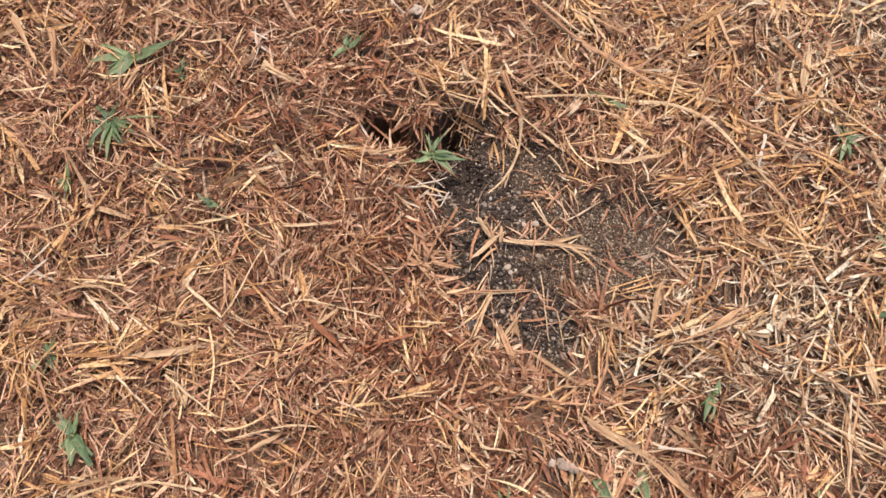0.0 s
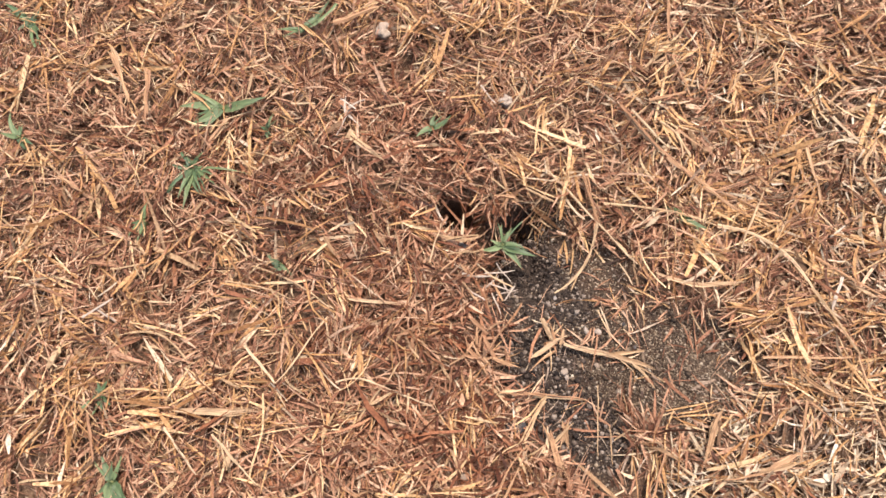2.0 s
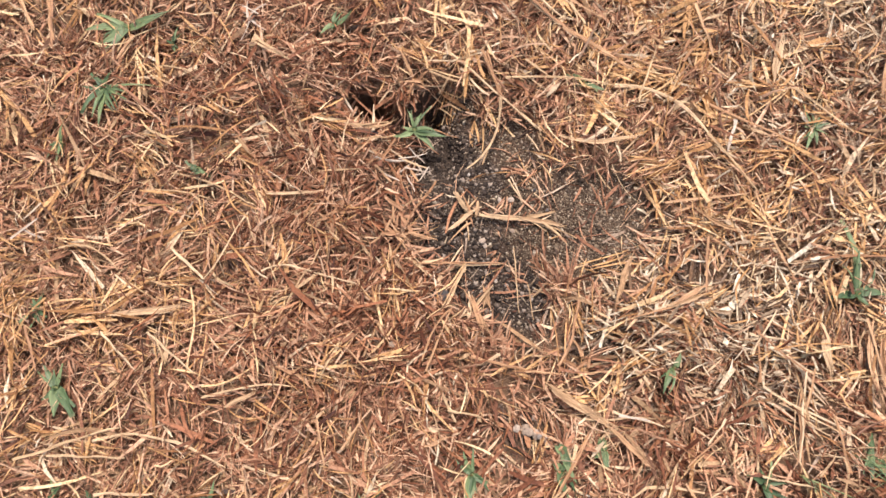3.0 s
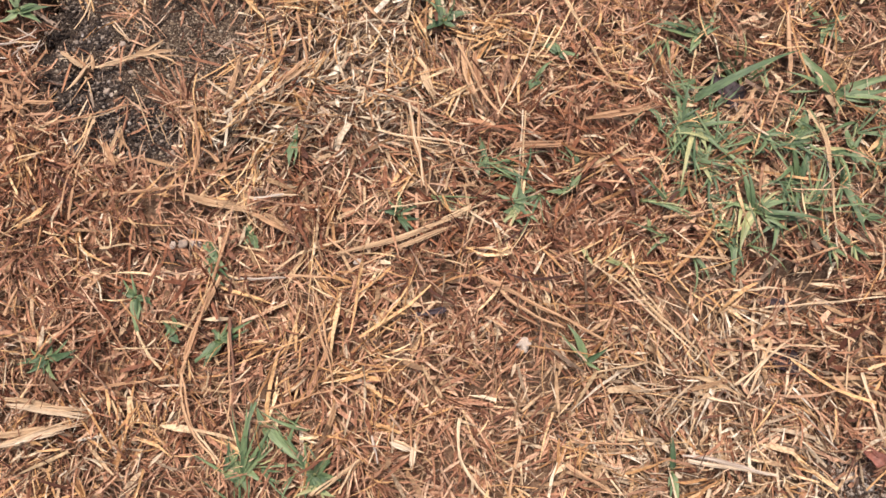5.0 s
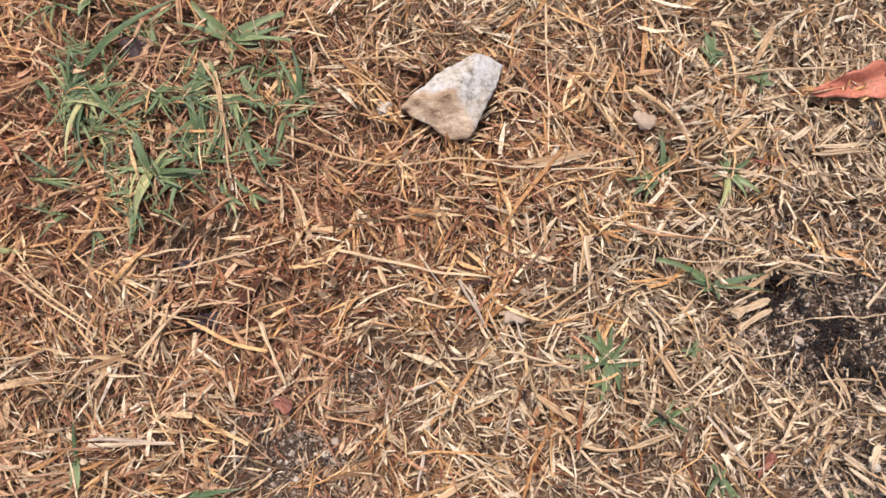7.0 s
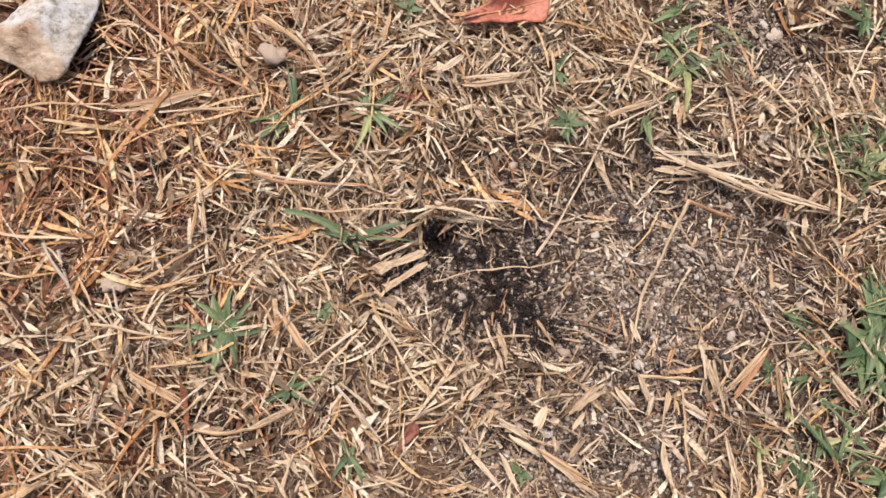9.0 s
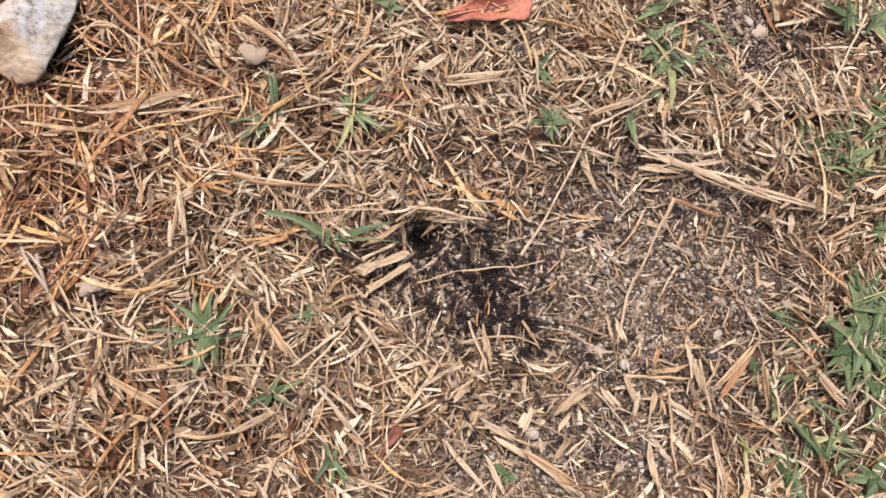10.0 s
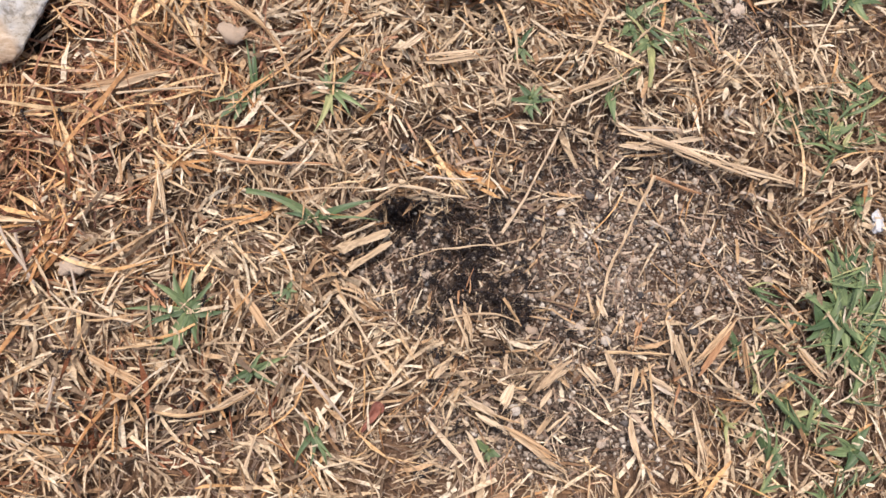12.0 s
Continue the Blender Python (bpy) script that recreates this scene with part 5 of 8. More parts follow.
plant(1.0725, -0.3787, [(-0.0121, 0.0165, 0.0059, 0.0016), (-0.0100, -0.0076, 0.0051, -0.0001), (0.0095, 0.0054, 0.0042, -0.0004), (0.0050, 0.0198, 0.0038, -0.0003), (0.0027, -0.0091, 0.0034, -0.0009)])
plant(1.0871, -0.3905, [(0.0180, 0.0054, 0.0068, -0.0005), (-0.0113, -0.0027, 0.0047, -0.0006), (0.0001, -0.0137, 0.0060, -0.0008), (0.0067, 0.0155, 0.0043, -0.0016), (0.0151, -0.0113, 0.0051, 0.0007)])
plant(0.9690, -0.5457, [(-0.0129, 0.0187, 0.0074, 0.0021), (0.0088, 0.0298, 0.0082, -0.0011), (-0.0025, 0.0142, 0.0066, -0.0005), (-0.0270, 0.0037, 0.0066, 0.0016), (-0.0201, -0.0159, 0.0074, -0.0004), (-0.0211, -0.0300, 0.0066, 0.0013), (0.0279, 0.0190, 0.0062, -0.0034), (0.0176, 0.0028, 0.0055, -0.0011), (-0.0029, -0.0214, 0.0066, -0.0013), (-0.0219, -0.0067, 0.0051, 0.0012), (0.0128, 0.0116, 0.0047, 0.0010)], "green", "thick clump of broad green grass beside soil")
plant(0.9822, -0.5570, [(0.0220, 0.0178, 0.0063, -0.0016), (0.0223, -0.0053, 0.0067, 0.0000), (0.0004, -0.0227, 0.0067, 0.0021), (-0.0184, -0.0191, 0.0059, 0.0019), (0.0022, -0.0087, 0.0055, -0.0005), (0.0096, 0.0248, 0.0047, 0.0014)])
plant(0.9864, -0.5367, [(-0.0023, 0.0146, 0.0055, 0.0004), (0.0217, 0.0146, 0.0055, -0.0015), (0.0118, -0.0105, 0.0059, -0.0005), (-0.0143, -0.0107, 0.0047, 0.0014)])
plant(0.9102, -0.5808, [(-0.0055, 0.0211, 0.0037, -0.0011), (0.0053, -0.0110, 0.0049, -0.0011), (0.0139, -0.0047, 0.0034, 0.0008), (-0.0086, -0.0063, 0.0037, -0.0002)], "mixed")
plant(0.8896, -0.5926, [(-0.0015, 0.0150, 0.0055, 0.0012), (-0.0029, -0.0109, 0.0063, 0.0002), (-0.0098, -0.0025, 0.0037, 0.0002), (0.0088, 0.0010, 0.0033, 0.0002)])
plant(0.9282, -0.6129, [(-0.0153, 0.0085, 0.0049, 0.0009), (0.0141, 0.0066, 0.0057, 0.0007), (-0.0119, -0.0049, 0.0064, 0.0006), (0.0006, -0.0117, 0.0049, 0.0009), (-0.0041, 0.0114, 0.0038, 0.0008)])
plant(0.9017, -0.5290, [(0.0011, 0.0111, 0.0030, -0.0008), (-0.0054, -0.0056, 0.0030, 0.0006), (0.0053, 0.0006, 0.0023, 0.0000)])
plant(0.7503, -0.5071, [(-0.0022, 0.0088, 0.0045, 0.0008), (0.0040, -0.0058, 0.0045, -0.0003), (-0.0036, -0.0059, 0.0031, -0.0002)])
plant(0.9022, -0.5546, [(0.0010, 0.0102, 0.0030, -0.0010), (-0.0025, -0.0093, 0.0030, 0.0009), (-0.0050, -0.0042, 0.0026, -0.0003)], "lime")
plant(1.0629, -0.4360, [(0.0000, 0.0125, 0.0038, -0.0012), (0.0022, -0.0095, 0.0042, 0.0004), (-0.0109, -0.0086, 0.0038, -0.0002)])
plant(1.0114, -0.4967, [(-0.0014, -0.0110, 0.0056, -0.0003), (-0.0078, -0.0016, 0.0040, 0.0006), (0.0115, -0.0025, 0.0040, 0.0009)])
plant(0.8061, -0.2115, [(0.0006, 0.0171, 0.0048, -0.0014), (0.0063, -0.0048, 0.0048, -0.0002), (-0.0071, -0.0055, 0.0032, 0.0008)])
plant(0.8249, -0.2434, [(-0.0081, 0.0074, 0.0052, -0.0010), (0.0063, -0.0048, 0.0040, -0.0004), (0.0075, 0.0094, 0.0032, -0.0006), (-0.0058, -0.0065, 0.0028, 0.0004)])
plant(0.5470, -0.1204, [(0.0088, 0.0346, 0.0032, -0.0021), (0.0082, -0.0089, 0.0036, -0.0002), (-0.0163, 0.0026, 0.0032, 0.0002), (-0.0001, -0.0116, 0.0029, -0.0001), (-0.0042, 0.0138, 0.0029, -0.0004)])
plant(0.9535, -0.3334, [(0.0194, 0.0027, 0.0042, 0.0012), (-0.0126, -0.0060, 0.0042, 0.0008), (-0.0067, -0.0174, 0.0042, 0.0003), (0.0027, 0.0112, 0.0034, -0.0004)])
plant(0.8365, -0.2194, [(0.0007, 0.0122, 0.0036, -0.0006), (-0.0005, -0.0081, 0.0036, -0.0008), (0.0092, 0.0016, 0.0032, -0.0004)])
plant(0.4147, -0.0536, [(0.0037, 0.0298, 0.0025, -0.0014), (0.0126, 0.0214, 0.0021, -0.0005), (-0.0047, 0.0239, 0.0021, 0.0002), (0.0123, 0.0084, 0.0025, -0.0008), (0.0141, -0.0072, 0.0029, 0.0010), (-0.0095, -0.0189, 0.0029, -0.0020), (-0.0104, -0.0039, 0.0021, 0.0007)], "mixed")
plant(0.4217, -0.1349, [(-0.0014, 0.0160, 0.0037, 0.0006), (0.0001, -0.0234, 0.0033, 0.0011), (-0.0092, -0.0241, 0.0041, 0.0016), (0.0148, -0.0046, 0.0037, 0.0014), (-0.0121, -0.0007, 0.0029, 0.0008)])
plant(0.4540, -0.1358, [(-0.0151, -0.0056, 0.0037, -0.0004), (0.0152, -0.0019, 0.0037, -0.0005), (-0.0128, -0.0190, 0.0033, 0.0002), (0.0108, 0.0085, 0.0033, 0.0004)])
plant(0.5486, -0.1149, [(0.0019, -0.0138, 0.0034, 0.0008), (0.0087, 0.0153, 0.0034, 0.0015), (-0.0175, -0.0094, 0.0029, 0.0018), (0.0106, -0.0039, 0.0025, 0.0011), (-0.0022, 0.0106, 0.0025, 0.0001)])
plant(0.4789, -0.1596, [(0.0077, -0.0117, 0.0033, -0.0005), (-0.0019, 0.0141, 0.0033, 0.0005), (-0.0010, -0.0160, 0.0029, 0.0010)], "mixed")
plant(0.4324, -0.0895, [(0.0150, 0.0168, 0.0038, 0.0021), (0.0018, 0.0142, 0.0033, -0.0013), (0.0151, -0.0025, 0.0033, -0.0008), (-0.0090, -0.0023, 0.0029, 0.0002)], "mixed")
plant(0.2890, -0.0728, [(-0.0087, 0.0081, 0.0033, 0.0003), (0.0062, -0.0151, 0.0037, 0.0016), (0.0084, 0.0128, 0.0033, -0.0004), (0.0160, -0.0093, 0.0029, 0.0005)])
plant(0.4063, -0.0946, [(-0.0131, -0.0129, 0.0029, 0.0000), (0.0032, -0.0119, 0.0025, -0.0007), (-0.0108, 0.0028, 0.0029, -0.0011)])
plant(0.9543, -0.5484, [(0.0054, 0.0193, 0.0062, 0.0019), (0.0195, 0.0151, 0.0062, -0.0023), (-0.0127, -0.0001, 0.0054, -0.0000), (-0.0117, -0.0190, 0.0066, 0.0010), (0.0097, -0.0130, 0.0058, -0.0005)])
plant(0.9842, -0.5279, [(-0.0028, 0.0169, 0.0059, 0.0000), (0.0177, 0.0092, 0.0055, 0.0006), (-0.0124, -0.0081, 0.0059, 0.0013), (0.0068, -0.0115, 0.0051, -0.0008)])
plant(0.9570, -0.5795, [(-0.0014, 0.0155, 0.0054, -0.0001), (0.0174, 0.0120, 0.0054, 0.0007), (-0.0134, -0.0067, 0.0046, 0.0014)])
plant(0.9282, -0.5844, [(-0.0033, 0.0127, 0.0034, 0.0002), (0.0033, -0.0127, 0.0038, -0.0013), (-0.0112, -0.0041, 0.0034, 0.0003)], "mixed")
plant(0.8742, -0.5630, [(-0.0005, 0.0109, 0.0022, -0.0003), (0.0039, -0.0059, 0.0022, -0.0005), (-0.0082, -0.0091, 0.0022, -0.0012)], "lime")
plant(1.0090, -0.4235, [(-0.0002, 0.0123, 0.0028, -0.0004), (0.0049, -0.0087, 0.0032, 0.0005), (-0.0094, -0.0071, 0.0028, 0.0004)])
plant(1.0274, -0.4658, [(-0.0075, 0.0081, 0.0033, 0.0005), (0.0075, -0.0081, 0.0037, 0.0001), (0.0112, 0.0060, 0.0033, 0.0012)], "mixed")

# ---- dead tufts ----
plant(-0.1670, 0.2768, [(0.0048, 0.0177, 0.0030, 0.0011), (0.0158, 0.0141, 0.0035, 0.0012), (0.0131, -0.0089, 0.0030, -0.0004), (-0.0050, -0.0242, 0.0035, 0.0018), (-0.0073, 0.0021, 0.0030, -0.0000)], "grey")
straw(-0.0590, 0.1574, -0.0386, 0.1652, 0.00264, 0.0000, "grey")
straw(-0.0412, 0.1669, -0.0213, 0.1591, 0.00265)
straw(-0.0444, 0.1506, -0.0330, 0.1678, 0.00225, 0.0000, "grey")
straw(-0.0276, 0.1463, -0.0369, 0.1617, 0.00261, 0.0000, "tan")
straw(-0.0512, 0.1722, -0.0370, 0.1661, 0.00190)
straw(-0.0580, 0.1518, -0.0454, 0.1412, 0.00226, 0.0000, "tan")
straw(-0.0360, 0.1757, -0.0235, 0.1634, 0.00190, 0.0000, "grey")
plant(0.0111, 0.1204, [(-0.0080, 0.0133, 0.0036, -0.0007), (0.0088, 0.0108, 0.0040, -0.0002), (-0.0150, -0.0156, 0.0031, -0.0020), (0.0150, -0.0024, 0.0040, 0.0004), (0.0102, -0.0122, 0.0027, 0.0014)], "tan")
plant(-0.0879, 0.1097, [(-0.0074, 0.0103, 0.0032, -0.0004), (0.0110, 0.0062, 0.0027, 0.0005), (0.0017, -0.0102, 0.0036, 0.0005), (-0.0087, -0.0042, 0.0027, -0.0000), (0.0155, -0.0040, 0.0027, 0.0007), (0.0067, 0.0125, 0.0023, 0.0004)], "tan")
plant(-0.0342, 0.2260, [(-0.0120, 0.0225, 0.0057, 0.0008), (0.0116, 0.0129, 0.0038, -0.0005), (-0.0179, 0.0038, 0.0033, -0.0017), (0.0036, -0.0124, 0.0043, 0.0000), (0.0161, -0.0033, 0.0028, 0.0002), (-0.0091, -0.0077, 0.0028, 0.0009)], "tan")
plant(-0.0384, 0.1030, [(-0.0122, 0.0089, 0.0049, -0.0007), (0.0057, 0.0131, 0.0036, -0.0004), (0.0101, -0.0113, 0.0031, -0.0004), (-0.0044, 0.0172, 0.0036, -0.0012), (-0.0178, -0.0033, 0.0040, 0.0013), (0.0138, 0.0050, 0.0027, -0.0003)], "tan")
plant(-0.1039, -0.0030, [(-0.0174, 0.0034, 0.0034, -0.0011), (0.0090, 0.0093, 0.0038, 0.0009), (0.0138, -0.0089, 0.0030, -0.0002), (-0.0089, -0.0093, 0.0034, -0.0011)], "tan")
plant(0.1440, 0.2628, [(-0.0108, -0.0069, 0.0042, -0.0006), (0.0109, 0.0069, 0.0042, -0.0010), (0.0032, 0.0165, 0.0037, -0.0009), (-0.0055, 0.0119, 0.0033, 0.0013), (0.0076, -0.0094, 0.0033, 0.0000)], "tan")
plant(0.1759, 0.1311, [(-0.0150, 0.0061, 0.0039, 0.0005), (0.0125, 0.0103, 0.0035, 0.0014), (-0.0124, -0.0102, 0.0035, -0.0003), (0.0190, -0.0020, 0.0030, 0.0011)], "tan")
plant(0.0963, 0.0128, [(-0.0150, -0.0075, 0.0049, -0.0016), (-0.0064, 0.0220, 0.0041, -0.0020), (0.0048, 0.0221, 0.0033, -0.0007), (0.0106, -0.0071, 0.0033, -0.0012), (-0.0183, 0.0034, 0.0041, -0.0008)], "tan")
plant(-0.0038, -0.0421, [(-0.0109, -0.0071, 0.0033, 0.0009), (0.0109, 0.0106, 0.0029, 0.0011), (0.0037, -0.0102, 0.0033, -0.0002)], "tan")
plant(0.5105, -0.2009, [(0.0090, 0.0329, 0.0037, -0.0031), (0.0210, 0.0308, 0.0033, -0.0023), (0.0003, 0.0244, 0.0033, -0.0009), (0.0185, 0.0113, 0.0033, 0.0005), (0.0127, -0.0219, 0.0033, 0.0002), (-0.0124, -0.0053, 0.0029, 0.0002)], "pale")
plant(0.3677, -0.2285, [(-0.0110, -0.0038, 0.0028, 0.0002), (0.0138, -0.0036, 0.0032, -0.0001), (0.0198, -0.0120, 0.0032, -0.0015), (0.0110, 0.0035, 0.0024, 0.0005), (-0.0006, 0.0079, 0.0028, 0.0006)], "pale")
plant(0.4483, -0.1094, [(-0.0005, 0.0279, 0.0029, -0.0010), (0.0135, 0.0130, 0.0025, 0.0003), (0.0094, -0.0064, 0.0025, -0.0009), (-0.0113, 0.0115, 0.0025, -0.0009)], "pale")
plant(0.7235, -0.3799, [(-0.0008, 0.0190, 0.0027, 0.0009), (0.0147, 0.0139, 0.0027, -0.0012), (0.0034, -0.0204, 0.0031, -0.0014), (-0.0225, -0.0020, 0.0031, -0.0015), (0.0050, -0.0099, 0.0027, 0.0008), (-0.0095, -0.0034, 0.0024, -0.0001)], "pale")
plant(0.6718, -0.2882, [(0.0007, 0.0094, 0.0027, 0.0006), (-0.0107, -0.0227, 0.0037, 0.0011), (0.0061, 0.0021, 0.0024, 0.0005), (0.0022, -0.0156, 0.0020, 0.0003)], "pale")
plant(0.8403, -0.4754, [(0.0074, 0.0176, 0.0022, 0.0014), (0.0094, 0.0069, 0.0029, -0.0003), (0.0108, 0.0139, 0.0022, 0.0008)], "pale")
plant(0.7840, -0.4232, [(0.0031, 0.0145, 0.0018, -0.0010), (0.0103, 0.0050, 0.0014, 0.0007), (-0.0083, -0.0078, 0.0021, -0.0004)], "tan")
plant(0.8460, -0.5145, [(-0.0111, -0.0111, 0.0033, 0.0007), (-0.0098, 0.0057, 0.0029, 0.0003), (0.0087, -0.0015, 0.0029, -0.0002), (-0.0136, -0.0061, 0.0029, 0.0011), (-0.0008, -0.0101, 0.0025, 0.0009)], "pale")
plant(0.6370, -0.4023, [(-0.0114, -0.0066, 0.0019, 0.0001), (0.0140, 0.0019, 0.0019, 0.0006), (-0.0086, 0.0084, 0.0019, -0.0000)], "pale")
plant(0.8058, -0.4910, [(-0.0145, -0.0055, 0.0028, 0.0015), (0.0143, -0.0013, 0.0032, 0.0011), (-0.0039, 0.0058, 0.0028, -0.0005), (0.0023, -0.0084, 0.0025, -0.0001), (0.0021, 0.0094, 0.0025, -0.0006)], "pale")
plant(0.8637, -0.5320, [(0.0062, -0.0143, 0.0029, -0.0002), (0.0023, 0.0094, 0.0033, 0.0005), (0.0108, 0.0044, 0.0029, 0.0004), (-0.0124, -0.0069, 0.0026, -0.0006)], "tan")
plant(0.5406, -0.3840, [(-0.0116, 0.0133, 0.0027, 0.0011), (0.0152, 0.0005, 0.0030, 0.0004), (-0.0127, -0.0019, 0.0027, 0.0004), (0.0117, -0.0134, 0.0027, -0.0004), (0.0128, 0.0083, 0.0024, 0.0008)], "pale")
plant(0.5758, -0.3988, [(-0.0166, -0.0029, 0.0028, -0.0000), (0.0144, 0.0044, 0.0028, 0.0005), (0.0083, -0.0146, 0.0028, -0.0007), (0.0013, 0.0154, 0.0025, -0.0003)], "pale")
plant(0.6032, -0.3840, [(-0.0048, 0.0127, 0.0044, 0.0005), (0.0118, 0.0047, 0.0029, -0.0008), (0.0054, -0.0114, 0.0029, 0.0011), (-0.0080, -0.0068, 0.0025, 0.0005)], "pale")
plant(0.8729, -0.5937, [(-0.0072, 0.0182, 0.0029, 0.0004), (0.0108, 0.0040, 0.0029, 0.0005), (-0.0067, 0.0075, 0.0026, -0.0007)], "pale")
plant(0.9420, -0.5302, [(0.0139, -0.0042, 0.0019, 0.0000), (-0.0048, -0.0009, 0.0015, 0.0002), (0.0117, 0.0045, 0.0015, -0.0001)], "tan")
plant(0.8659, -0.4901, [(-0.0111, -0.0081, 0.0026, -0.0012), (0.0063, 0.0037, 0.0022, -0.0000), (-0.0100, -0.0123, 0.0022, -0.0006)], "tan")
plant(0.8837, -0.4930, [(-0.0098, 0.0093, 0.0026, 0.0008), (0.0103, 0.0033, 0.0030, 0.0010), (-0.0093, -0.0020, 0.0026, -0.0005), (0.0115, 0.0082, 0.0022, 0.0012)], "pale")

# tufts, roots and straws round the burrow
plant(0.0108, 0.1230, [(-0.0105, 0.0137, 0.0042, 0.0008), (0.0087, 0.0105, 0.003, -0.0004), (-0.0152, -0.0162, 0.0044, -0.0004), (0.0164, 0.0006, 0.003, -0.0004), (-0.0015, -0.0167, 0.0025, 0.0012), (0.0041, 0.0144, 0.002, -0.0008)], "pale")
plant(0.0590, 0.1173, [(0.025, -0.0019, 0.004, -0.0008), (0.0215, -0.0107, 0.003, 0.0008), (0.0402, -0.0002, 0.0018, 0.0004), (0.0133, 0.0054, 0.0025, -0.0012)], "pale")
straw(0.0199, 0.1220, 0.0609, 0.1168, 0.0024, 0.0, "pale", "stalk")
plant(-0.0455, 0.1057, [(-0.0092, 0.0181, 0.003, 0.0008), (0.0089, 0.0169, 0.003, 0.0), (0.0172, -0.0028, 0.0032, -0.0004), (-0.0107, -0.0098, 0.003, 0.0), (0.0082, -0.0147, 0.003, 0.0008), (-0.0051, 0.0105, 0.0025, -0.0008)], "tan")
plant(-0.0838, 0.1158, [(-0.0109, 0.015, 0.003, 0.0008), (0.0061, 0.0152, 0.003, -0.0004), (-0.0124, -0.0094, 0.003, -0.0008), (0.0077, -0.019, 0.0032, 0.0004), (0.0147, -0.0024, 0.003, -0.0008)], "tan")
plant(-0.0222, 0.0805, [(0.015, 0.0055, 0.003, -0.0012), (-0.0097, 0.0073, 0.003, -0.0008), (0.0048, -0.01, 0.003, 0.0004), (0.0127, -0.0042, 0.0025, -0.0004)], "pale")
plant(0.0164, 0.0479, [(-0.0001, 0.0164, 0.004, -0.0012), (0.0099, 0.0202, 0.004, 0.0008), (0.0146, 0.0053, 0.003, -0.0012), (-0.0073, -0.0116, 0.003, 0.0008)], "pale")
plant(-0.0571, 0.1564, [(0.0132, 0.0098, 0.002, 0.0012), (-0.0119, -0.0034, 0.003, 0.0), (-0.0022, -0.0168, 0.003, -0.0008), (-0.0095, 0.0116, 0.003, 0.0004)], "tan")
straw(-0.0439, 0.1662, -0.0213, 0.1728, 0.0017, 0.0, "grey", "stalk")
straw(-0.0391, 0.1591, -0.0221, 0.1551, 0.0018, 0.0, "grey", "stalk")
straw(-0.0303, 0.1651, -0.0224, 0.1501, 0.0017, 0.0, "grey", "stalk")
straw(-0.0362, 0.1511, -0.0281, 0.1340, 0.0016, 0.0, "grey", "stalk")
straw(-0.0435, 0.1545, -0.0368, 0.1371, 0.0016, 0.0, "tan", "stalk")
straw(-0.0201, 0.1603, -0.0269, 0.1463, 0.0016, 0.0, "grey", "stalk")
straw(-0.0466, 0.1799, -0.0578, 0.1554, 0.0022, 0.0, "tan", "stalk")
straw(-0.0137, 0.1465, -0.0333, 0.1063, 0.0026, 0.0, "tan", "stalk")
straw(-0.0469, 0.1829, -0.0718, 0.1691, 0.0024, 0.0, "pale", "stalk")
straw(-0.0529, 0.1931, -0.0764, 0.1798, 0.002, 0.0, "pale", "stalk")
straw(0.0425, 0.1518, 0.0517, 0.1330, 0.0017, 0.0, "cream", "stalk")
straw(-0.0252, 0.2069, -0.0100, 0.2240, 0.0014, 0.0, "tan", "stalk")
straw(-0.0177, 0.1924, 0.0013, 0.1858, 0.0013, 0.0, "tan", "stalk")
straw(-0.0330, 0.1506, -0.0175, 0.1581, 0.0016, 0.0, "grey", "stalk")
straw(-0.0538, 0.1484, -0.0403, 0.1432, 0.0018, 0.0, "grey", "stalk")
straw(0.0600, 0.1383, 0.0701, 0.1295, 0.0012, 0.0, "pale", "stalk")

# straws and plants of the middle stretch
straw(-0.0710, -0.1105, -0.0214, -0.1334, 0.0045, 0.0, "cream", "husk")
straw(-0.0867, -0.1348, -0.0280, -0.1369, 0.005, 0.0, "cream", "husk")
straw(-0.0599, -0.1156, -0.0226, -0.1292, 0.005, 0.0, "pale", "blade")
straw(-0.0856, -0.1275, -0.0394, -0.1348, 0.005, 0.0, "pale", "blade")
straw(0.0715, -0.0014, 0.1132, -0.0280, 0.006, 0.0, "pale", "husk")
straw(0.1115, -0.0263, 0.1400, -0.0528, 0.0035, 0.0, "tan", "blade")
straw(0.0977, -0.0327, 0.0441, -0.1220, 0.003, 0.002, "tan", "stalk")
straw(0.0441, -0.1220, 0.0439, -0.1601, 0.003, 0.0, "tan", "stalk")
straw(0.0439, -0.1601, 0.0577, -0.1855, 0.003, 0.0, "pale", "stalk")
straw(0.1461, -0.2080, 0.1123, -0.2214, 0.003, 0.0, "pale", "stalk")
straw(0.0840, -0.0941, 0.0769, -0.1429, 0.0028, 0.0, "brown", "stalk")
straw(0.2470, 0.0169, 0.2354, -0.0319, 0.002, 0.0, "tan", "stalk")
straw(0.3150, -0.0131, 0.2978, -0.0594, 0.0018, 0.0, "cream", "stalk")
straw(0.3280, -0.1298, 0.3840, -0.2229, 0.0022, 0.0, "pale", "stalk")
straw(0.2535, -0.1158, 0.3209, -0.1804, 0.0035, 0.0, "tan", "stalk")
straw(0.3447, -0.2643, 0.3921, -0.2856, 0.0035, 0.0, "cream", "stalk")
straw(0.2116, 0.0414, 0.2458, 0.0128, 0.002, -0.002, "tan", "stalk")
straw(0.1418, -0.1030, 0.1409, -0.1611, 0.0022, 0.0, "tan", "stalk")
straw(0.2036, -0.0809, 0.2507, -0.0777, 0.004, 0.0, "pale", "blade")
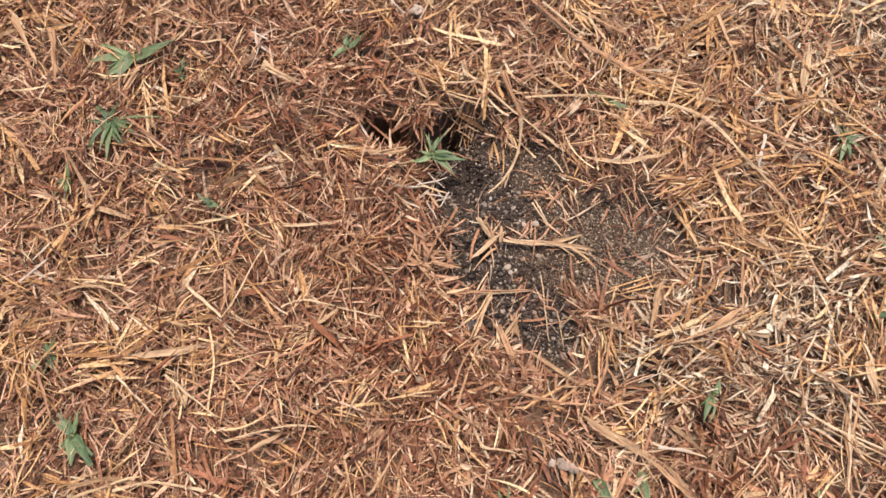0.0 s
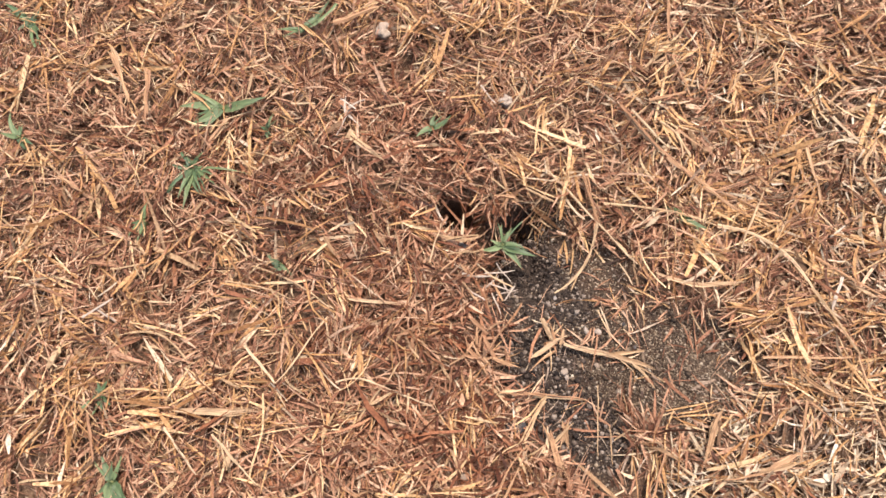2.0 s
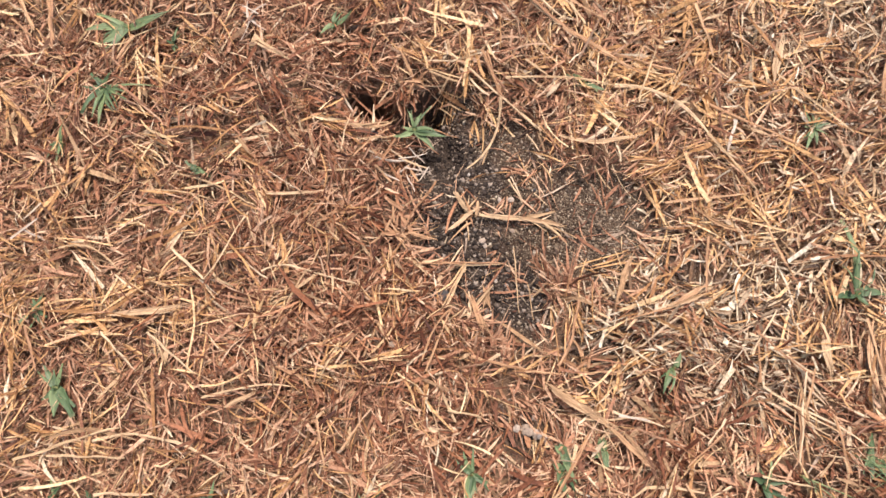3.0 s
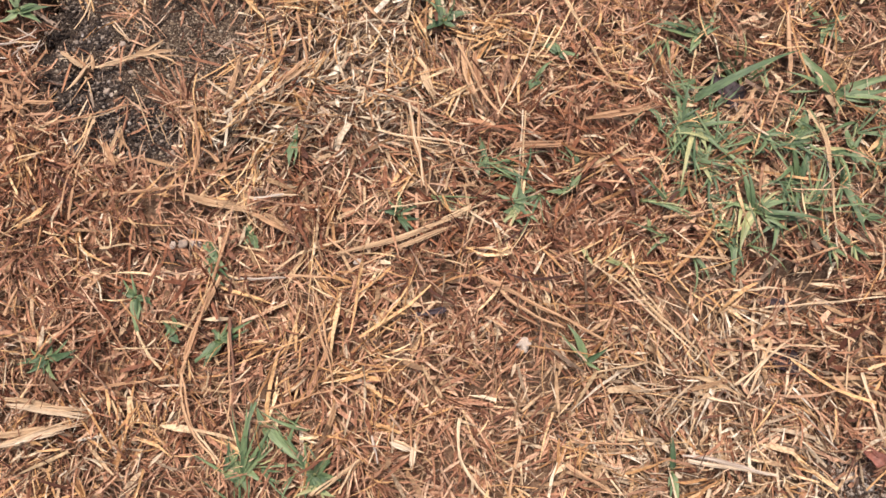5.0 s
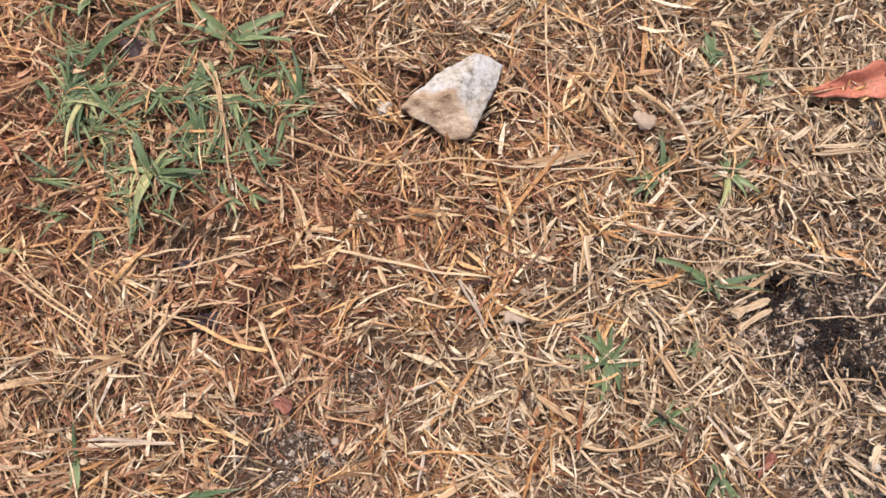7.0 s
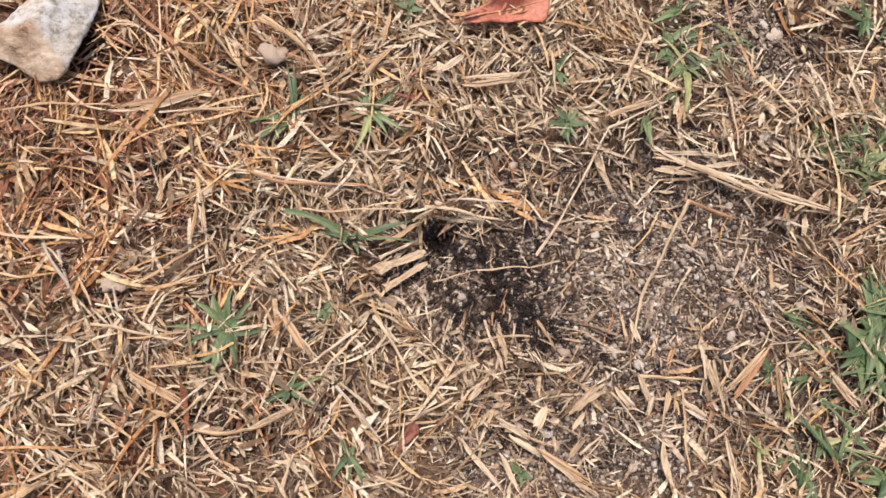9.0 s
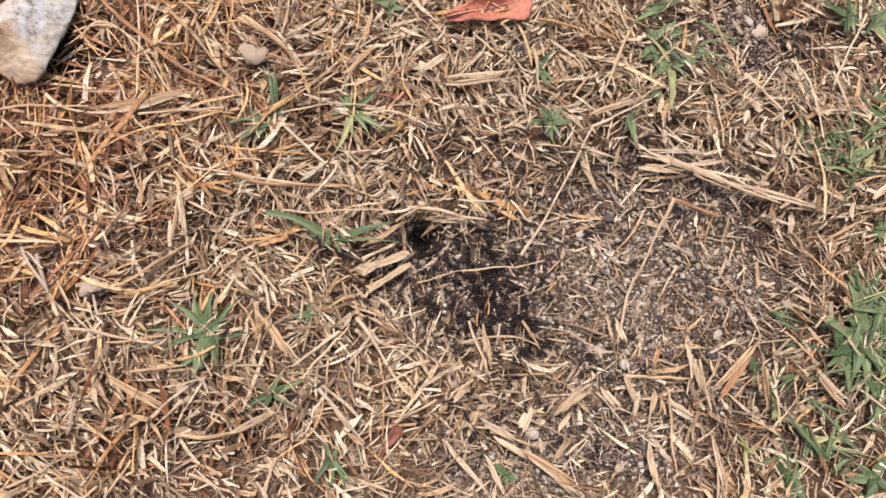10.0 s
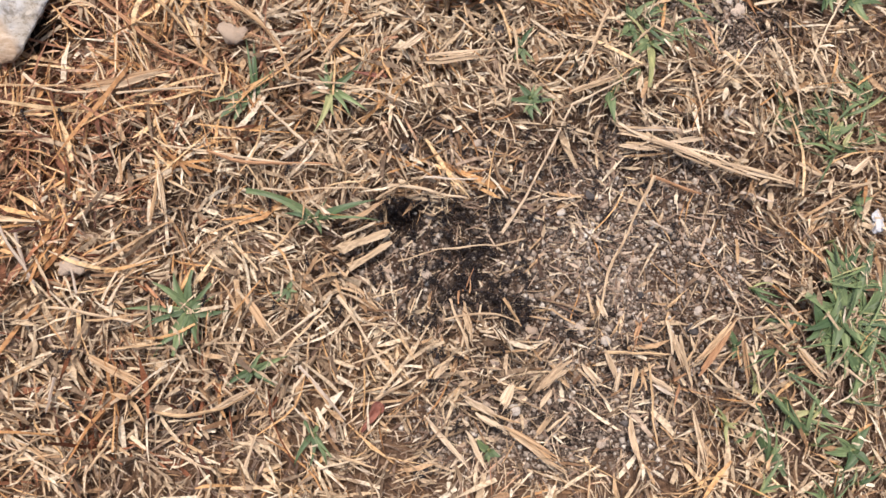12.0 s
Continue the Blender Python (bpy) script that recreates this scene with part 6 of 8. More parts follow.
straw(0.1827, -0.2065, 0.1751, -0.2244, 0.004, 0.0, "cream", "blade")
straw(0.1666, -0.2027, 0.1808, -0.2133, 0.0035, 0.0, "cream", "blade")
straw(0.5046, -0.0805, 0.4928, -0.1349, 0.0028, 0.0, "pale", "stalk")
straw(0.3514, 0.0566, 0.2968, -0.0118, 0.002, 0.003, "pale", "stalk")
plant(0.4157, -0.2084, [(-0.049, -0.0155, 0.0036, -0.0012), (-0.0252, -0.0144, 0.003, 0.0008), (0.0268, -0.0115, 0.0024, 0.0), (0.0168, 0.0077, 0.003, -0.0008), (-0.0198, -0.0105, 0.003, 0.0012)], "pale")
plant(0.3736, -0.2263, [(-0.0208, 0.0016, 0.005, -0.0012), (0.0139, -0.0144, 0.004, 0.0008), (-0.0158, -0.0059, 0.004, 0.0), (0.0122, 0.0014, 0.003, -0.0008)], "pale")
plant(0.5072, -0.2017, [(0.0133, 0.0357, 0.0036, -0.0012), (0.0187, 0.0113, 0.003, 0.0008), (-0.0049, 0.0259, 0.003, 0.0), (-0.025, -0.0029, 0.003, -0.0008), (0.0194, -0.0189, 0.003, 0.0012), (0.0139, 0.0232, 0.003, 0.0004)], "pale")
plant(0.2611, -0.0670, [(-0.0175, -0.0168, 0.003, -0.0012), (0.0007, -0.0234, 0.003, 0.0008), (0.0067, 0.0146, 0.0028, 0.0), (0.0159, -0.0143, 0.0025, -0.0008), (-0.0159, 0.0016, 0.0025, 0.0012)], "pale")
plant(0.0686, -0.1966, [(-0.0134, 0.0001, 0.005, -0.0012), (-0.0015, 0.0188, 0.0045, 0.0008), (0.0169, 0.0399, 0.0034, 0.0), (0.0176, 0.0098, 0.004, -0.0008), (0.0005, -0.0146, 0.005, 0.0012), (-0.0085, 0.0134, 0.004, 0.0004), (0.0245, 0.0227, 0.0034, -0.0004)], "green", "dense clump of short green grass in straw")
plant(0.1135, -0.2091, [(-0.0227, 0.0414, 0.0042, -0.0012), (-0.0103, 0.0286, 0.004, 0.0008), (0.0159, 0.0102, 0.005, 0.0), (-0.0087, -0.012, 0.005, -0.0008), (0.0151, -0.0078, 0.004, 0.0012), (-0.0117, 0.0069, 0.004, 0.0004)], "green", "broad-bladed green grass clump in straw")

# straws by the burrow and on the thin ground past the nest
straw(0.0003, 0.1366, 0.0125, 0.1216, 0.0034, 0.0, "pale", "blade")
straw(-0.0043, 0.1068, 0.0207, 0.1280, 0.0036, 0.0, "pale", "blade")
straw(0.0199, 0.1220, 0.0609, 0.1168, 0.0042, 0.0, "pale", "blade")
straw(0.0492, 0.1194, 0.0848, 0.1136, 0.0034, 0.0, "pale", "blade")
straw(0.0192, 0.1327, 0.0174, 0.1190, 0.003, 0.0, "pale", "blade")
straw(0.0667, 0.1166, 0.0805, 0.1058, 0.003, 0.0, "pale", "stalk")
straw(-0.0178, 0.0829, 0.0396, 0.0852, 0.0022, 0.0, "tan", "stalk")
straw(0.0166, 0.0607, 0.0261, 0.0311, 0.0042, 0.0, "tan", "blade")
straw(0.0292, 0.0695, 0.0249, 0.0489, 0.0036, 0.0, "pale", "blade")
straw(0.0111, 0.0824, -0.0014, 0.0487, 0.003, 0.0, "pale", "stalk")
straw(-0.0314, 0.1026, -0.0095, 0.0992, 0.0026, 0.0, "tan", "blade")
straw(-0.0388, 0.1175, -0.0252, 0.0994, 0.003, 0.0, "tan", "blade")
straw(-0.0500, 0.1283, -0.0329, 0.1182, 0.003, 0.0, "tan", "blade")
straw(0.1060, 0.1655, 0.0986, 0.1486, 0.002, 0.0, "brown", "stalk")
straw(0.7891, -0.4933, 0.8159, -0.4861, 0.005, 0.0, "cream", "blade")
straw(0.7942, -0.4910, 0.8162, -0.4916, 0.004, 0.0, "cream", "blade")
straw(0.7685, -0.4881, 0.7814, -0.4818, 0.005, 0.0, "cream", "blade")
straw(0.7429, -0.4557, 0.7554, -0.4526, 0.004, 0.0, "cream", "blade")
straw(0.7637, -0.4990, 0.7828, -0.5359, 0.006, 0.0, "pale", "husk")
straw(0.7516, -0.4712, 0.7653, -0.4964, 0.004, 0.0, "cream", "blade")
straw(0.7745, -0.5139, 0.7952, -0.5073, 0.003, 0.0, "cream", "blade")
straw(0.7835, -0.5142, 0.8012, -0.5126, 0.0026, 0.0, "cream", "stalk")
straw(0.8744, -0.5328, 0.9129, -0.5145, 0.005, 0.0, "tan", "husk")
straw(0.8754, -0.5045, 0.8704, -0.5269, 0.004, 0.0, "cream", "blade")
straw(0.8504, -0.5187, 0.8583, -0.5333, 0.005, 0.0, "cream", "stalk")
straw(0.8198, -0.4919, 0.8235, -0.5100, 0.004, 0.0, "cream", "blade")
straw(0.8350, -0.4919, 0.8334, -0.5123, 0.004, 0.0, "cream", "blade")
straw(0.8291, -0.5308, 0.8165, -0.5561, 0.004, 0.0, "cream", "blade")
straw(0.8613, -0.5464, 0.8443, -0.5746, 0.003, 0.0, "cream", "blade")
straw(0.9068, -0.5263, 0.8966, -0.5529, 0.003, 0.0, "pale", "blade")
straw(0.9324, -0.5485, 0.9360, -0.5725, 0.004, 0.0, "pale", "blade")
straw(0.7805, -0.4283, 0.7707, -0.4510, 0.004, 0.0, "cream", "blade")
straw(0.8490, -0.4639, 0.8462, -0.4804, 0.004, 0.0, "cream", "blade")
straw(0.7871, -0.5025, 0.8002, -0.4963, 0.003, 0.0, "cream", "blade")
straw(0.8760, -0.4976, 0.8685, -0.5150, 0.003, 0.0, "cream", "stalk")
straw(0.8367, -0.5072, 0.8273, -0.5158, 0.003, 0.0, "cream", "blade")

# ---- straws ----
straw(-0.1613, 0.2569, -0.1360, 0.2399, 0.00324)
straw(-0.2107, 0.1410, -0.1505, 0.1199, 0.00193, 0.0039)
straw(-0.2284, 0.1273, -0.1786, 0.1215, 0.00193, 0.0025)
straw(-0.3150, 0.1236, -0.2905, 0.1306, 0.00196)
straw(-0.0831, 0.1618, -0.0806, 0.1989, 0.00152)
straw(-0.2169, 0.2551, -0.2181, 0.2541, 0.00123)
straw(-0.0099, 0.2481, 0.0643, 0.1850, 0.00235, 0.0018)
straw(0.0542, 0.1877, 0.0631, 0.1702, 0.00187)
straw(-0.0224, 0.2314, 0.0176, 0.2228, 0.00233)
straw(0.0329, 0.2132, 0.0092, 0.1582, 0.00305, 0.0082)
straw(0.0255, 0.1764, 0.0209, 0.1617, 0.00187)
straw(0.0364, 0.2282, 0.1196, 0.2212, 0.00269, 0.0041)
straw(0.1836, 0.1837, 0.2185, 0.1423, 0.00291)
straw(0.1180, 0.2212, 0.1851, 0.1828, 0.00413, 0.0109)
straw(0.0461, 0.3027, 0.0761, 0.2727, 0.00278)
straw(0.0719, 0.2998, 0.0905, 0.2715, 0.00197, 0.0066)
straw(0.0513, 0.2428, 0.0681, 0.2307, 0.00308)
straw(0.1026, 0.1582, 0.1168, 0.1430, 0.00183)
straw(0.0413, 0.1497, 0.0513, 0.1304, 0.00184)
straw(0.2394, 0.2342, 0.2874, 0.1867, 0.00295)
straw(-0.2044, 0.0845, -0.1769, 0.0619, 0.00338)
straw(-0.1491, 0.1132, -0.1761, 0.0619, 0.00188)
straw(-0.1137, 0.0469, -0.0933, 0.0897, 0.00216)
straw(-0.1343, 0.0686, -0.0938, 0.0690, 0.00183, 0.0048)
straw(-0.0946, 0.0694, -0.0659, 0.0633, 0.00182)
straw(-0.2468, 0.0211, -0.2149, -0.0052, 0.00256)
straw(-0.1656, -0.0208, -0.1046, -0.0107, 0.00211, 0.0035)
straw(-0.2869, 0.0803, -0.2387, 0.0653, 0.00229, 0.0083)
straw(0.0462, 0.0962, 0.0513, 0.0487, 0.00143)
straw(0.0572, 0.0706, 0.0618, 0.0450, 0.00141)
straw(0.0118, 0.0801, -0.0043, 0.0481, 0.00214, -0.0013)
straw(0.2411, 0.0150, 0.2342, -0.0440, 0.00262)
straw(0.2180, 0.0004, 0.2597, -0.0238, 0.00196)
straw(0.0963, -0.0228, 0.1413, -0.0202, 0.00199)
straw(0.0035, -0.0210, 0.0262, -0.0248, 0.00237)
straw(0.0607, 0.0610, 0.0725, 0.0727, 0.00175)
straw(0.0565, 0.1189, 0.0699, 0.1092, 0.00181)
straw(0.0758, 0.1105, 0.0851, 0.1004, 0.00143)
straw(-0.1437, 0.2809, -0.1243, 0.2890, 0.00245)
straw(-0.2123, 0.2745, -0.1937, 0.2772, 0.00248)
straw(-0.2815, 0.1047, -0.2609, 0.1069, 0.00193)
straw(0.0881, 0.0807, 0.0999, 0.0866, 0.00176)
straw(0.0032, 0.0820, 0.0421, 0.0854, 0.00179)
straw(-0.3322, 0.2870, -0.3221, 0.2417, 0.00383, 0.0000, "tan")
straw(-0.3684, 0.3027, -0.3380, 0.2554, 0.00345, 0.0000, "tan")
straw(-0.3638, 0.2694, -0.3390, 0.2505, 0.00255, 0.0000, "tan")
straw(0.0177, 0.2478, 0.0345, 0.2127, 0.00311, 0.0000, "tan")
straw(0.0794, 0.2707, 0.1128, 0.2487, 0.00466, 0.0000, "tan")
straw(0.1120, 0.2492, 0.1652, 0.2326, 0.00305, 0.0000, "tan")
straw(0.2179, 0.1431, 0.2393, 0.0810, 0.00212, -0.0025, "tan")
straw(0.1527, 0.1307, 0.2121, 0.1398, 0.00285, 0.0000, "tan")
straw(0.1865, 0.2073, 0.2547, 0.1740, 0.00258, 0.0000, "tan")
straw(-0.2992, 0.0223, -0.2872, -0.0086, 0.00371, 0.0000, "tan")
straw(-0.0221, 0.0798, 0.0110, 0.0832, 0.00180, 0.0000, "tan")
straw(-0.0154, 0.0105, 0.0041, 0.0497, 0.00208, 0.0037, "tan")
straw(0.0177, 0.0153, 0.0563, 0.0079, 0.00310, 0.0000, "tan")
straw(0.0555, 0.0068, 0.0820, 0.0068, 0.00204, 0.0000, "tan")
straw(0.0778, 0.0118, 0.0917, 0.0575, 0.00339, -0.0031, "tan")
straw(-0.0525, 0.1867, -0.0746, 0.1574, 0.00230, 0.0000, "tan")
straw(-0.2593, 0.2545, -0.2671, 0.2326, 0.00454, 0.0000, "tan")
straw(0.1813, 0.1057, 0.1784, 0.0659, 0.00279, 0.0000, "tan")
straw(0.2116, 0.0067, 0.2127, 0.0327, 0.00263, 0.0000, "tan")
straw(-0.1607, 0.1671, -0.1376, 0.1233, 0.00155, 0.0039, "tan")
straw(-0.0893, 0.0441, -0.0761, 0.0282, 0.00215, 0.0000, "tan")
straw(-0.0695, 0.0178, -0.0522, 0.0026, 0.00211, 0.0000, "tan")
straw(0.1758, 0.2624, 0.1659, 0.2408, 0.00265, 0.0000, "tan")
straw(0.2398, 0.2734, 0.2528, 0.2970, 0.00263, 0.0000, "tan")
straw(0.0846, 0.2947, 0.1094, 0.2799, 0.00235, 0.0000, "tan")
straw(0.1215, 0.2702, 0.1352, 0.2891, 0.00231, 0.0000, "tan")
straw(-0.0659, -0.0503, -0.0555, -0.0327, 0.00237, 0.0000, "tan")
straw(0.1850, 0.1049, 0.2135, 0.0894, 0.00174, 0.0000, "tan")
straw(0.2331, 0.0973, 0.2441, 0.0665, 0.00206, 0.0000, "tan")
straw(0.1543, 0.0543, 0.1278, 0.0465, 0.00205, 0.0000, "tan")
straw(0.2097, 0.0549, 0.2439, 0.0367, 0.00169, 0.0000, "tan")
straw(0.0260, 0.2310, 0.0363, 0.2191, 0.00270, 0.0000, "brown")
straw(-0.1690, 0.1428, -0.1026, 0.1411, 0.00192, 0.0000, "brown")
straw(0.1040, 0.1857, 0.1006, 0.1497, 0.00111, 0.0000, "brown")
straw(0.0685, 0.1902, 0.1071, 0.2158, 0.00150, 0.0009, "brown")
straw(0.1928, 0.2323, 0.1966, 0.1785, 0.00260, 0.0000, "brown")
straw(-0.1225, 0.2258, -0.0637, 0.2225, 0.00198, 0.0000, "brown")
straw(-0.0895, 0.2094, -0.0804, 0.1958, 0.00312, 0.0000, "brown")
straw(0.1492, 0.0356, 0.1808, 0.0213, 0.00135, 0.0000, "brown")
straw(-0.2270, 0.1717, -0.2080, 0.1540, 0.00197, 0.0000, "brown")
straw(-0.1343, 0.1804, -0.1161, 0.1583, 0.00194, 0.0000, "brown")
straw(0.2064, 0.1984, 0.1981, 0.1699, 0.00365, 0.0000, "grey")
straw(-0.0920, 0.2163, -0.0775, 0.1971, 0.00313, 0.0000, "grey")
straw(-0.3176, 0.0941, -0.2995, 0.0859, 0.00232, 0.0000, "grey")
straw(-0.3245, 0.0858, -0.3064, 0.1025, 0.00231, 0.0000, "grey")
straw(-0.2424, 0.0326, -0.1790, 0.0431, 0.00528, -0.0013, "pale", "husk")
straw(0.0664, 0.0015, 0.1234, -0.0313, 0.00453, -0.0011, "pale", "husk")
straw(0.0763, 0.1797, 0.1414, 0.1821, 0.00391, -0.0063, "pale", "husk")
straw(0.1748, 0.1274, 0.2169, 0.1131, 0.00305, -0.0061, "pale", "husk")
straw(0.0110, 0.0644, 0.0343, 0.0259, 0.00373, -0.0001, "pale", "blade")
straw(0.0245, 0.0684, 0.0323, 0.0485, 0.00339, 0.0000, "pale", "blade")
straw(0.1308, 0.0927, 0.1192, 0.0646, 0.00470, 0.0000, "pale", "blade")
straw(0.2547, 0.0369, 0.2574, 0.0145, 0.00380, 0.0000, "pale", "blade")
straw(-0.1497, -0.0273, -0.1272, -0.0140, 0.00301, 0.0000, "pale", "blade")
straw(0.0338, 0.0439, 0.0743, 0.0176, 0.00300, 0.0000, "pale", "blade")
straw(0.2349, 0.2265, 0.2437, 0.2686, 0.00668, 0.0000, "pale", "blade")
straw(0.1784, 0.0659, 0.1498, 0.0535, 0.00393, 0.0000, "pale", "blade")
straw(0.1220, -0.0306, 0.1365, -0.0467, 0.00314, 0.0000, "pale", "blade")
straw(-0.0841, 0.1846, -0.0461, 0.1979, 0.00331, -0.0066, "pale", "blade")
straw(-0.2743, -0.0568, -0.1995, -0.0531, 0.00304, 0.0090, "pale", "blade")
straw(-0.2655, 0.2340, -0.2587, 0.2507, 0.00392, 0.0000, "pale", "blade")
straw(-0.1536, 0.1584, -0.1678, 0.1760, 0.00295, 0.0000, "pale", "blade")
straw(-0.1388, 0.1283, -0.0971, 0.1301, 0.00253, 0.0000, "pale", "blade")
straw(-0.3685, 0.2982, -0.3400, 0.2593, 0.00342, 0.0000, "tan")
straw(-0.3354, 0.2881, -0.3222, 0.2493, 0.00423, 0.0000, "tan")
straw(-0.3766, 0.1883, -0.3407, 0.1727, 0.00324, 0.0000, "tan")
straw(-0.1607, 0.2529, -0.1313, 0.2372, 0.00321)
straw(-0.1940, 0.3500, -0.1604, 0.3709, 0.00595, 0.0000, "tan")
straw(-0.1752, 0.2852, -0.1610, 0.2773, 0.00205, 0.0000, "grey")
straw(-0.0710, 0.3150, -0.0528, 0.2951, 0.00244, 0.0000, "grey")
straw(-0.0499, 0.3969, -0.0419, 0.3498, 0.00381, 0.0000, "tan")
straw(-0.0425, 0.3550, -0.0122, 0.3671, 0.00248)
straw(0.0699, 0.4131, 0.0746, 0.3712, 0.00417, 0.0000, "tan")
straw(0.0776, 0.3561, 0.0944, 0.3234, 0.00323, 0.0000, "tan")
straw(0.0626, 0.3164, 0.0899, 0.3277, 0.00357, 0.0000, "tan")
straw(0.0416, 0.3085, 0.1082, 0.2478, 0.00357, -0.0016, "tan")
straw(0.0503, 0.3073, 0.0819, 0.2784, 0.00277)
straw(0.0853, 0.2931, 0.0968, 0.2735, 0.00312)
straw(0.1081, 0.2500, 0.1371, 0.2320, 0.00340, 0.0000, "tan")
straw(0.1555, 0.3619, 0.1601, 0.3278, 0.00359)
straw(0.1338, 0.2056, 0.1488, 0.2515, 0.00220)
straw(0.1418, 0.4015, 0.1726, 0.3873, 0.00326, 0.0000, "tan")
straw(0.1690, 0.2411, 0.1851, 0.2658, 0.00297, 0.0000, "tan")
straw(0.1323, 0.2626, 0.1423, 0.2732, 0.00341)
straw(0.1811, 0.2927, 0.1930, 0.2491, 0.00382, 0.0000, "tan")
straw(0.2020, 0.3241, 0.2222, 0.3033, 0.00309)
straw(0.0016, 0.2344, 0.0242, 0.2153, 0.00307)
straw(0.0214, 0.2464, 0.0327, 0.2122, 0.00269, 0.0000, "tan")
straw(0.1979, 0.3332, 0.2107, 0.3497, 0.00233)
straw(0.2217, 0.2848, 0.2338, 0.3097, 0.00339)
straw(0.1220, 0.3273, 0.1340, 0.3589, 0.00197)
straw(0.2557, 0.0488, 0.2605, 0.0170, 0.00350)
straw(0.2136, 0.0040, 0.2770, -0.0313, 0.00207, 0.0008)
straw(0.2378, 0.0031, 0.2346, -0.0499, 0.00240, 0.0000, "tan")
straw(0.2085, -0.0531, 0.2414, -0.0583, 0.00201)
straw(0.2393, -0.0710, 0.2725, -0.0677, 0.00231)
straw(0.1144, -0.0169, 0.1486, -0.0255, 0.00209)
straw(-0.2909, -0.0686, -0.2178, -0.0435, 0.00294, 0.0010)
straw(-0.2373, -0.0528, -0.1443, -0.0663, 0.00293, 0.0105)
straw(-0.2676, -0.0641, -0.2114, -0.0629, 0.00220)
straw(-0.1335, -0.0654, -0.1248, -0.0949, 0.00214, 0.0000, "tan")
straw(-0.2286, -0.0870, -0.1891, -0.0845, 0.00288)
straw(0.0521, -0.0952, 0.0798, -0.0693, 0.00271)
straw(0.0976, -0.0690, 0.1165, -0.0751, 0.00238, 0.0000, "tan")
straw(0.2698, -0.0241, 0.2999, -0.0061, 0.00168, 0.0000, "brown")
straw(0.2565, 0.0923, 0.3224, 0.1006, 0.00286, 0.0000, "tan")
straw(0.3017, 0.0104, 0.3005, -0.0120, 0.00204)
straw(-0.2108, 0.0222, -0.1730, -0.0053, 0.00227)
straw(0.2565, -0.0124, 0.2633, -0.0487, 0.00203, 0.0000, "tan")
straw(0.1849, -0.0280, 0.1612, -0.0502, 0.00205, 0.0000, "tan")
straw(0.2079, 0.0250, 0.2259, 0.0566, 0.00209)
straw(0.1303, -0.0791, 0.1587, -0.0891, 0.00269, 0.0000, "tan")
straw(-0.0126, 0.0039, 0.0024, 0.0476, 0.00216, 0.0000, "tan")
straw(-0.0854, -0.0313, -0.0759, -0.0609, 0.00252, 0.0000, "tan")
straw(0.1659, -0.0889, 0.2025, -0.0814, 0.00232, 0.0000, "tan")
straw(0.2903, 0.0529, 0.2889, -0.0054, 0.00433, -0.0046, "tan", "blade")
straw(0.3259, 0.2665, 0.3096, 0.2094, 0.00549, 0.0000, "tan", "blade")
straw(0.1598, -0.0723, 0.2644, -0.0699, 0.00385, -0.0038, "pale", "husk")
straw(0.1181, -0.0190, 0.1388, -0.0218, 0.00258, 0.0000, "grey")
straw(0.2436, 0.0039, 0.2323, -0.0451, 0.00220, 0.0000, "tan")
straw(0.2244, -0.0055, 0.2541, -0.0258, 0.00183)
straw(0.2072, 0.0392, 0.2321, 0.0350, 0.00225)
straw(0.1246, 0.0275, 0.1433, 0.0147, 0.00188)
straw(0.3165, -0.0144, 0.2972, -0.0664, 0.00180)
straw(0.3151, -0.0191, 0.3105, -0.0099, 0.00108)
straw(0.3151, -0.0191, 0.3243, -0.0133, 0.00108)
straw(0.3690, 0.0591, 0.3779, 0.0097, 0.00333)
straw(0.3782, 0.0105, 0.3809, -0.0134, 0.00253)
straw(0.4562, -0.0470, 0.5006, -0.0699, 0.00209, 0.0000, "tan")
straw(0.5001, -0.0693, 0.4860, -0.1501, 0.00275, 0.0046)
straw(0.4888, -0.0464, 0.4675, -0.0706, 0.00209, 0.0000, "tan")
straw(0.3803, -0.1136, 0.4156, -0.1162, 0.00274, 0.0000, "tan")
straw(0.3887, -0.0667, 0.3934, -0.0898, 0.00279, 0.0000, "tan")
straw(0.0853, -0.0665, 0.0448, -0.1229, 0.00363, -0.0039, "tan")
straw(0.0450, -0.1222, 0.0557, -0.1825, 0.00320, -0.0089, "tan")
straw(0.0803, -0.1051, 0.0673, -0.1635, 0.00214, 0.0023, "tan")
straw(0.1015, -0.0733, 0.1266, -0.0795, 0.00253, 0.0000, "grey")
straw(0.1441, -0.0959, 0.1443, -0.1437, 0.00249, 0.0000, "tan")
straw(0.1358, -0.1211, 0.1299, -0.1624, 0.00176, 0.0000, "tan")
straw(0.1086, -0.2203, 0.1475, -0.2073, 0.00202)
straw(0.1272, -0.2240, 0.1436, -0.2077, 0.00201)
straw(0.1700, -0.2026, 0.1870, -0.2151, 0.00236)
straw(0.1839, -0.1881, 0.1767, -0.2234, 0.00237, 0.0000, "tan")
straw(0.0970, -0.1606, 0.1403, -0.1608, 0.00208, 0.0000, "tan")
straw(-0.0151, -0.1166, 0.0360, -0.1216, 0.00287, 0.0000, "tan")
straw(0.0172, -0.1524, 0.0260, -0.1705, 0.00176, 0.0000, "tan")
straw(0.3453, -0.1470, 0.3833, -0.2248, 0.00237, 0.0005)
straw(0.3887, -0.2286, 0.4339, -0.2104, 0.00259, 0.0007)
straw(0.3923, -0.2311, 0.4270, -0.2129, 0.00226, 0.0017)
straw(0.4264, -0.2135, 0.4590, -0.2232, 0.00195)
straw(0.4230, -0.1876, 0.5000, -0.2021, 0.00197)
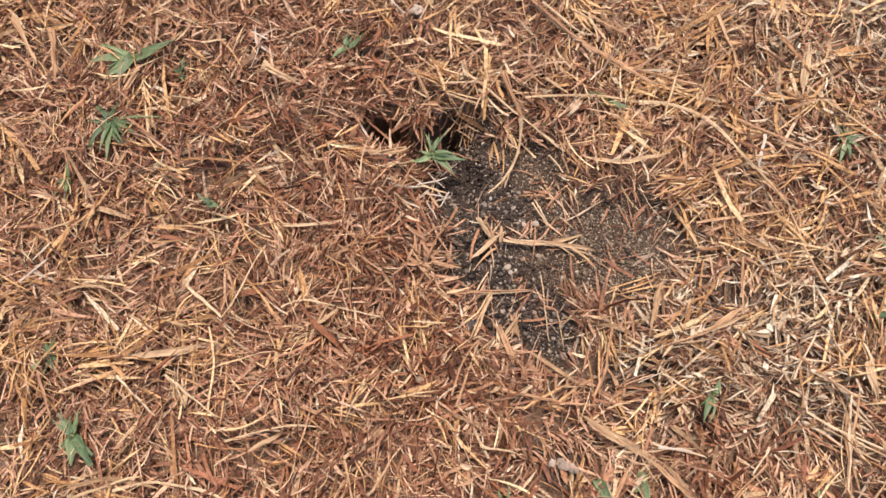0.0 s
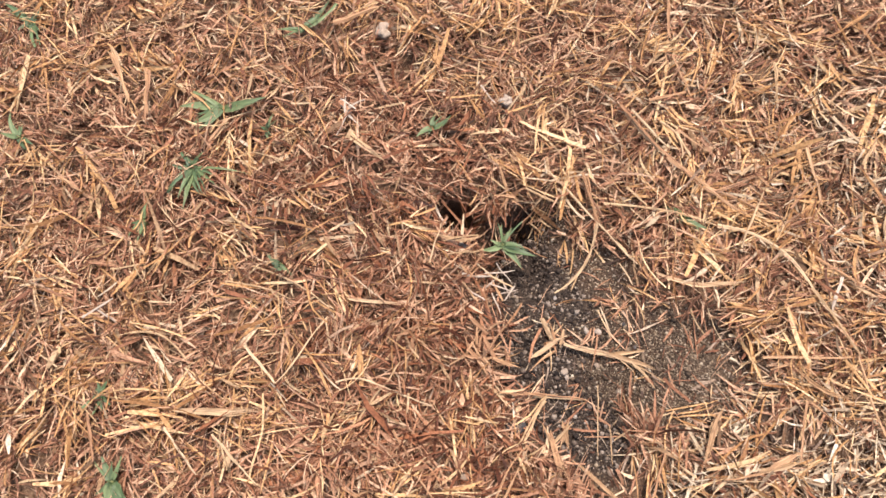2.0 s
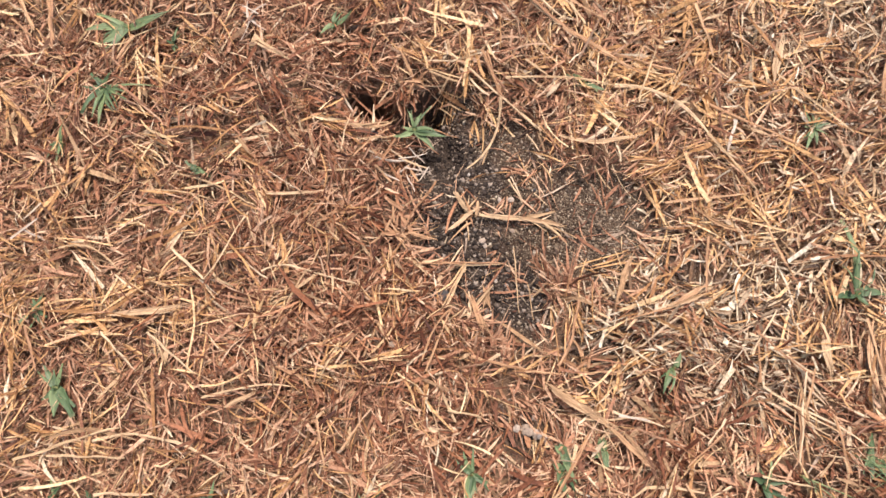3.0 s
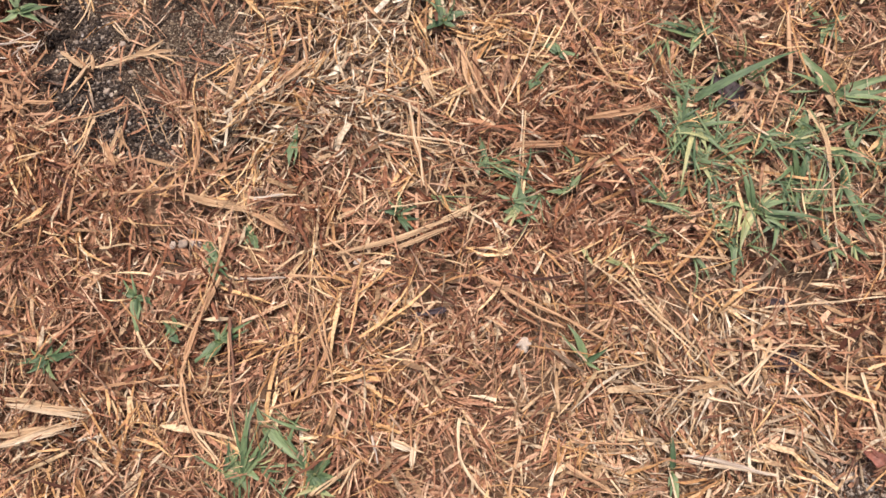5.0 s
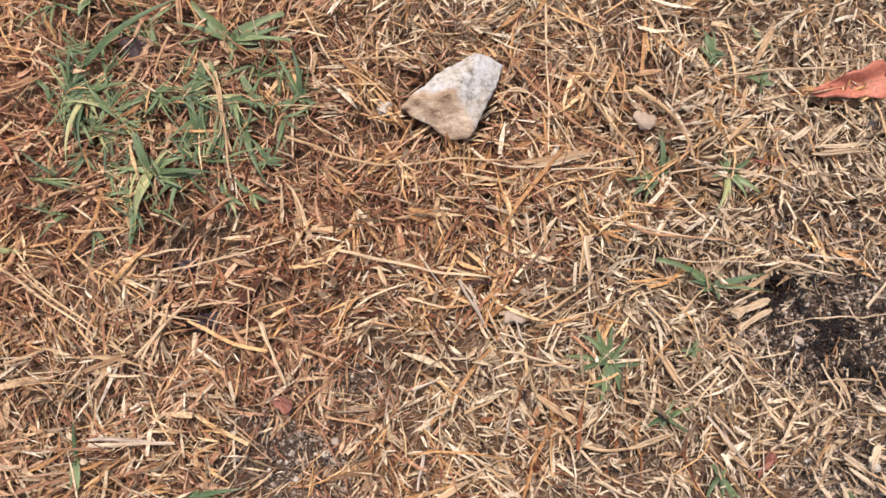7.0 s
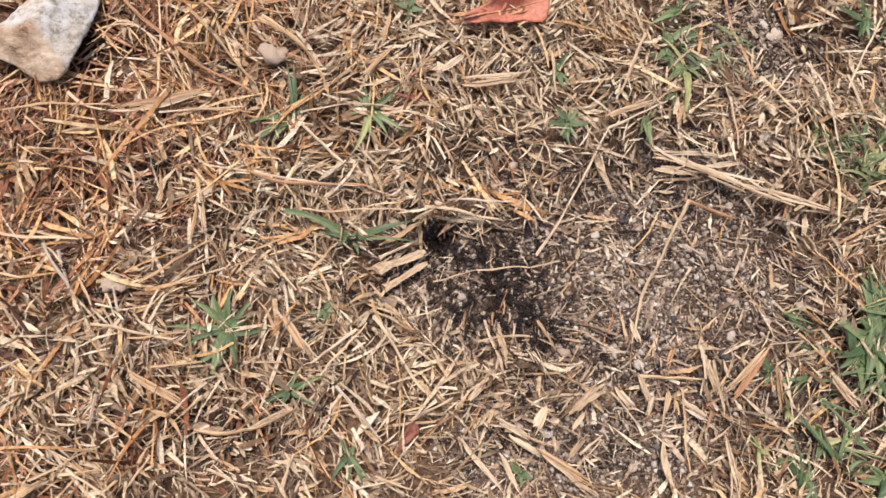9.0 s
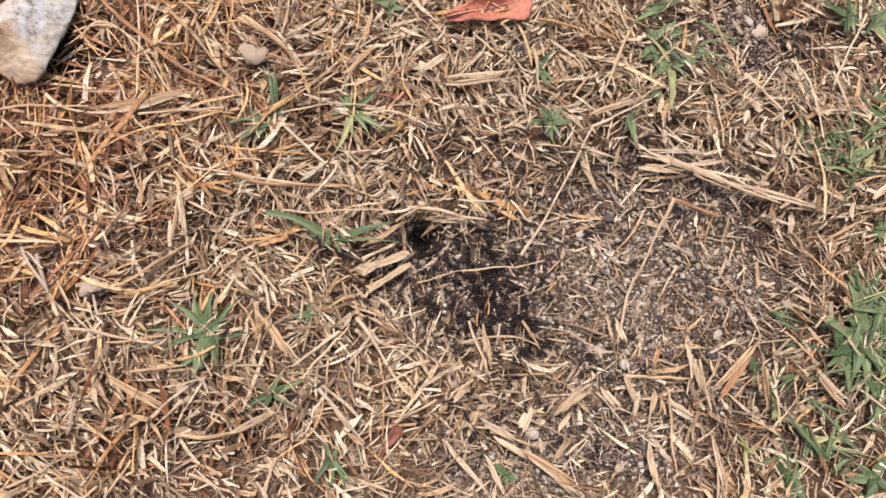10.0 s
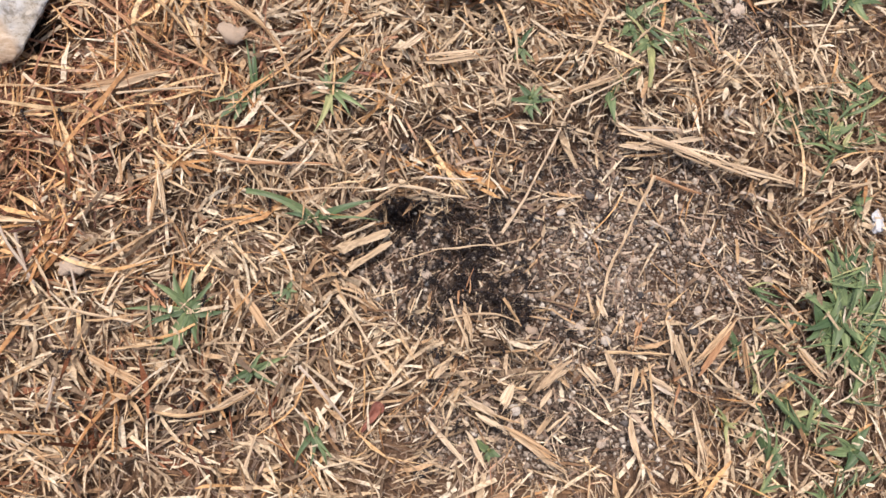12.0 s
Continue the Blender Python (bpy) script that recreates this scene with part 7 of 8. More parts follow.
straw(0.2621, -0.1265, 0.2977, -0.1645, 0.00311, -0.0035, "tan")
straw(0.3054, -0.1970, 0.3432, -0.2000, 0.00199)
straw(0.3079, -0.2011, 0.3065, -0.2344, 0.00166, 0.0000, "tan")
straw(0.3580, -0.2410, 0.3457, -0.2597, 0.00162)
straw(0.2784, -0.2337, 0.3161, -0.2457, 0.00197, 0.0000, "tan")
straw(0.2709, -0.2453, 0.2932, -0.2698, 0.00326, 0.0000, "tan")
straw(0.2150, -0.2006, 0.2206, -0.2540, 0.00302, -0.0092)
straw(0.2486, -0.2211, 0.2304, -0.2560, 0.00298, 0.0000, "tan")
straw(0.4654, -0.2424, 0.4631, -0.2855, 0.00318)
straw(0.4668, -0.2207, 0.4515, -0.2537, 0.00161)
straw(0.3592, 0.0031, 0.3932, -0.0208, 0.00181, 0.0000, "tan")
straw(0.1881, -0.0181, 0.1755, -0.0355, 0.00183)
straw(0.1767, -0.1522, 0.1930, -0.1493, 0.00172)
straw(0.2495, -0.1424, 0.2666, -0.1628, 0.00206, 0.0000, "tan")
straw(0.2954, -0.1205, 0.3169, -0.1149, 0.00207, 0.0000, "tan")
straw(0.3832, -0.1386, 0.4135, -0.1515, 0.00270)
straw(0.4552, -0.1638, 0.4820, -0.1640, 0.00265, 0.0000, "tan")
straw(0.4301, -0.1485, 0.4469, -0.1653, 0.00234)
straw(0.1893, -0.0605, 0.1703, -0.0713, 0.00215)
straw(0.3850, -0.0182, 0.3720, 0.0169, 0.00250, 0.0000, "tan")
straw(0.3944, -0.0386, 0.3671, -0.0473, 0.00212, 0.0000, "tan")
straw(0.1610, -0.0603, 0.1786, -0.0859, 0.00216, 0.0000, "tan")
straw(-0.0302, -0.0200, -0.0188, -0.0482, 0.00225, 0.0000, "tan")
straw(-0.0047, -0.0604, 0.0109, -0.1047, 0.00221, 0.0000, "tan")
straw(0.1574, -0.1955, 0.1564, -0.2134, 0.00203, 0.0000, "grey")
straw(0.2581, 0.0485, 0.2578, 0.0074, 0.00536, 0.0000, "pale", "blade")
straw(0.2960, 0.0411, 0.2891, 0.0065, 0.00390, 0.0000, "tan", "blade")
straw(0.5123, 0.0038, 0.4943, -0.0490, 0.00373, 0.0000, "tan", "blade")
straw(0.1401, -0.1676, 0.1249, -0.1944, 0.00395, 0.0000, "pale", "blade")
straw(-0.0728, -0.1060, -0.0247, -0.1300, 0.00522, 0.0000, "pale", "blade")
straw(-0.0853, -0.1357, -0.0254, -0.1343, 0.00618, 0.0000, "pale", "blade")
straw(0.2962, -0.0340, 0.3403, -0.0450, 0.00514, 0.0000, "tan", "blade")
straw(0.1337, -0.0397, 0.1447, -0.0645, 0.00244, 0.0000, "brown", "blade")
straw(0.3419, -0.2601, 0.3932, -0.2870, 0.00276, 0.0015, "grey", "blade")
straw(0.1316, 0.0955, 0.1150, 0.0518, 0.00407, 0.0000, "pale", "blade")
straw(0.1567, 0.0568, 0.1813, 0.0737, 0.00400, 0.0000, "tan", "blade")
straw(0.3523, -0.0307, 0.4083, -0.0360, 0.00546, -0.0007, "tan", "husk")
straw(0.3549, -0.2237, 0.3916, -0.2228, 0.00312, -0.0009, "pale", "husk")
straw(0.2855, 0.0531, 0.3019, -0.0164, 0.00279, -0.0035, "tan")
straw(0.5277, -0.1410, 0.5855, -0.1899, 0.00274, -0.0038)
straw(0.5860, -0.1914, 0.6576, -0.2233, 0.00204, 0.0045)
straw(0.7242, -0.1269, 0.6755, -0.2235, 0.00213)
straw(0.6610, -0.1743, 0.6853, -0.2025, 0.00173, 0.0109)
straw(0.6794, -0.1468, 0.7227, -0.2507, 0.00315, -0.0066, "tan")
straw(0.6969, -0.1459, 0.7253, -0.1990, 0.00210, 0.0039)
straw(0.5264, -0.2227, 0.6043, -0.2791, 0.00300, -0.0017)
straw(0.6694, -0.2858, 0.6536, -0.3075, 0.00301)
straw(0.6979, -0.2865, 0.7538, -0.3265, 0.00269, -0.0029, "tan")
straw(0.7437, -0.2108, 0.7568, -0.2728, 0.00277, 0.0088)
straw(0.7803, -0.1522, 0.7817, -0.1983, 0.00284, 0.0047)
straw(0.7404, -0.1454, 0.7348, -0.1815, 0.00318)
straw(0.5867, -0.2724, 0.5885, -0.3093, 0.00299, 0.0000, "grey")
straw(0.5916, -0.2786, 0.5872, -0.3048, 0.00232, 0.0000, "grey")
straw(0.4817, -0.2679, 0.5035, -0.2900, 0.00261)
straw(0.6094, -0.3975, 0.6608, -0.4135, 0.00288, -0.0056)
straw(0.6810, -0.4047, 0.7156, -0.3924, 0.00194)
straw(0.5208, -0.3573, 0.5086, -0.3744, 0.00287, 0.0000, "grey")
straw(0.6873, -0.4218, 0.6891, -0.4396, 0.00289)
straw(0.4883, -0.3608, 0.4774, -0.3718, 0.00254)
straw(0.5735, -0.0679, 0.5756, -0.1088, 0.00211)
straw(0.5807, -0.1067, 0.6218, -0.1261, 0.00209)
straw(0.6224, -0.0900, 0.5894, -0.1062, 0.00212, 0.0000, "tan")
straw(0.6918, -0.1392, 0.7305, -0.1477, 0.00211)
straw(0.6574, -0.1057, 0.6691, -0.1334, 0.00212, 0.0000, "tan")
straw(0.5808, -0.1242, 0.5845, -0.1688, 0.00208, 0.0000, "tan")
straw(0.6686, -0.2404, 0.6693, -0.2072, 0.00170)
straw(0.6082, -0.2047, 0.6132, -0.2195, 0.00170)
straw(0.4832, -0.0845, 0.4745, -0.0762, 0.00173, 0.0000, "tan")
straw(0.3476, -0.1441, 0.3593, -0.1733, 0.00199)
straw(0.3756, -0.1807, 0.3514, -0.1932, 0.00198, 0.0000, "tan")
straw(0.4068, -0.1709, 0.4426, -0.1791, 0.00233)
straw(0.4570, -0.2096, 0.4704, -0.2236, 0.00232)
straw(0.5495, -0.1907, 0.5316, -0.2031, 0.00203, 0.0000, "brown")
straw(0.5524, -0.2687, 0.5721, -0.2855, 0.00231)
straw(0.5266, -0.2727, 0.5443, -0.2854, 0.00197, 0.0000, "tan")
straw(0.6180, -0.2666, 0.6295, -0.2838, 0.00200, 0.0000, "brown")
straw(0.6210, -0.3155, 0.6638, -0.3113, 0.00230)
straw(0.6047, -0.3236, 0.6080, -0.3096, 0.00196, 0.0000, "grey")
straw(0.6864, -0.3373, 0.6908, -0.3588, 0.00231)
straw(0.6768, -0.3251, 0.7000, -0.3277, 0.00199)
straw(0.7025, -0.3524, 0.7227, -0.3459, 0.00198)
straw(0.5309, -0.3208, 0.5500, -0.3219, 0.00259, 0.0000, "grey")
straw(0.5536, -0.3461, 0.5727, -0.3473, 0.00226)
straw(0.5791, -0.3577, 0.5682, -0.3714, 0.00226, 0.0000, "grey")
straw(0.4771, -0.3114, 0.5029, -0.3306, 0.00225, 0.0000, "tan")
straw(0.4235, -0.2945, 0.4342, -0.3216, 0.00160)
straw(0.5478, -0.3732, 0.5591, -0.3966, 0.00191)
straw(0.5857, -0.3978, 0.5686, -0.4082, 0.00191)
straw(0.6203, -0.4281, 0.6094, -0.4122, 0.00222)
straw(0.5454, -0.2417, 0.5435, -0.2591, 0.00318, 0.0000, "pale", "blade")
straw(0.6782, -0.3666, 0.6803, -0.3931, 0.00469, 0.0000, "pale", "blade")
straw(0.5067, -0.3844, 0.5395, -0.3834, 0.00393, 0.0000, "pale", "blade")
straw(0.7667, -0.2082, 0.7486, -0.2004, 0.00366, 0.0000, "tan", "blade")
straw(0.4487, -0.2374, 0.4530, -0.2625, 0.00282, 0.0000, "tan", "blade")
straw(0.6500, -0.2203, 0.7046, -0.2374, 0.00423, -0.0009, "pale", "husk")
straw(0.5967, -0.3544, 0.6145, -0.3895, 0.00433, 0.0004, "pale", "husk")
straw(0.7972, -0.2276, 0.9452, -0.2857, 0.00195, 0.0008, "cream")
straw(0.9452, -0.2857, 1.0446, -0.3169, 0.00207, 0.0002, "cream")
straw(0.9834, -0.2934, 0.9405, -0.2981, 0.00175, 0.0000, "cream")
straw(1.0098, -0.3154, 0.9859, -0.3803, 0.00318, -0.0001, "tan")
straw(1.0227, -0.3305, 1.0175, -0.3106, 0.00248, 0.0000, "cream")
straw(0.9369, -0.3039, 0.9542, -0.3253, 0.00206)
straw(0.8607, -0.2815, 0.8674, -0.3055, 0.00233)
straw(0.6626, -0.1798, 0.6842, -0.1849, 0.00167, 0.0074, "cream")
straw(0.6839, -0.1847, 0.6921, -0.2354, 0.00169, 0.0023, "cream")
straw(0.7118, -0.1876, 0.7251, -0.2454, 0.00230, 0.0011)
straw(0.7465, -0.2094, 0.7580, -0.2667, 0.00234, 0.0065)
straw(0.6322, -0.1991, 0.6592, -0.2268, 0.00218, -0.0047, "cream")
straw(0.6711, -0.2354, 0.7132, -0.2550, 0.00167, 0.0000, "cream")
straw(0.7392, -0.2711, 0.7883, -0.2954, 0.00173, 0.0037, "cream")
straw(0.7877, -0.2951, 0.8154, -0.3200, 0.00178, 0.0000, "cream")
straw(0.6783, -0.2718, 0.7504, -0.3244, 0.00194, -0.0014, "cream")
straw(0.7139, -0.3191, 0.7680, -0.3511, 0.00141, 0.0000, "cream")
straw(0.7127, -0.3015, 0.7144, -0.3193, 0.00141)
straw(0.5789, -0.2599, 0.6048, -0.2799, 0.00235, 0.0000, "cream")
straw(0.6442, -0.2532, 0.6366, -0.2764, 0.00218, 0.0000, "cream")
straw(0.6026, -0.2216, 0.6209, -0.2318, 0.00160, 0.0000, "cream")
straw(0.7369, -0.2755, 0.7476, -0.3099, 0.00259, 0.0000, "cream")
straw(0.9418, -0.3227, 0.9075, -0.3476, 0.00292, 0.0000, "cream")
straw(0.9439, -0.3031, 0.9414, -0.3233, 0.00228, 0.0000, "cream")
straw(0.8206, -0.4056, 0.8932, -0.3613, 0.00209, -0.0018, "cream")
straw(0.8927, -0.3615, 0.9299, -0.3651, 0.00188, 0.0000, "cream")
straw(0.9129, -0.3838, 0.9629, -0.4350, 0.00285, -0.0037, "cream")
straw(0.9118, -0.3855, 0.9490, -0.4120, 0.00253, 0.0013, "cream")
straw(0.9533, -0.4293, 0.9892, -0.4711, 0.00258, -0.0027, "cream")
straw(0.9133, -0.3958, 0.9433, -0.4204, 0.00221, 0.0000, "cream")
straw(0.9171, -0.4212, 0.8414, -0.4767, 0.00253, -0.0024, "cream")
straw(1.0831, -0.3833, 1.0341, -0.4132, 0.00245, -0.0012, "cream")
straw(1.0278, -0.3841, 1.0117, -0.4420, 0.00237, 0.0008, "cream")
straw(1.0410, -0.4035, 1.0372, -0.4313, 0.00239, 0.0000, "cream")
straw(0.9669, -0.3808, 0.9564, -0.4097, 0.00294, 0.0000, "cream")
straw(0.9925, -0.3780, 0.9974, -0.4100, 0.00233)
straw(0.9927, -0.4588, 1.0014, -0.4723, 0.00329, 0.0000, "cream")
straw(0.9600, -0.4565, 0.9718, -0.4712, 0.00258, 0.0000, "grey")
straw(1.0124, -0.4863, 1.0268, -0.4910, 0.00265, 0.0000, "cream")
straw(0.7746, -0.3511, 0.8124, -0.3791, 0.00263, 0.0013, "cream")
straw(0.7654, -0.3545, 0.7801, -0.3542, 0.00203, 0.0000, "cream")
straw(0.7204, -0.3905, 0.7245, -0.4407, 0.00253, 0.0000, "cream")
straw(0.7089, -0.3927, 0.6794, -0.3969, 0.00223, 0.0000, "cream")
straw(0.6855, -0.4138, 0.6928, -0.4506, 0.00274, 0.0000, "grey")
straw(0.7110, -0.4498, 0.7365, -0.4504, 0.00277, 0.0000, "cream")
straw(0.6236, -0.3843, 0.6092, -0.3878, 0.00237)
straw(0.6761, -0.3617, 0.6826, -0.3922, 0.00247, 0.0000, "cream")
straw(0.5903, -0.3230, 0.6246, -0.3515, 0.00208, 0.0000, "cream")
straw(0.6043, -0.3395, 0.6310, -0.3515, 0.00157)
straw(0.5948, -0.2966, 0.5934, -0.3136, 0.00210, 0.0000, "cream")
straw(0.6022, -0.3110, 0.6023, -0.3254, 0.00184, 0.0000, "cream")
straw(0.6149, -0.3340, 0.6285, -0.3225, 0.00211, 0.0000, "cream")
straw(0.6169, -0.3372, 0.6302, -0.3276, 0.00212, 0.0000, "cream")
straw(0.5311, -0.3790, 0.5692, -0.3819, 0.00174, 0.0000, "cream")
straw(0.5616, -0.3967, 0.5824, -0.3865, 0.00177, 0.0000, "cream")
straw(0.5499, -0.3832, 0.5607, -0.4063, 0.00176, 0.0000, "cream")
straw(0.6064, -0.4186, 0.6229, -0.4373, 0.00234, 0.0000, "cream")
straw(0.7748, -0.4234, 0.7675, -0.4518, 0.00260, 0.0000, "cream")
straw(0.7645, -0.4317, 0.8023, -0.4556, 0.00201, 0.0045, "cream")
straw(0.8009, -0.4383, 0.8024, -0.4578, 0.00264)
straw(0.8345, -0.4935, 0.8680, -0.5148, 0.00238)
straw(0.8764, -0.5070, 0.8628, -0.5215, 0.00213, 0.0000, "cream")
straw(0.8778, -0.5079, 0.8695, -0.5362, 0.00305, 0.0000, "cream")
straw(0.8536, -0.5118, 0.8327, -0.5529, 0.00180)
straw(0.8170, -0.4940, 0.8226, -0.5191, 0.00177, 0.0000, "cream")
straw(0.8448, -0.5103, 0.8301, -0.5270, 0.00239, 0.0000, "cream")
straw(0.7534, -0.4810, 0.7733, -0.5031, 0.00226)
straw(0.7985, -0.5146, 0.7769, -0.5196, 0.00145, 0.0000, "cream")
straw(0.8571, -0.5564, 0.8384, -0.5743, 0.00239, 0.0000, "cream")
straw(0.9421, -0.4793, 0.9323, -0.4916, 0.00286)
straw(0.9179, -0.4752, 0.9200, -0.5034, 0.00126, 0.0000, "tan")
straw(0.7853, -0.3961, 0.8142, -0.4101, 0.00175, 0.0008, "cream")
straw(0.8142, -0.4101, 0.8309, -0.4151, 0.00149, 0.0000, "cream")
straw(0.7598, -0.3897, 0.7853, -0.3961, 0.00144, 0.0000, "cream")
straw(0.7952, -0.3561, 0.8216, -0.3725, 0.00177, 0.0000, "grey")
straw(0.8509, -0.4000, 0.8722, -0.4099, 0.00152, 0.0000, "cream")
straw(0.9175, -0.4020, 0.9294, -0.4026, 0.00222, 0.0000, "cream")
straw(0.9896, -0.3308, 0.9818, -0.3099, 0.00200)
straw(1.0040, -0.4087, 1.0047, -0.4172, 0.00200, 0.0000, "cream")
straw(0.9491, -0.3470, 0.9646, -0.3427, 0.00195, 0.0000, "cream")
straw(0.9474, -0.4379, 0.9508, -0.4514, 0.00193)
straw(0.9023, -0.4437, 0.9105, -0.4559, 0.00219, 0.0000, "grey")
straw(0.9074, -0.4236, 0.9068, -0.4614, 0.00157)
straw(0.8710, -0.2696, 0.8649, -0.2867, 0.00282)
straw(0.8853, -0.3054, 0.8736, -0.3312, 0.00220, 0.0000, "cream")
straw(0.8564, -0.3141, 0.8622, -0.3369, 0.00185, 0.0000, "cream")
straw(0.8916, -0.3407, 0.9082, -0.3335, 0.00189)
straw(0.8298, -0.4218, 0.8388, -0.4195, 0.00150)
straw(0.7571, -0.4133, 0.7498, -0.4197, 0.00143)
straw(0.8842, -0.5369, 0.8999, -0.5316, 0.00183)
straw(0.9104, -0.5340, 0.9018, -0.5580, 0.00186, 0.0000, "cream")
straw(0.9320, -0.5207, 0.9357, -0.5450, 0.00189)
straw(0.8936, -0.5639, 0.9159, -0.5554, 0.00153, 0.0000, "cream")
straw(0.8651, -0.5821, 0.8928, -0.5882, 0.00180, 0.0000, "cream")
straw(0.9338, -0.5476, 0.9393, -0.5691, 0.00251, 0.0000, "cream")
straw(0.9489, -0.5674, 0.9556, -0.5860, 0.00221, 0.0000, "cream")
straw(0.8989, -0.6024, 0.9032, -0.6190, 0.00213, 0.0000, "cream")
straw(0.6466, -0.3188, 0.6622, -0.3205, 0.00162, 0.0000, "cream")
straw(0.6374, -0.3241, 0.6646, -0.3289, 0.00161, 0.0000, "cream")
straw(0.6086, -0.2974, 0.6201, -0.2934, 0.00185)
straw(0.6490, -0.3789, 0.6668, -0.3892, 0.00188, 0.0000, "cream")
straw(0.6374, -0.4453, 0.6502, -0.4333, 0.00237, 0.0000, "cream")
straw(0.6824, -0.4657, 0.6948, -0.4798, 0.00190)
straw(0.6696, -0.4647, 0.6925, -0.4718, 0.00161, 0.0000, "cream")
straw(0.5912, -0.2876, 0.5876, -0.2752, 0.00183, 0.0000, "cream")
straw(0.6078, -0.3584, 0.6314, -0.3687, 0.00183)
straw(0.8184, -0.2870, 0.8403, -0.2835, 0.00405, 0.0000, "cream", "blade")
straw(0.8278, -0.2998, 0.8648, -0.3170, 0.00349, 0.0010, "cream", "blade")
straw(0.8299, -0.2962, 0.8665, -0.3116, 0.00262, 0.0000, "cream", "blade")
straw(0.6299, -0.4100, 0.6614, -0.4132, 0.00278, 0.0000, "cream", "blade")
straw(0.9107, -0.5159, 0.8707, -0.5261, 0.00387, 0.0000, "pale", "blade")
straw(0.8496, -0.5237, 0.8588, -0.5369, 0.00315, 0.0000, "grey", "blade")
straw(0.7293, -0.4702, 0.7358, -0.5118, 0.00294, 0.0000, "cream", "blade")
straw(0.7543, -0.4843, 0.7646, -0.5054, 0.00352, 0.0000, "cream", "blade")
straw(0.7645, -0.5013, 0.7804, -0.5387, 0.00381, 0.0000, "cream", "blade")
straw(0.8266, -0.5382, 0.8166, -0.5571, 0.00310, 0.0000, "cream", "blade")
straw(0.7447, -0.4895, 0.7436, -0.5165, 0.00323, 0.0000, "cream", "blade")
straw(1.0170, -0.4801, 1.0364, -0.4780, 0.00414, 0.0000, "cream", "blade")
straw(0.7809, -0.4834, 0.7662, -0.4927, 0.00358, 0.0000, "cream", "blade")
straw(0.6713, -0.2825, 0.6609, -0.3098, 0.00317, 0.0000, "cream", "blade")
straw(0.7419, -0.3579, 0.7716, -0.3576, 0.00273, 0.0000, "pale", "blade")
straw(0.8144, -0.2405, 0.7966, -0.2590, 0.00291, 0.0000, "pale", "blade")
straw(0.8070, -0.2605, 0.7752, -0.2711, 0.00289, 0.0000, "pale", "blade")
straw(0.6587, -0.2266, 0.7040, -0.2391, 0.00343, -0.0007, "cream", "husk")
straw(0.8947, -0.3551, 0.9241, -0.3612, 0.00391, 0.0001, "cream", "husk")
straw(0.7342, -0.3695, 0.7642, -0.3719, 0.0084, 0.0000, "cream")
straw(0.7328, -0.3795, 0.7619, -0.3786, 0.0062, 0.0000, "cream")
straw(0.7389, -0.3635, 0.7599, -0.3643, 0.00257, 0.0000, "cream")
straw(0.9095, -0.3890, 0.9566, -0.4429, 0.00423, 0.0040, "cream", "blade")
straw(0.9112, -0.3876, 0.9399, -0.4181, 0.00272, 0.0019, "cream", "blade")
straw(0.9171, -0.3900, 0.9484, -0.4129, 0.00303, 0.0021, "grey", "blade")
straw(0.9247, -0.3972, 0.9863, -0.4679, 0.00287, -0.0022, "cream")
straw(0.9079, -0.3948, 0.9277, -0.4114, 0.00302, 0.0000, "cream", "blade")
straw(0.9426, -0.4077, 0.9549, -0.4113, 0.00289, 0.0000, "cream")
straw(0.9357, -0.4087, 0.9545, -0.4182, 0.00306, 0.0000, "cream", "blade")
straw(0.9467, -0.4265, 0.9689, -0.4559, 0.00289, 0.0000, "cream")
straw(0.9338, -0.4148, 0.9494, -0.4350, 0.00224, 0.0000, "cream")
straw(0.9156, -0.4204, 0.9382, -0.4453, 0.00284, 0.0000, "tan")

# ---- pebbles ----
pebble(-0.0481, 0.3033, 0.00692)
pebble(-0.0634, 0.2935, 0.00322)
pebble(0.0571, -0.0309, 0.00304)
pebble(0.0643, -0.0350, 0.00341)
pebble(0.0732, -0.0397, 0.00339)
pebble(0.0635, -0.0237, 0.00229)
pebble(0.0617, 0.0395, 0.00276)
pebble(0.0436, 0.1347, 0.00250)
pebble(0.0355, 0.1343, 0.00250)
pebble(-0.0369, 0.0215, 0.00359)
pebble(0.0451, 0.1106, 0.00206)
pebble(0.0251, 0.0994, 0.00205)
pebble(0.0615, 0.0599, 0.00160)
pebble(0.0113, 0.1560, 0.00170)
pebble(-0.0064, 0.0592, 0.00688, 0.00526, tone="dark")
pebble(-0.0639, 0.1826, 0.00349, tone="dark")
pebble(-0.1526, 0.3503, 0.00672, 0.00624, on_top=True)
pebble(-0.0466, 0.3018, 0.00550, on_top=True)
pebble(0.2677, -0.1667, 0.00541, 0.00464, on_top=True)
pebble(0.1764, -0.0823, 0.00284, on_top=True)
pebble(0.1579, -0.1603, 0.00236, on_top=True)
pebble(0.1631, -0.1629, 0.00196, on_top=True)
pebble(0.0589, -0.0328, 0.00379, on_top=True)
pebble(0.0685, -0.0365, 0.00336, on_top=True)
pebble(0.0509, -0.0313, 0.00295, on_top=True)
pebble(0.5930, -0.1497, 0.00551, 0.00472, on_top=True)
pebble(0.7418, -0.2326, 0.00667, 0.00550, on_top=True)
pebble(0.6077, -0.3084, 0.00563, 0.00451, on_top=True)
pebble(0.4454, -0.3052, 0.00329)
pebble(0.4398, -0.3045, 0.00293)
pebble(0.4345, -0.3078, 0.00256)
pebble(0.7703, -0.4040, 0.00297)
pebble(0.7671, -0.4474, 0.00262)
pebble(0.7823, -0.4776, 0.00296)
pebble(0.7747, -0.4961, 0.00392)
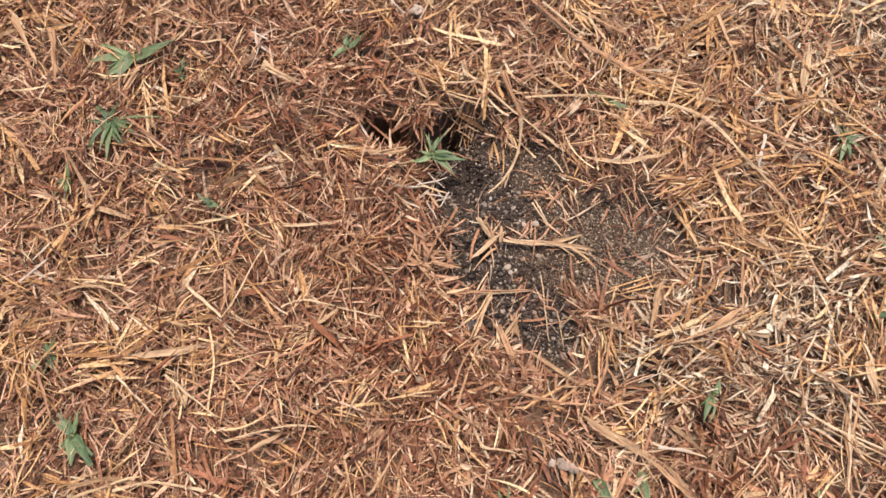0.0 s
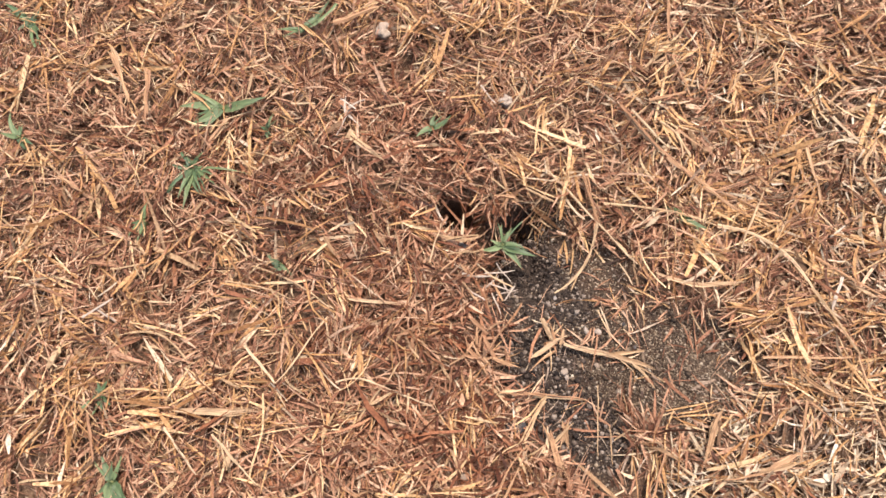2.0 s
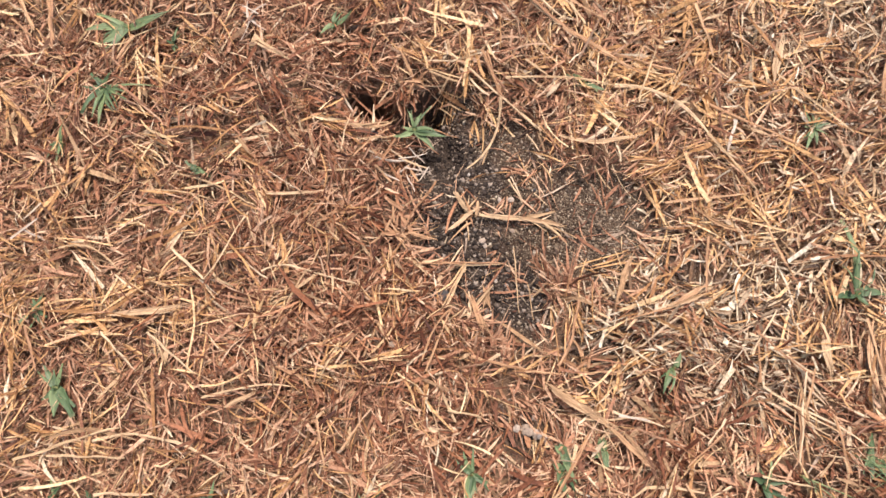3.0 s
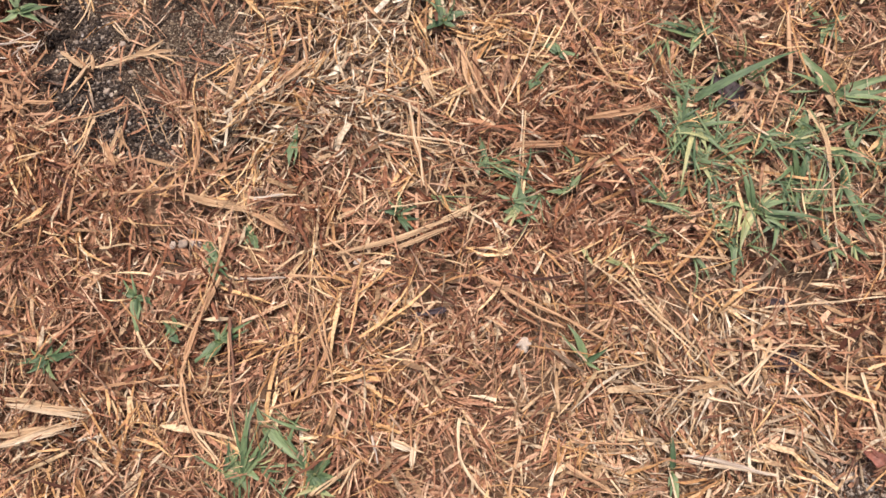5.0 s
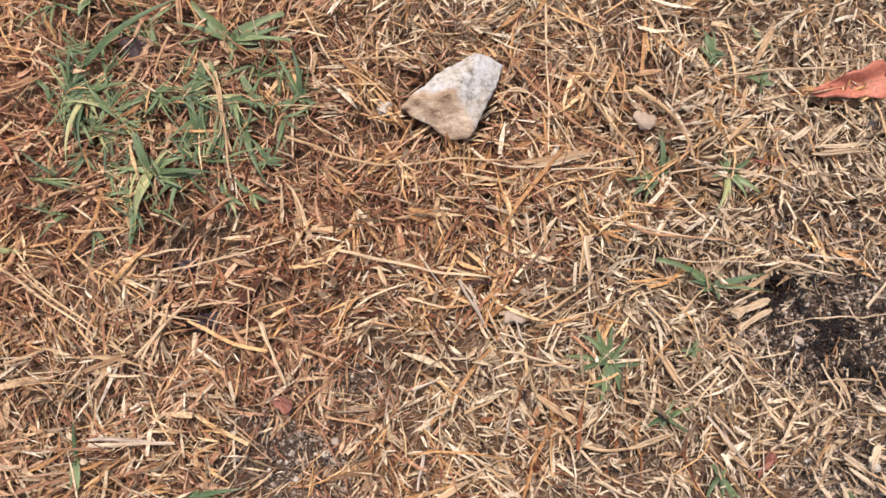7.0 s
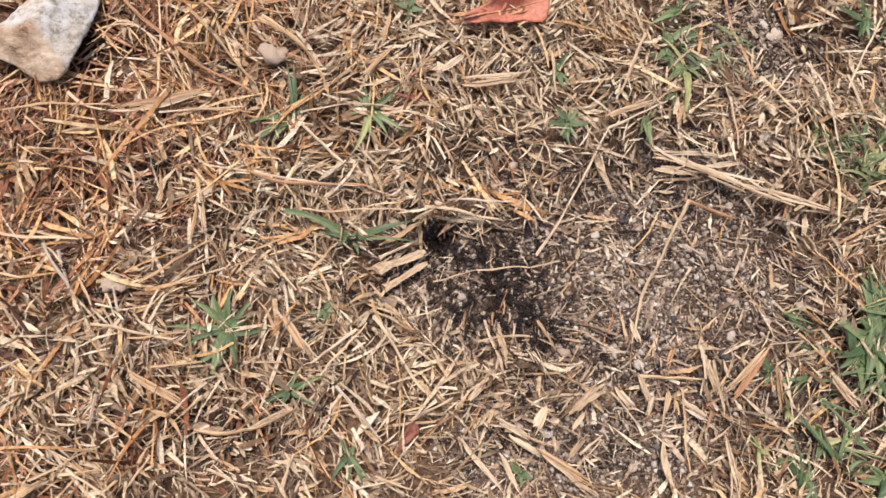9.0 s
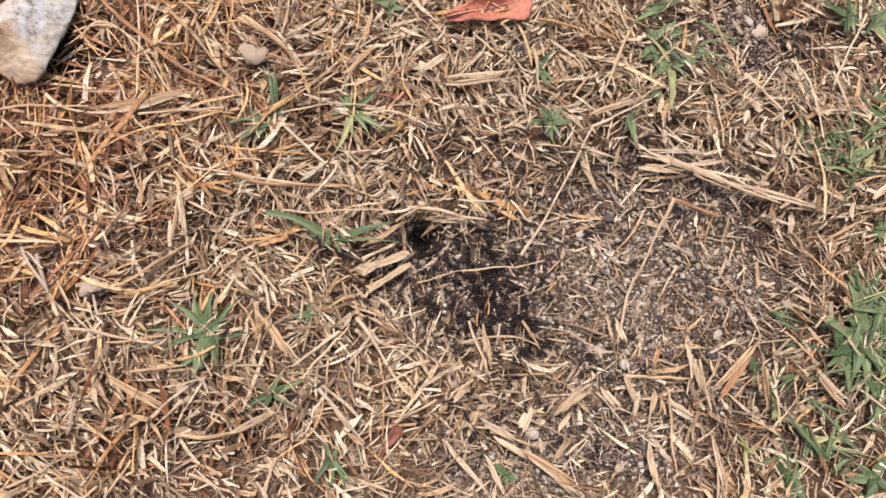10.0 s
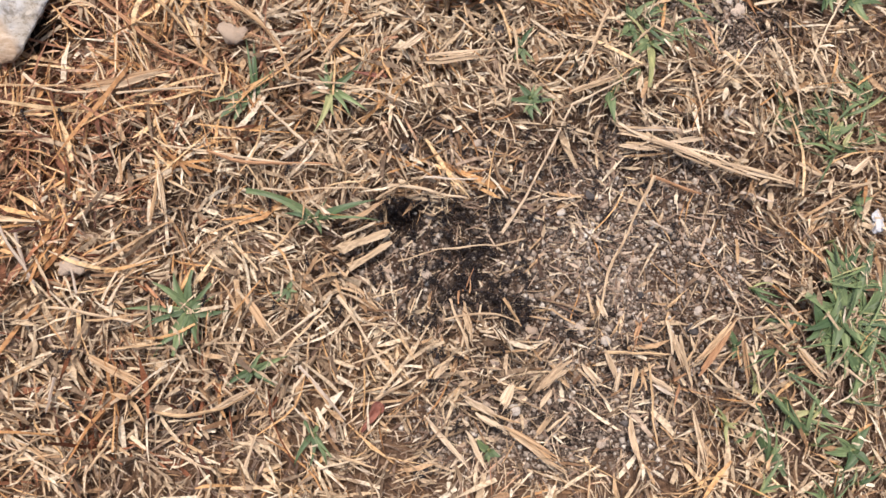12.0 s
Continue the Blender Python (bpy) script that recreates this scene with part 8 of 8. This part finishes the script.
pebble(0.8312, -0.4754, 0.00475, 0.00305)
pebble(0.8589, -0.4126, 0.00278)
pebble(0.8720, -0.4044, 0.00211)
pebble(0.8503, -0.4105, 0.00208)
pebble(0.9212, -0.5067, 0.00321)
pebble(0.9115, -0.4875, 0.00356, 0.00249)
pebble(0.8994, -0.4889, 0.00282)
pebble(0.9481, -0.5106, 0.00326)
pebble(0.8986, -0.5035, 0.00317)
pebble(0.9798, -0.4120, 0.00374)
pebble(0.9819, -0.4172, 0.00374)
pebble(1.0255, -0.3584, 0.00502)
pebble(1.0253, -0.3489, 0.00309)
pebble(1.0421, -0.3541, 0.00312)
pebble(1.0237, -0.3395, 0.00309)
pebble(0.6956, -0.4414, 0.00251)
pebble(0.8082, -0.5388, 0.00265)
pebble(0.7346, -0.5023, 0.00255)
pebble(0.8343, -0.3531, 0.00276)
pebble(0.8077, -0.4637, 0.00435, 0.00301)
pebble(0.8397, -0.4895, 0.00306)
pebble(0.8691, -0.4499, 0.00209)
pebble(0.8835, -0.4587, 0.00281)
pebble(0.8997, -0.4526, 0.00213)
pebble(0.9129, -0.4638, 0.00179)
pebble(0.8685, -0.4351, 0.00174)
pebble(0.8460, -0.4488, 0.00206)
pebble(0.8220, -0.4500, 0.00203)
pebble(0.8000, -0.4484, 0.00167)
pebble(0.7386, -0.4023, 0.00226)
pebble(0.7502, -0.3944, 0.00196)
pebble(0.7622, -0.3829, 0.00165)
pebble(0.9337, -0.4639, 0.00217)
pebble(0.9404, -0.4164, 0.00219)
pebble(0.9251, -0.4455, 0.00216)
pebble(0.8570, -0.4811, 0.00207)
pebble(0.8769, -0.5055, 0.00208)
pebble(0.8934, -0.5500, 0.00209)
pebble(0.7808, -0.4554, 0.00198)
pebble(0.7757, -0.4452, 0.00198)
pebble(0.8880, -0.5101, 0.00385, tone="dark")
pebble(0.8440, -0.5192, 0.00272, tone="dark")
pebble(0.8258, -0.5352, 0.00268, tone="dark")
pebble(0.8803, -0.2995, 0.00465, tone="dark")
pebble(0.7959, -0.3338, 0.00305, tone="dark")
pebble(0.7129, -0.4941, 0.00440, tone="dark")
pebble(0.8791, -0.4122, 0.00352, tone="dark")
pebble(0.7902, -0.3762, 0.00335, tone="dark")
pebble(0.6951, -0.4422, 0.00188, tone="dark")
pebble(0.7926, -0.5155, 0.00231, tone="dark")
pebble(1.0185, -0.5136, 0.00681, 0.00530, tone="white", on_top=True)

scatter = random.Random(31)
for cx, cy, rx, ry, count in ((0.878, -0.452, 0.055, 0.04, 85), (0.788, -0.416, 0.03, 0.025, 35), (0.80, -0.515, 0.05, 0.02, 16), (0.448, -0.325, 0.02, 0.016, 24), (0.047, 0.109, 0.03, 0.025, 9), (1.019, -0.353, 0.02, 0.02, 14)):
    for _ in range(count):
        px, py = scatter.gauss(cx, rx), scatter.gauss(cy, ry)
        pebble(px, py, scatter.uniform(0.0009, 0.0016) * (1.7 if scatter.random() < 0.25 else 1.0), tone="dark" if scatter.random() < 0.2 else "light")


sprigs = random.Random(41)
for cx, cy, sx, sy, count in ((0.457, -0.089, 0.045, 0.030, 58), (0.425, -0.045, 0.014, 0.03, 12), (0.294, -0.066, 0.02, 0.015, 7), (0.975, -0.551, 0.016, 0.028, 26), (0.911, -0.599, 0.025, 0.02, 16), (0.092, -0.198, 0.02, 0.012, 10), (1.026, -0.452, 0.02, 0.012, 8), (0.961, -0.344, 0.015, 0.015, 6)):
    for _ in range(count):
        px, py, way = sprigs.gauss(cx, sx), sprigs.gauss(cy, sy), sprigs.uniform(0, 6.28)
        blades = []
        for _ in range(sprigs.randint(1, 3)):
            way += sprigs.uniform(-1.2, 1.2)
            far = sprigs.uniform(0.012, 0.034)
            blades.append((far * math.cos(way), far * math.sin(way), sprigs.uniform(0.0012, 0.0026), sprigs.uniform(-0.003, 0.003)))
        plant(px, py, blades, "mixed" if sprigs.random() < 0.45 else "green", rise=0.4)



# ---- ants ----
M_ANT, tree_ant, shade_ant = material("black ant shell", 0.5, 0.35)
ant_tone = ramp(tree_ant, noise_of(tree_ant, 1500, 2), ((0.3, (0.008, 0.006, 0.006)), (0.7, (0.028, 0.017, 0.014))))
tree_ant.links.new(ant_tone, shade_ant.inputs["Base Color"])


def oval(sx, sy, sz):
    bm = bmesh.new()
    bmesh.ops.create_icosphere(bm, subdivisions=1, radius=1.0)
    verts = [(v.co.x * sx, v.co.y * sy, v.co.z * sz) for v in bm.verts]
    faces = [tuple(v.index for v in f.verts) for f in bm.faces]
    bm.free()
    return verts, faces


def build_ant(x, y):
    """One worker ant, 7 mm long, head towards +x."""
    root = new("ant")
    root.empty_display_size = 0.004
    root.location = (x, y, 0)
    for name, at, size in (("head", 0.0024, (0.0009, 0.00085, 0.0006)), ("thorax", 0.0004, (0.0013, 0.0006, 0.0006)), ("abdomen", -0.0021, (0.0016, 0.001, 0.00095))):
        segment = part(name, *oval(*size), M_ANT, root)
        segment.location = (at, 0, 0.0013)
        if name == "head":
            head = segment
    for side in (-1, 1):
        for k, (root_x, foot_x) in enumerate(((0.0009, 0.0024), (0.0004, 0.0003), (-0.0001, -0.0021))):
            foot = 0.0024 if k == 1 else 0.0021
            points = [Vector((root_x, side * 0.0003, 0.0013)), Vector(((root_x + foot_x) / 2, side * foot * 0.6, 0.0022)), Vector((foot_x, side * foot, 0.0))]
            part("leg", *strip(points, [0.0004, 0.00034, 0.0002], 0.8, 0.8), M_ANT, root)
        points = [Vector((0.0002, side * 0.0003, 0.0002)), Vector((0.0009, side * 0.0008, 0.0005)), Vector((0.0018, side * 0.0009, -0.0001))]
        part("antenna", *strip(points, [0.00028, 0.00024, 0.00016], 0.8, 0.8), M_ANT, head)
    return tagged(root, "small shiny black ant scurrying over soil and straw", "ant", "ants")


ant_rng = random.Random(77)
ANTS = []
model = build_ant(0.0, 0.0)
# nest crowds and the ground that single ants roam: middle, spread, how many, pace in metres a second
for cx, cy, sx, sy, count, pace in ((0.773, -0.368, 0.0064, 0.0064, 24, 0.006), (0.801, -0.411, 0.0109, 0.0064, 26, 0.006), (0.790, -0.429, 0.0140, 0.0077, 30, 0.007), (0.801, -0.448, 0.0070, 0.0051, 20, 0.007), (0.882, -0.421, 0.0074, 0.0054, 5, 0.012), (0.907, -0.388, 0.0048, 0.0034, 4, 0.012), (0.780, -0.393, 0.0191, 0.0127, 22, 0.01), (0.792, -0.404, 0.0385, 0.0256, 36, 0.012), (0.771, -0.471, 0.0376, 0.0188, 12, 0.015), (0.884, -0.399, 0.0509, 0.0339, 16, 0.025), (0.681, -0.348, 0.0752, 0.0542, 18, 0.03), (0.576, -0.263, 0.0725, 0.0544, 10, 0.03)):
    for _ in range(count):
        ob = model if not ANTS else copy_thing(model, Matrix())
        ANTS.append((ob, cx, cy, sx, sy, pace))


def ant_way(cx, cy, sx, sy, pace):
    """A wandering way near the nest, as rows of seconds and poses."""
    x, y = ant_rng.gauss(cx, sx), ant_rng.gauss(cy, sy)
    turn = ant_rng.uniform(-180, 180)
    rows, t = [], 0.0
    step = 0.6 if pace < 0.02 else 0.5
    while True:
        ground_z = float(height(x, y)) + float(cover(x, y)) * 1.05
        rows.append((min(t, 12.0), pose(x, y, ground_z + 0.0015, ant_rng.uniform(-10, 10), ant_rng.uniform(-12, 12), turn)))
        if t >= 12.0:
            return rows
        home = math.degrees(math.atan2(cy - y, cx - x))
        away = math.hypot((x - cx) / sx, (y - cy) / sy)
        swing = (home - turn + 180) % 360 - 180
        turn += max(-75, min(75, ant_rng.gauss(0, 32) + (swing * 0.5 if away > 1.3 else 0)))
        go = pace * step * ant_rng.uniform(0.1, 1.5)
        x, y = x + go * math.cos(radians(turn)), y + go * math.sin(radians(turn))
        t += step


def motions():
    for ob, cx, cy, sx, sy, pace in ANTS:
        walk(ob, ant_way(cx, cy, sx, sy, pace))


motions()
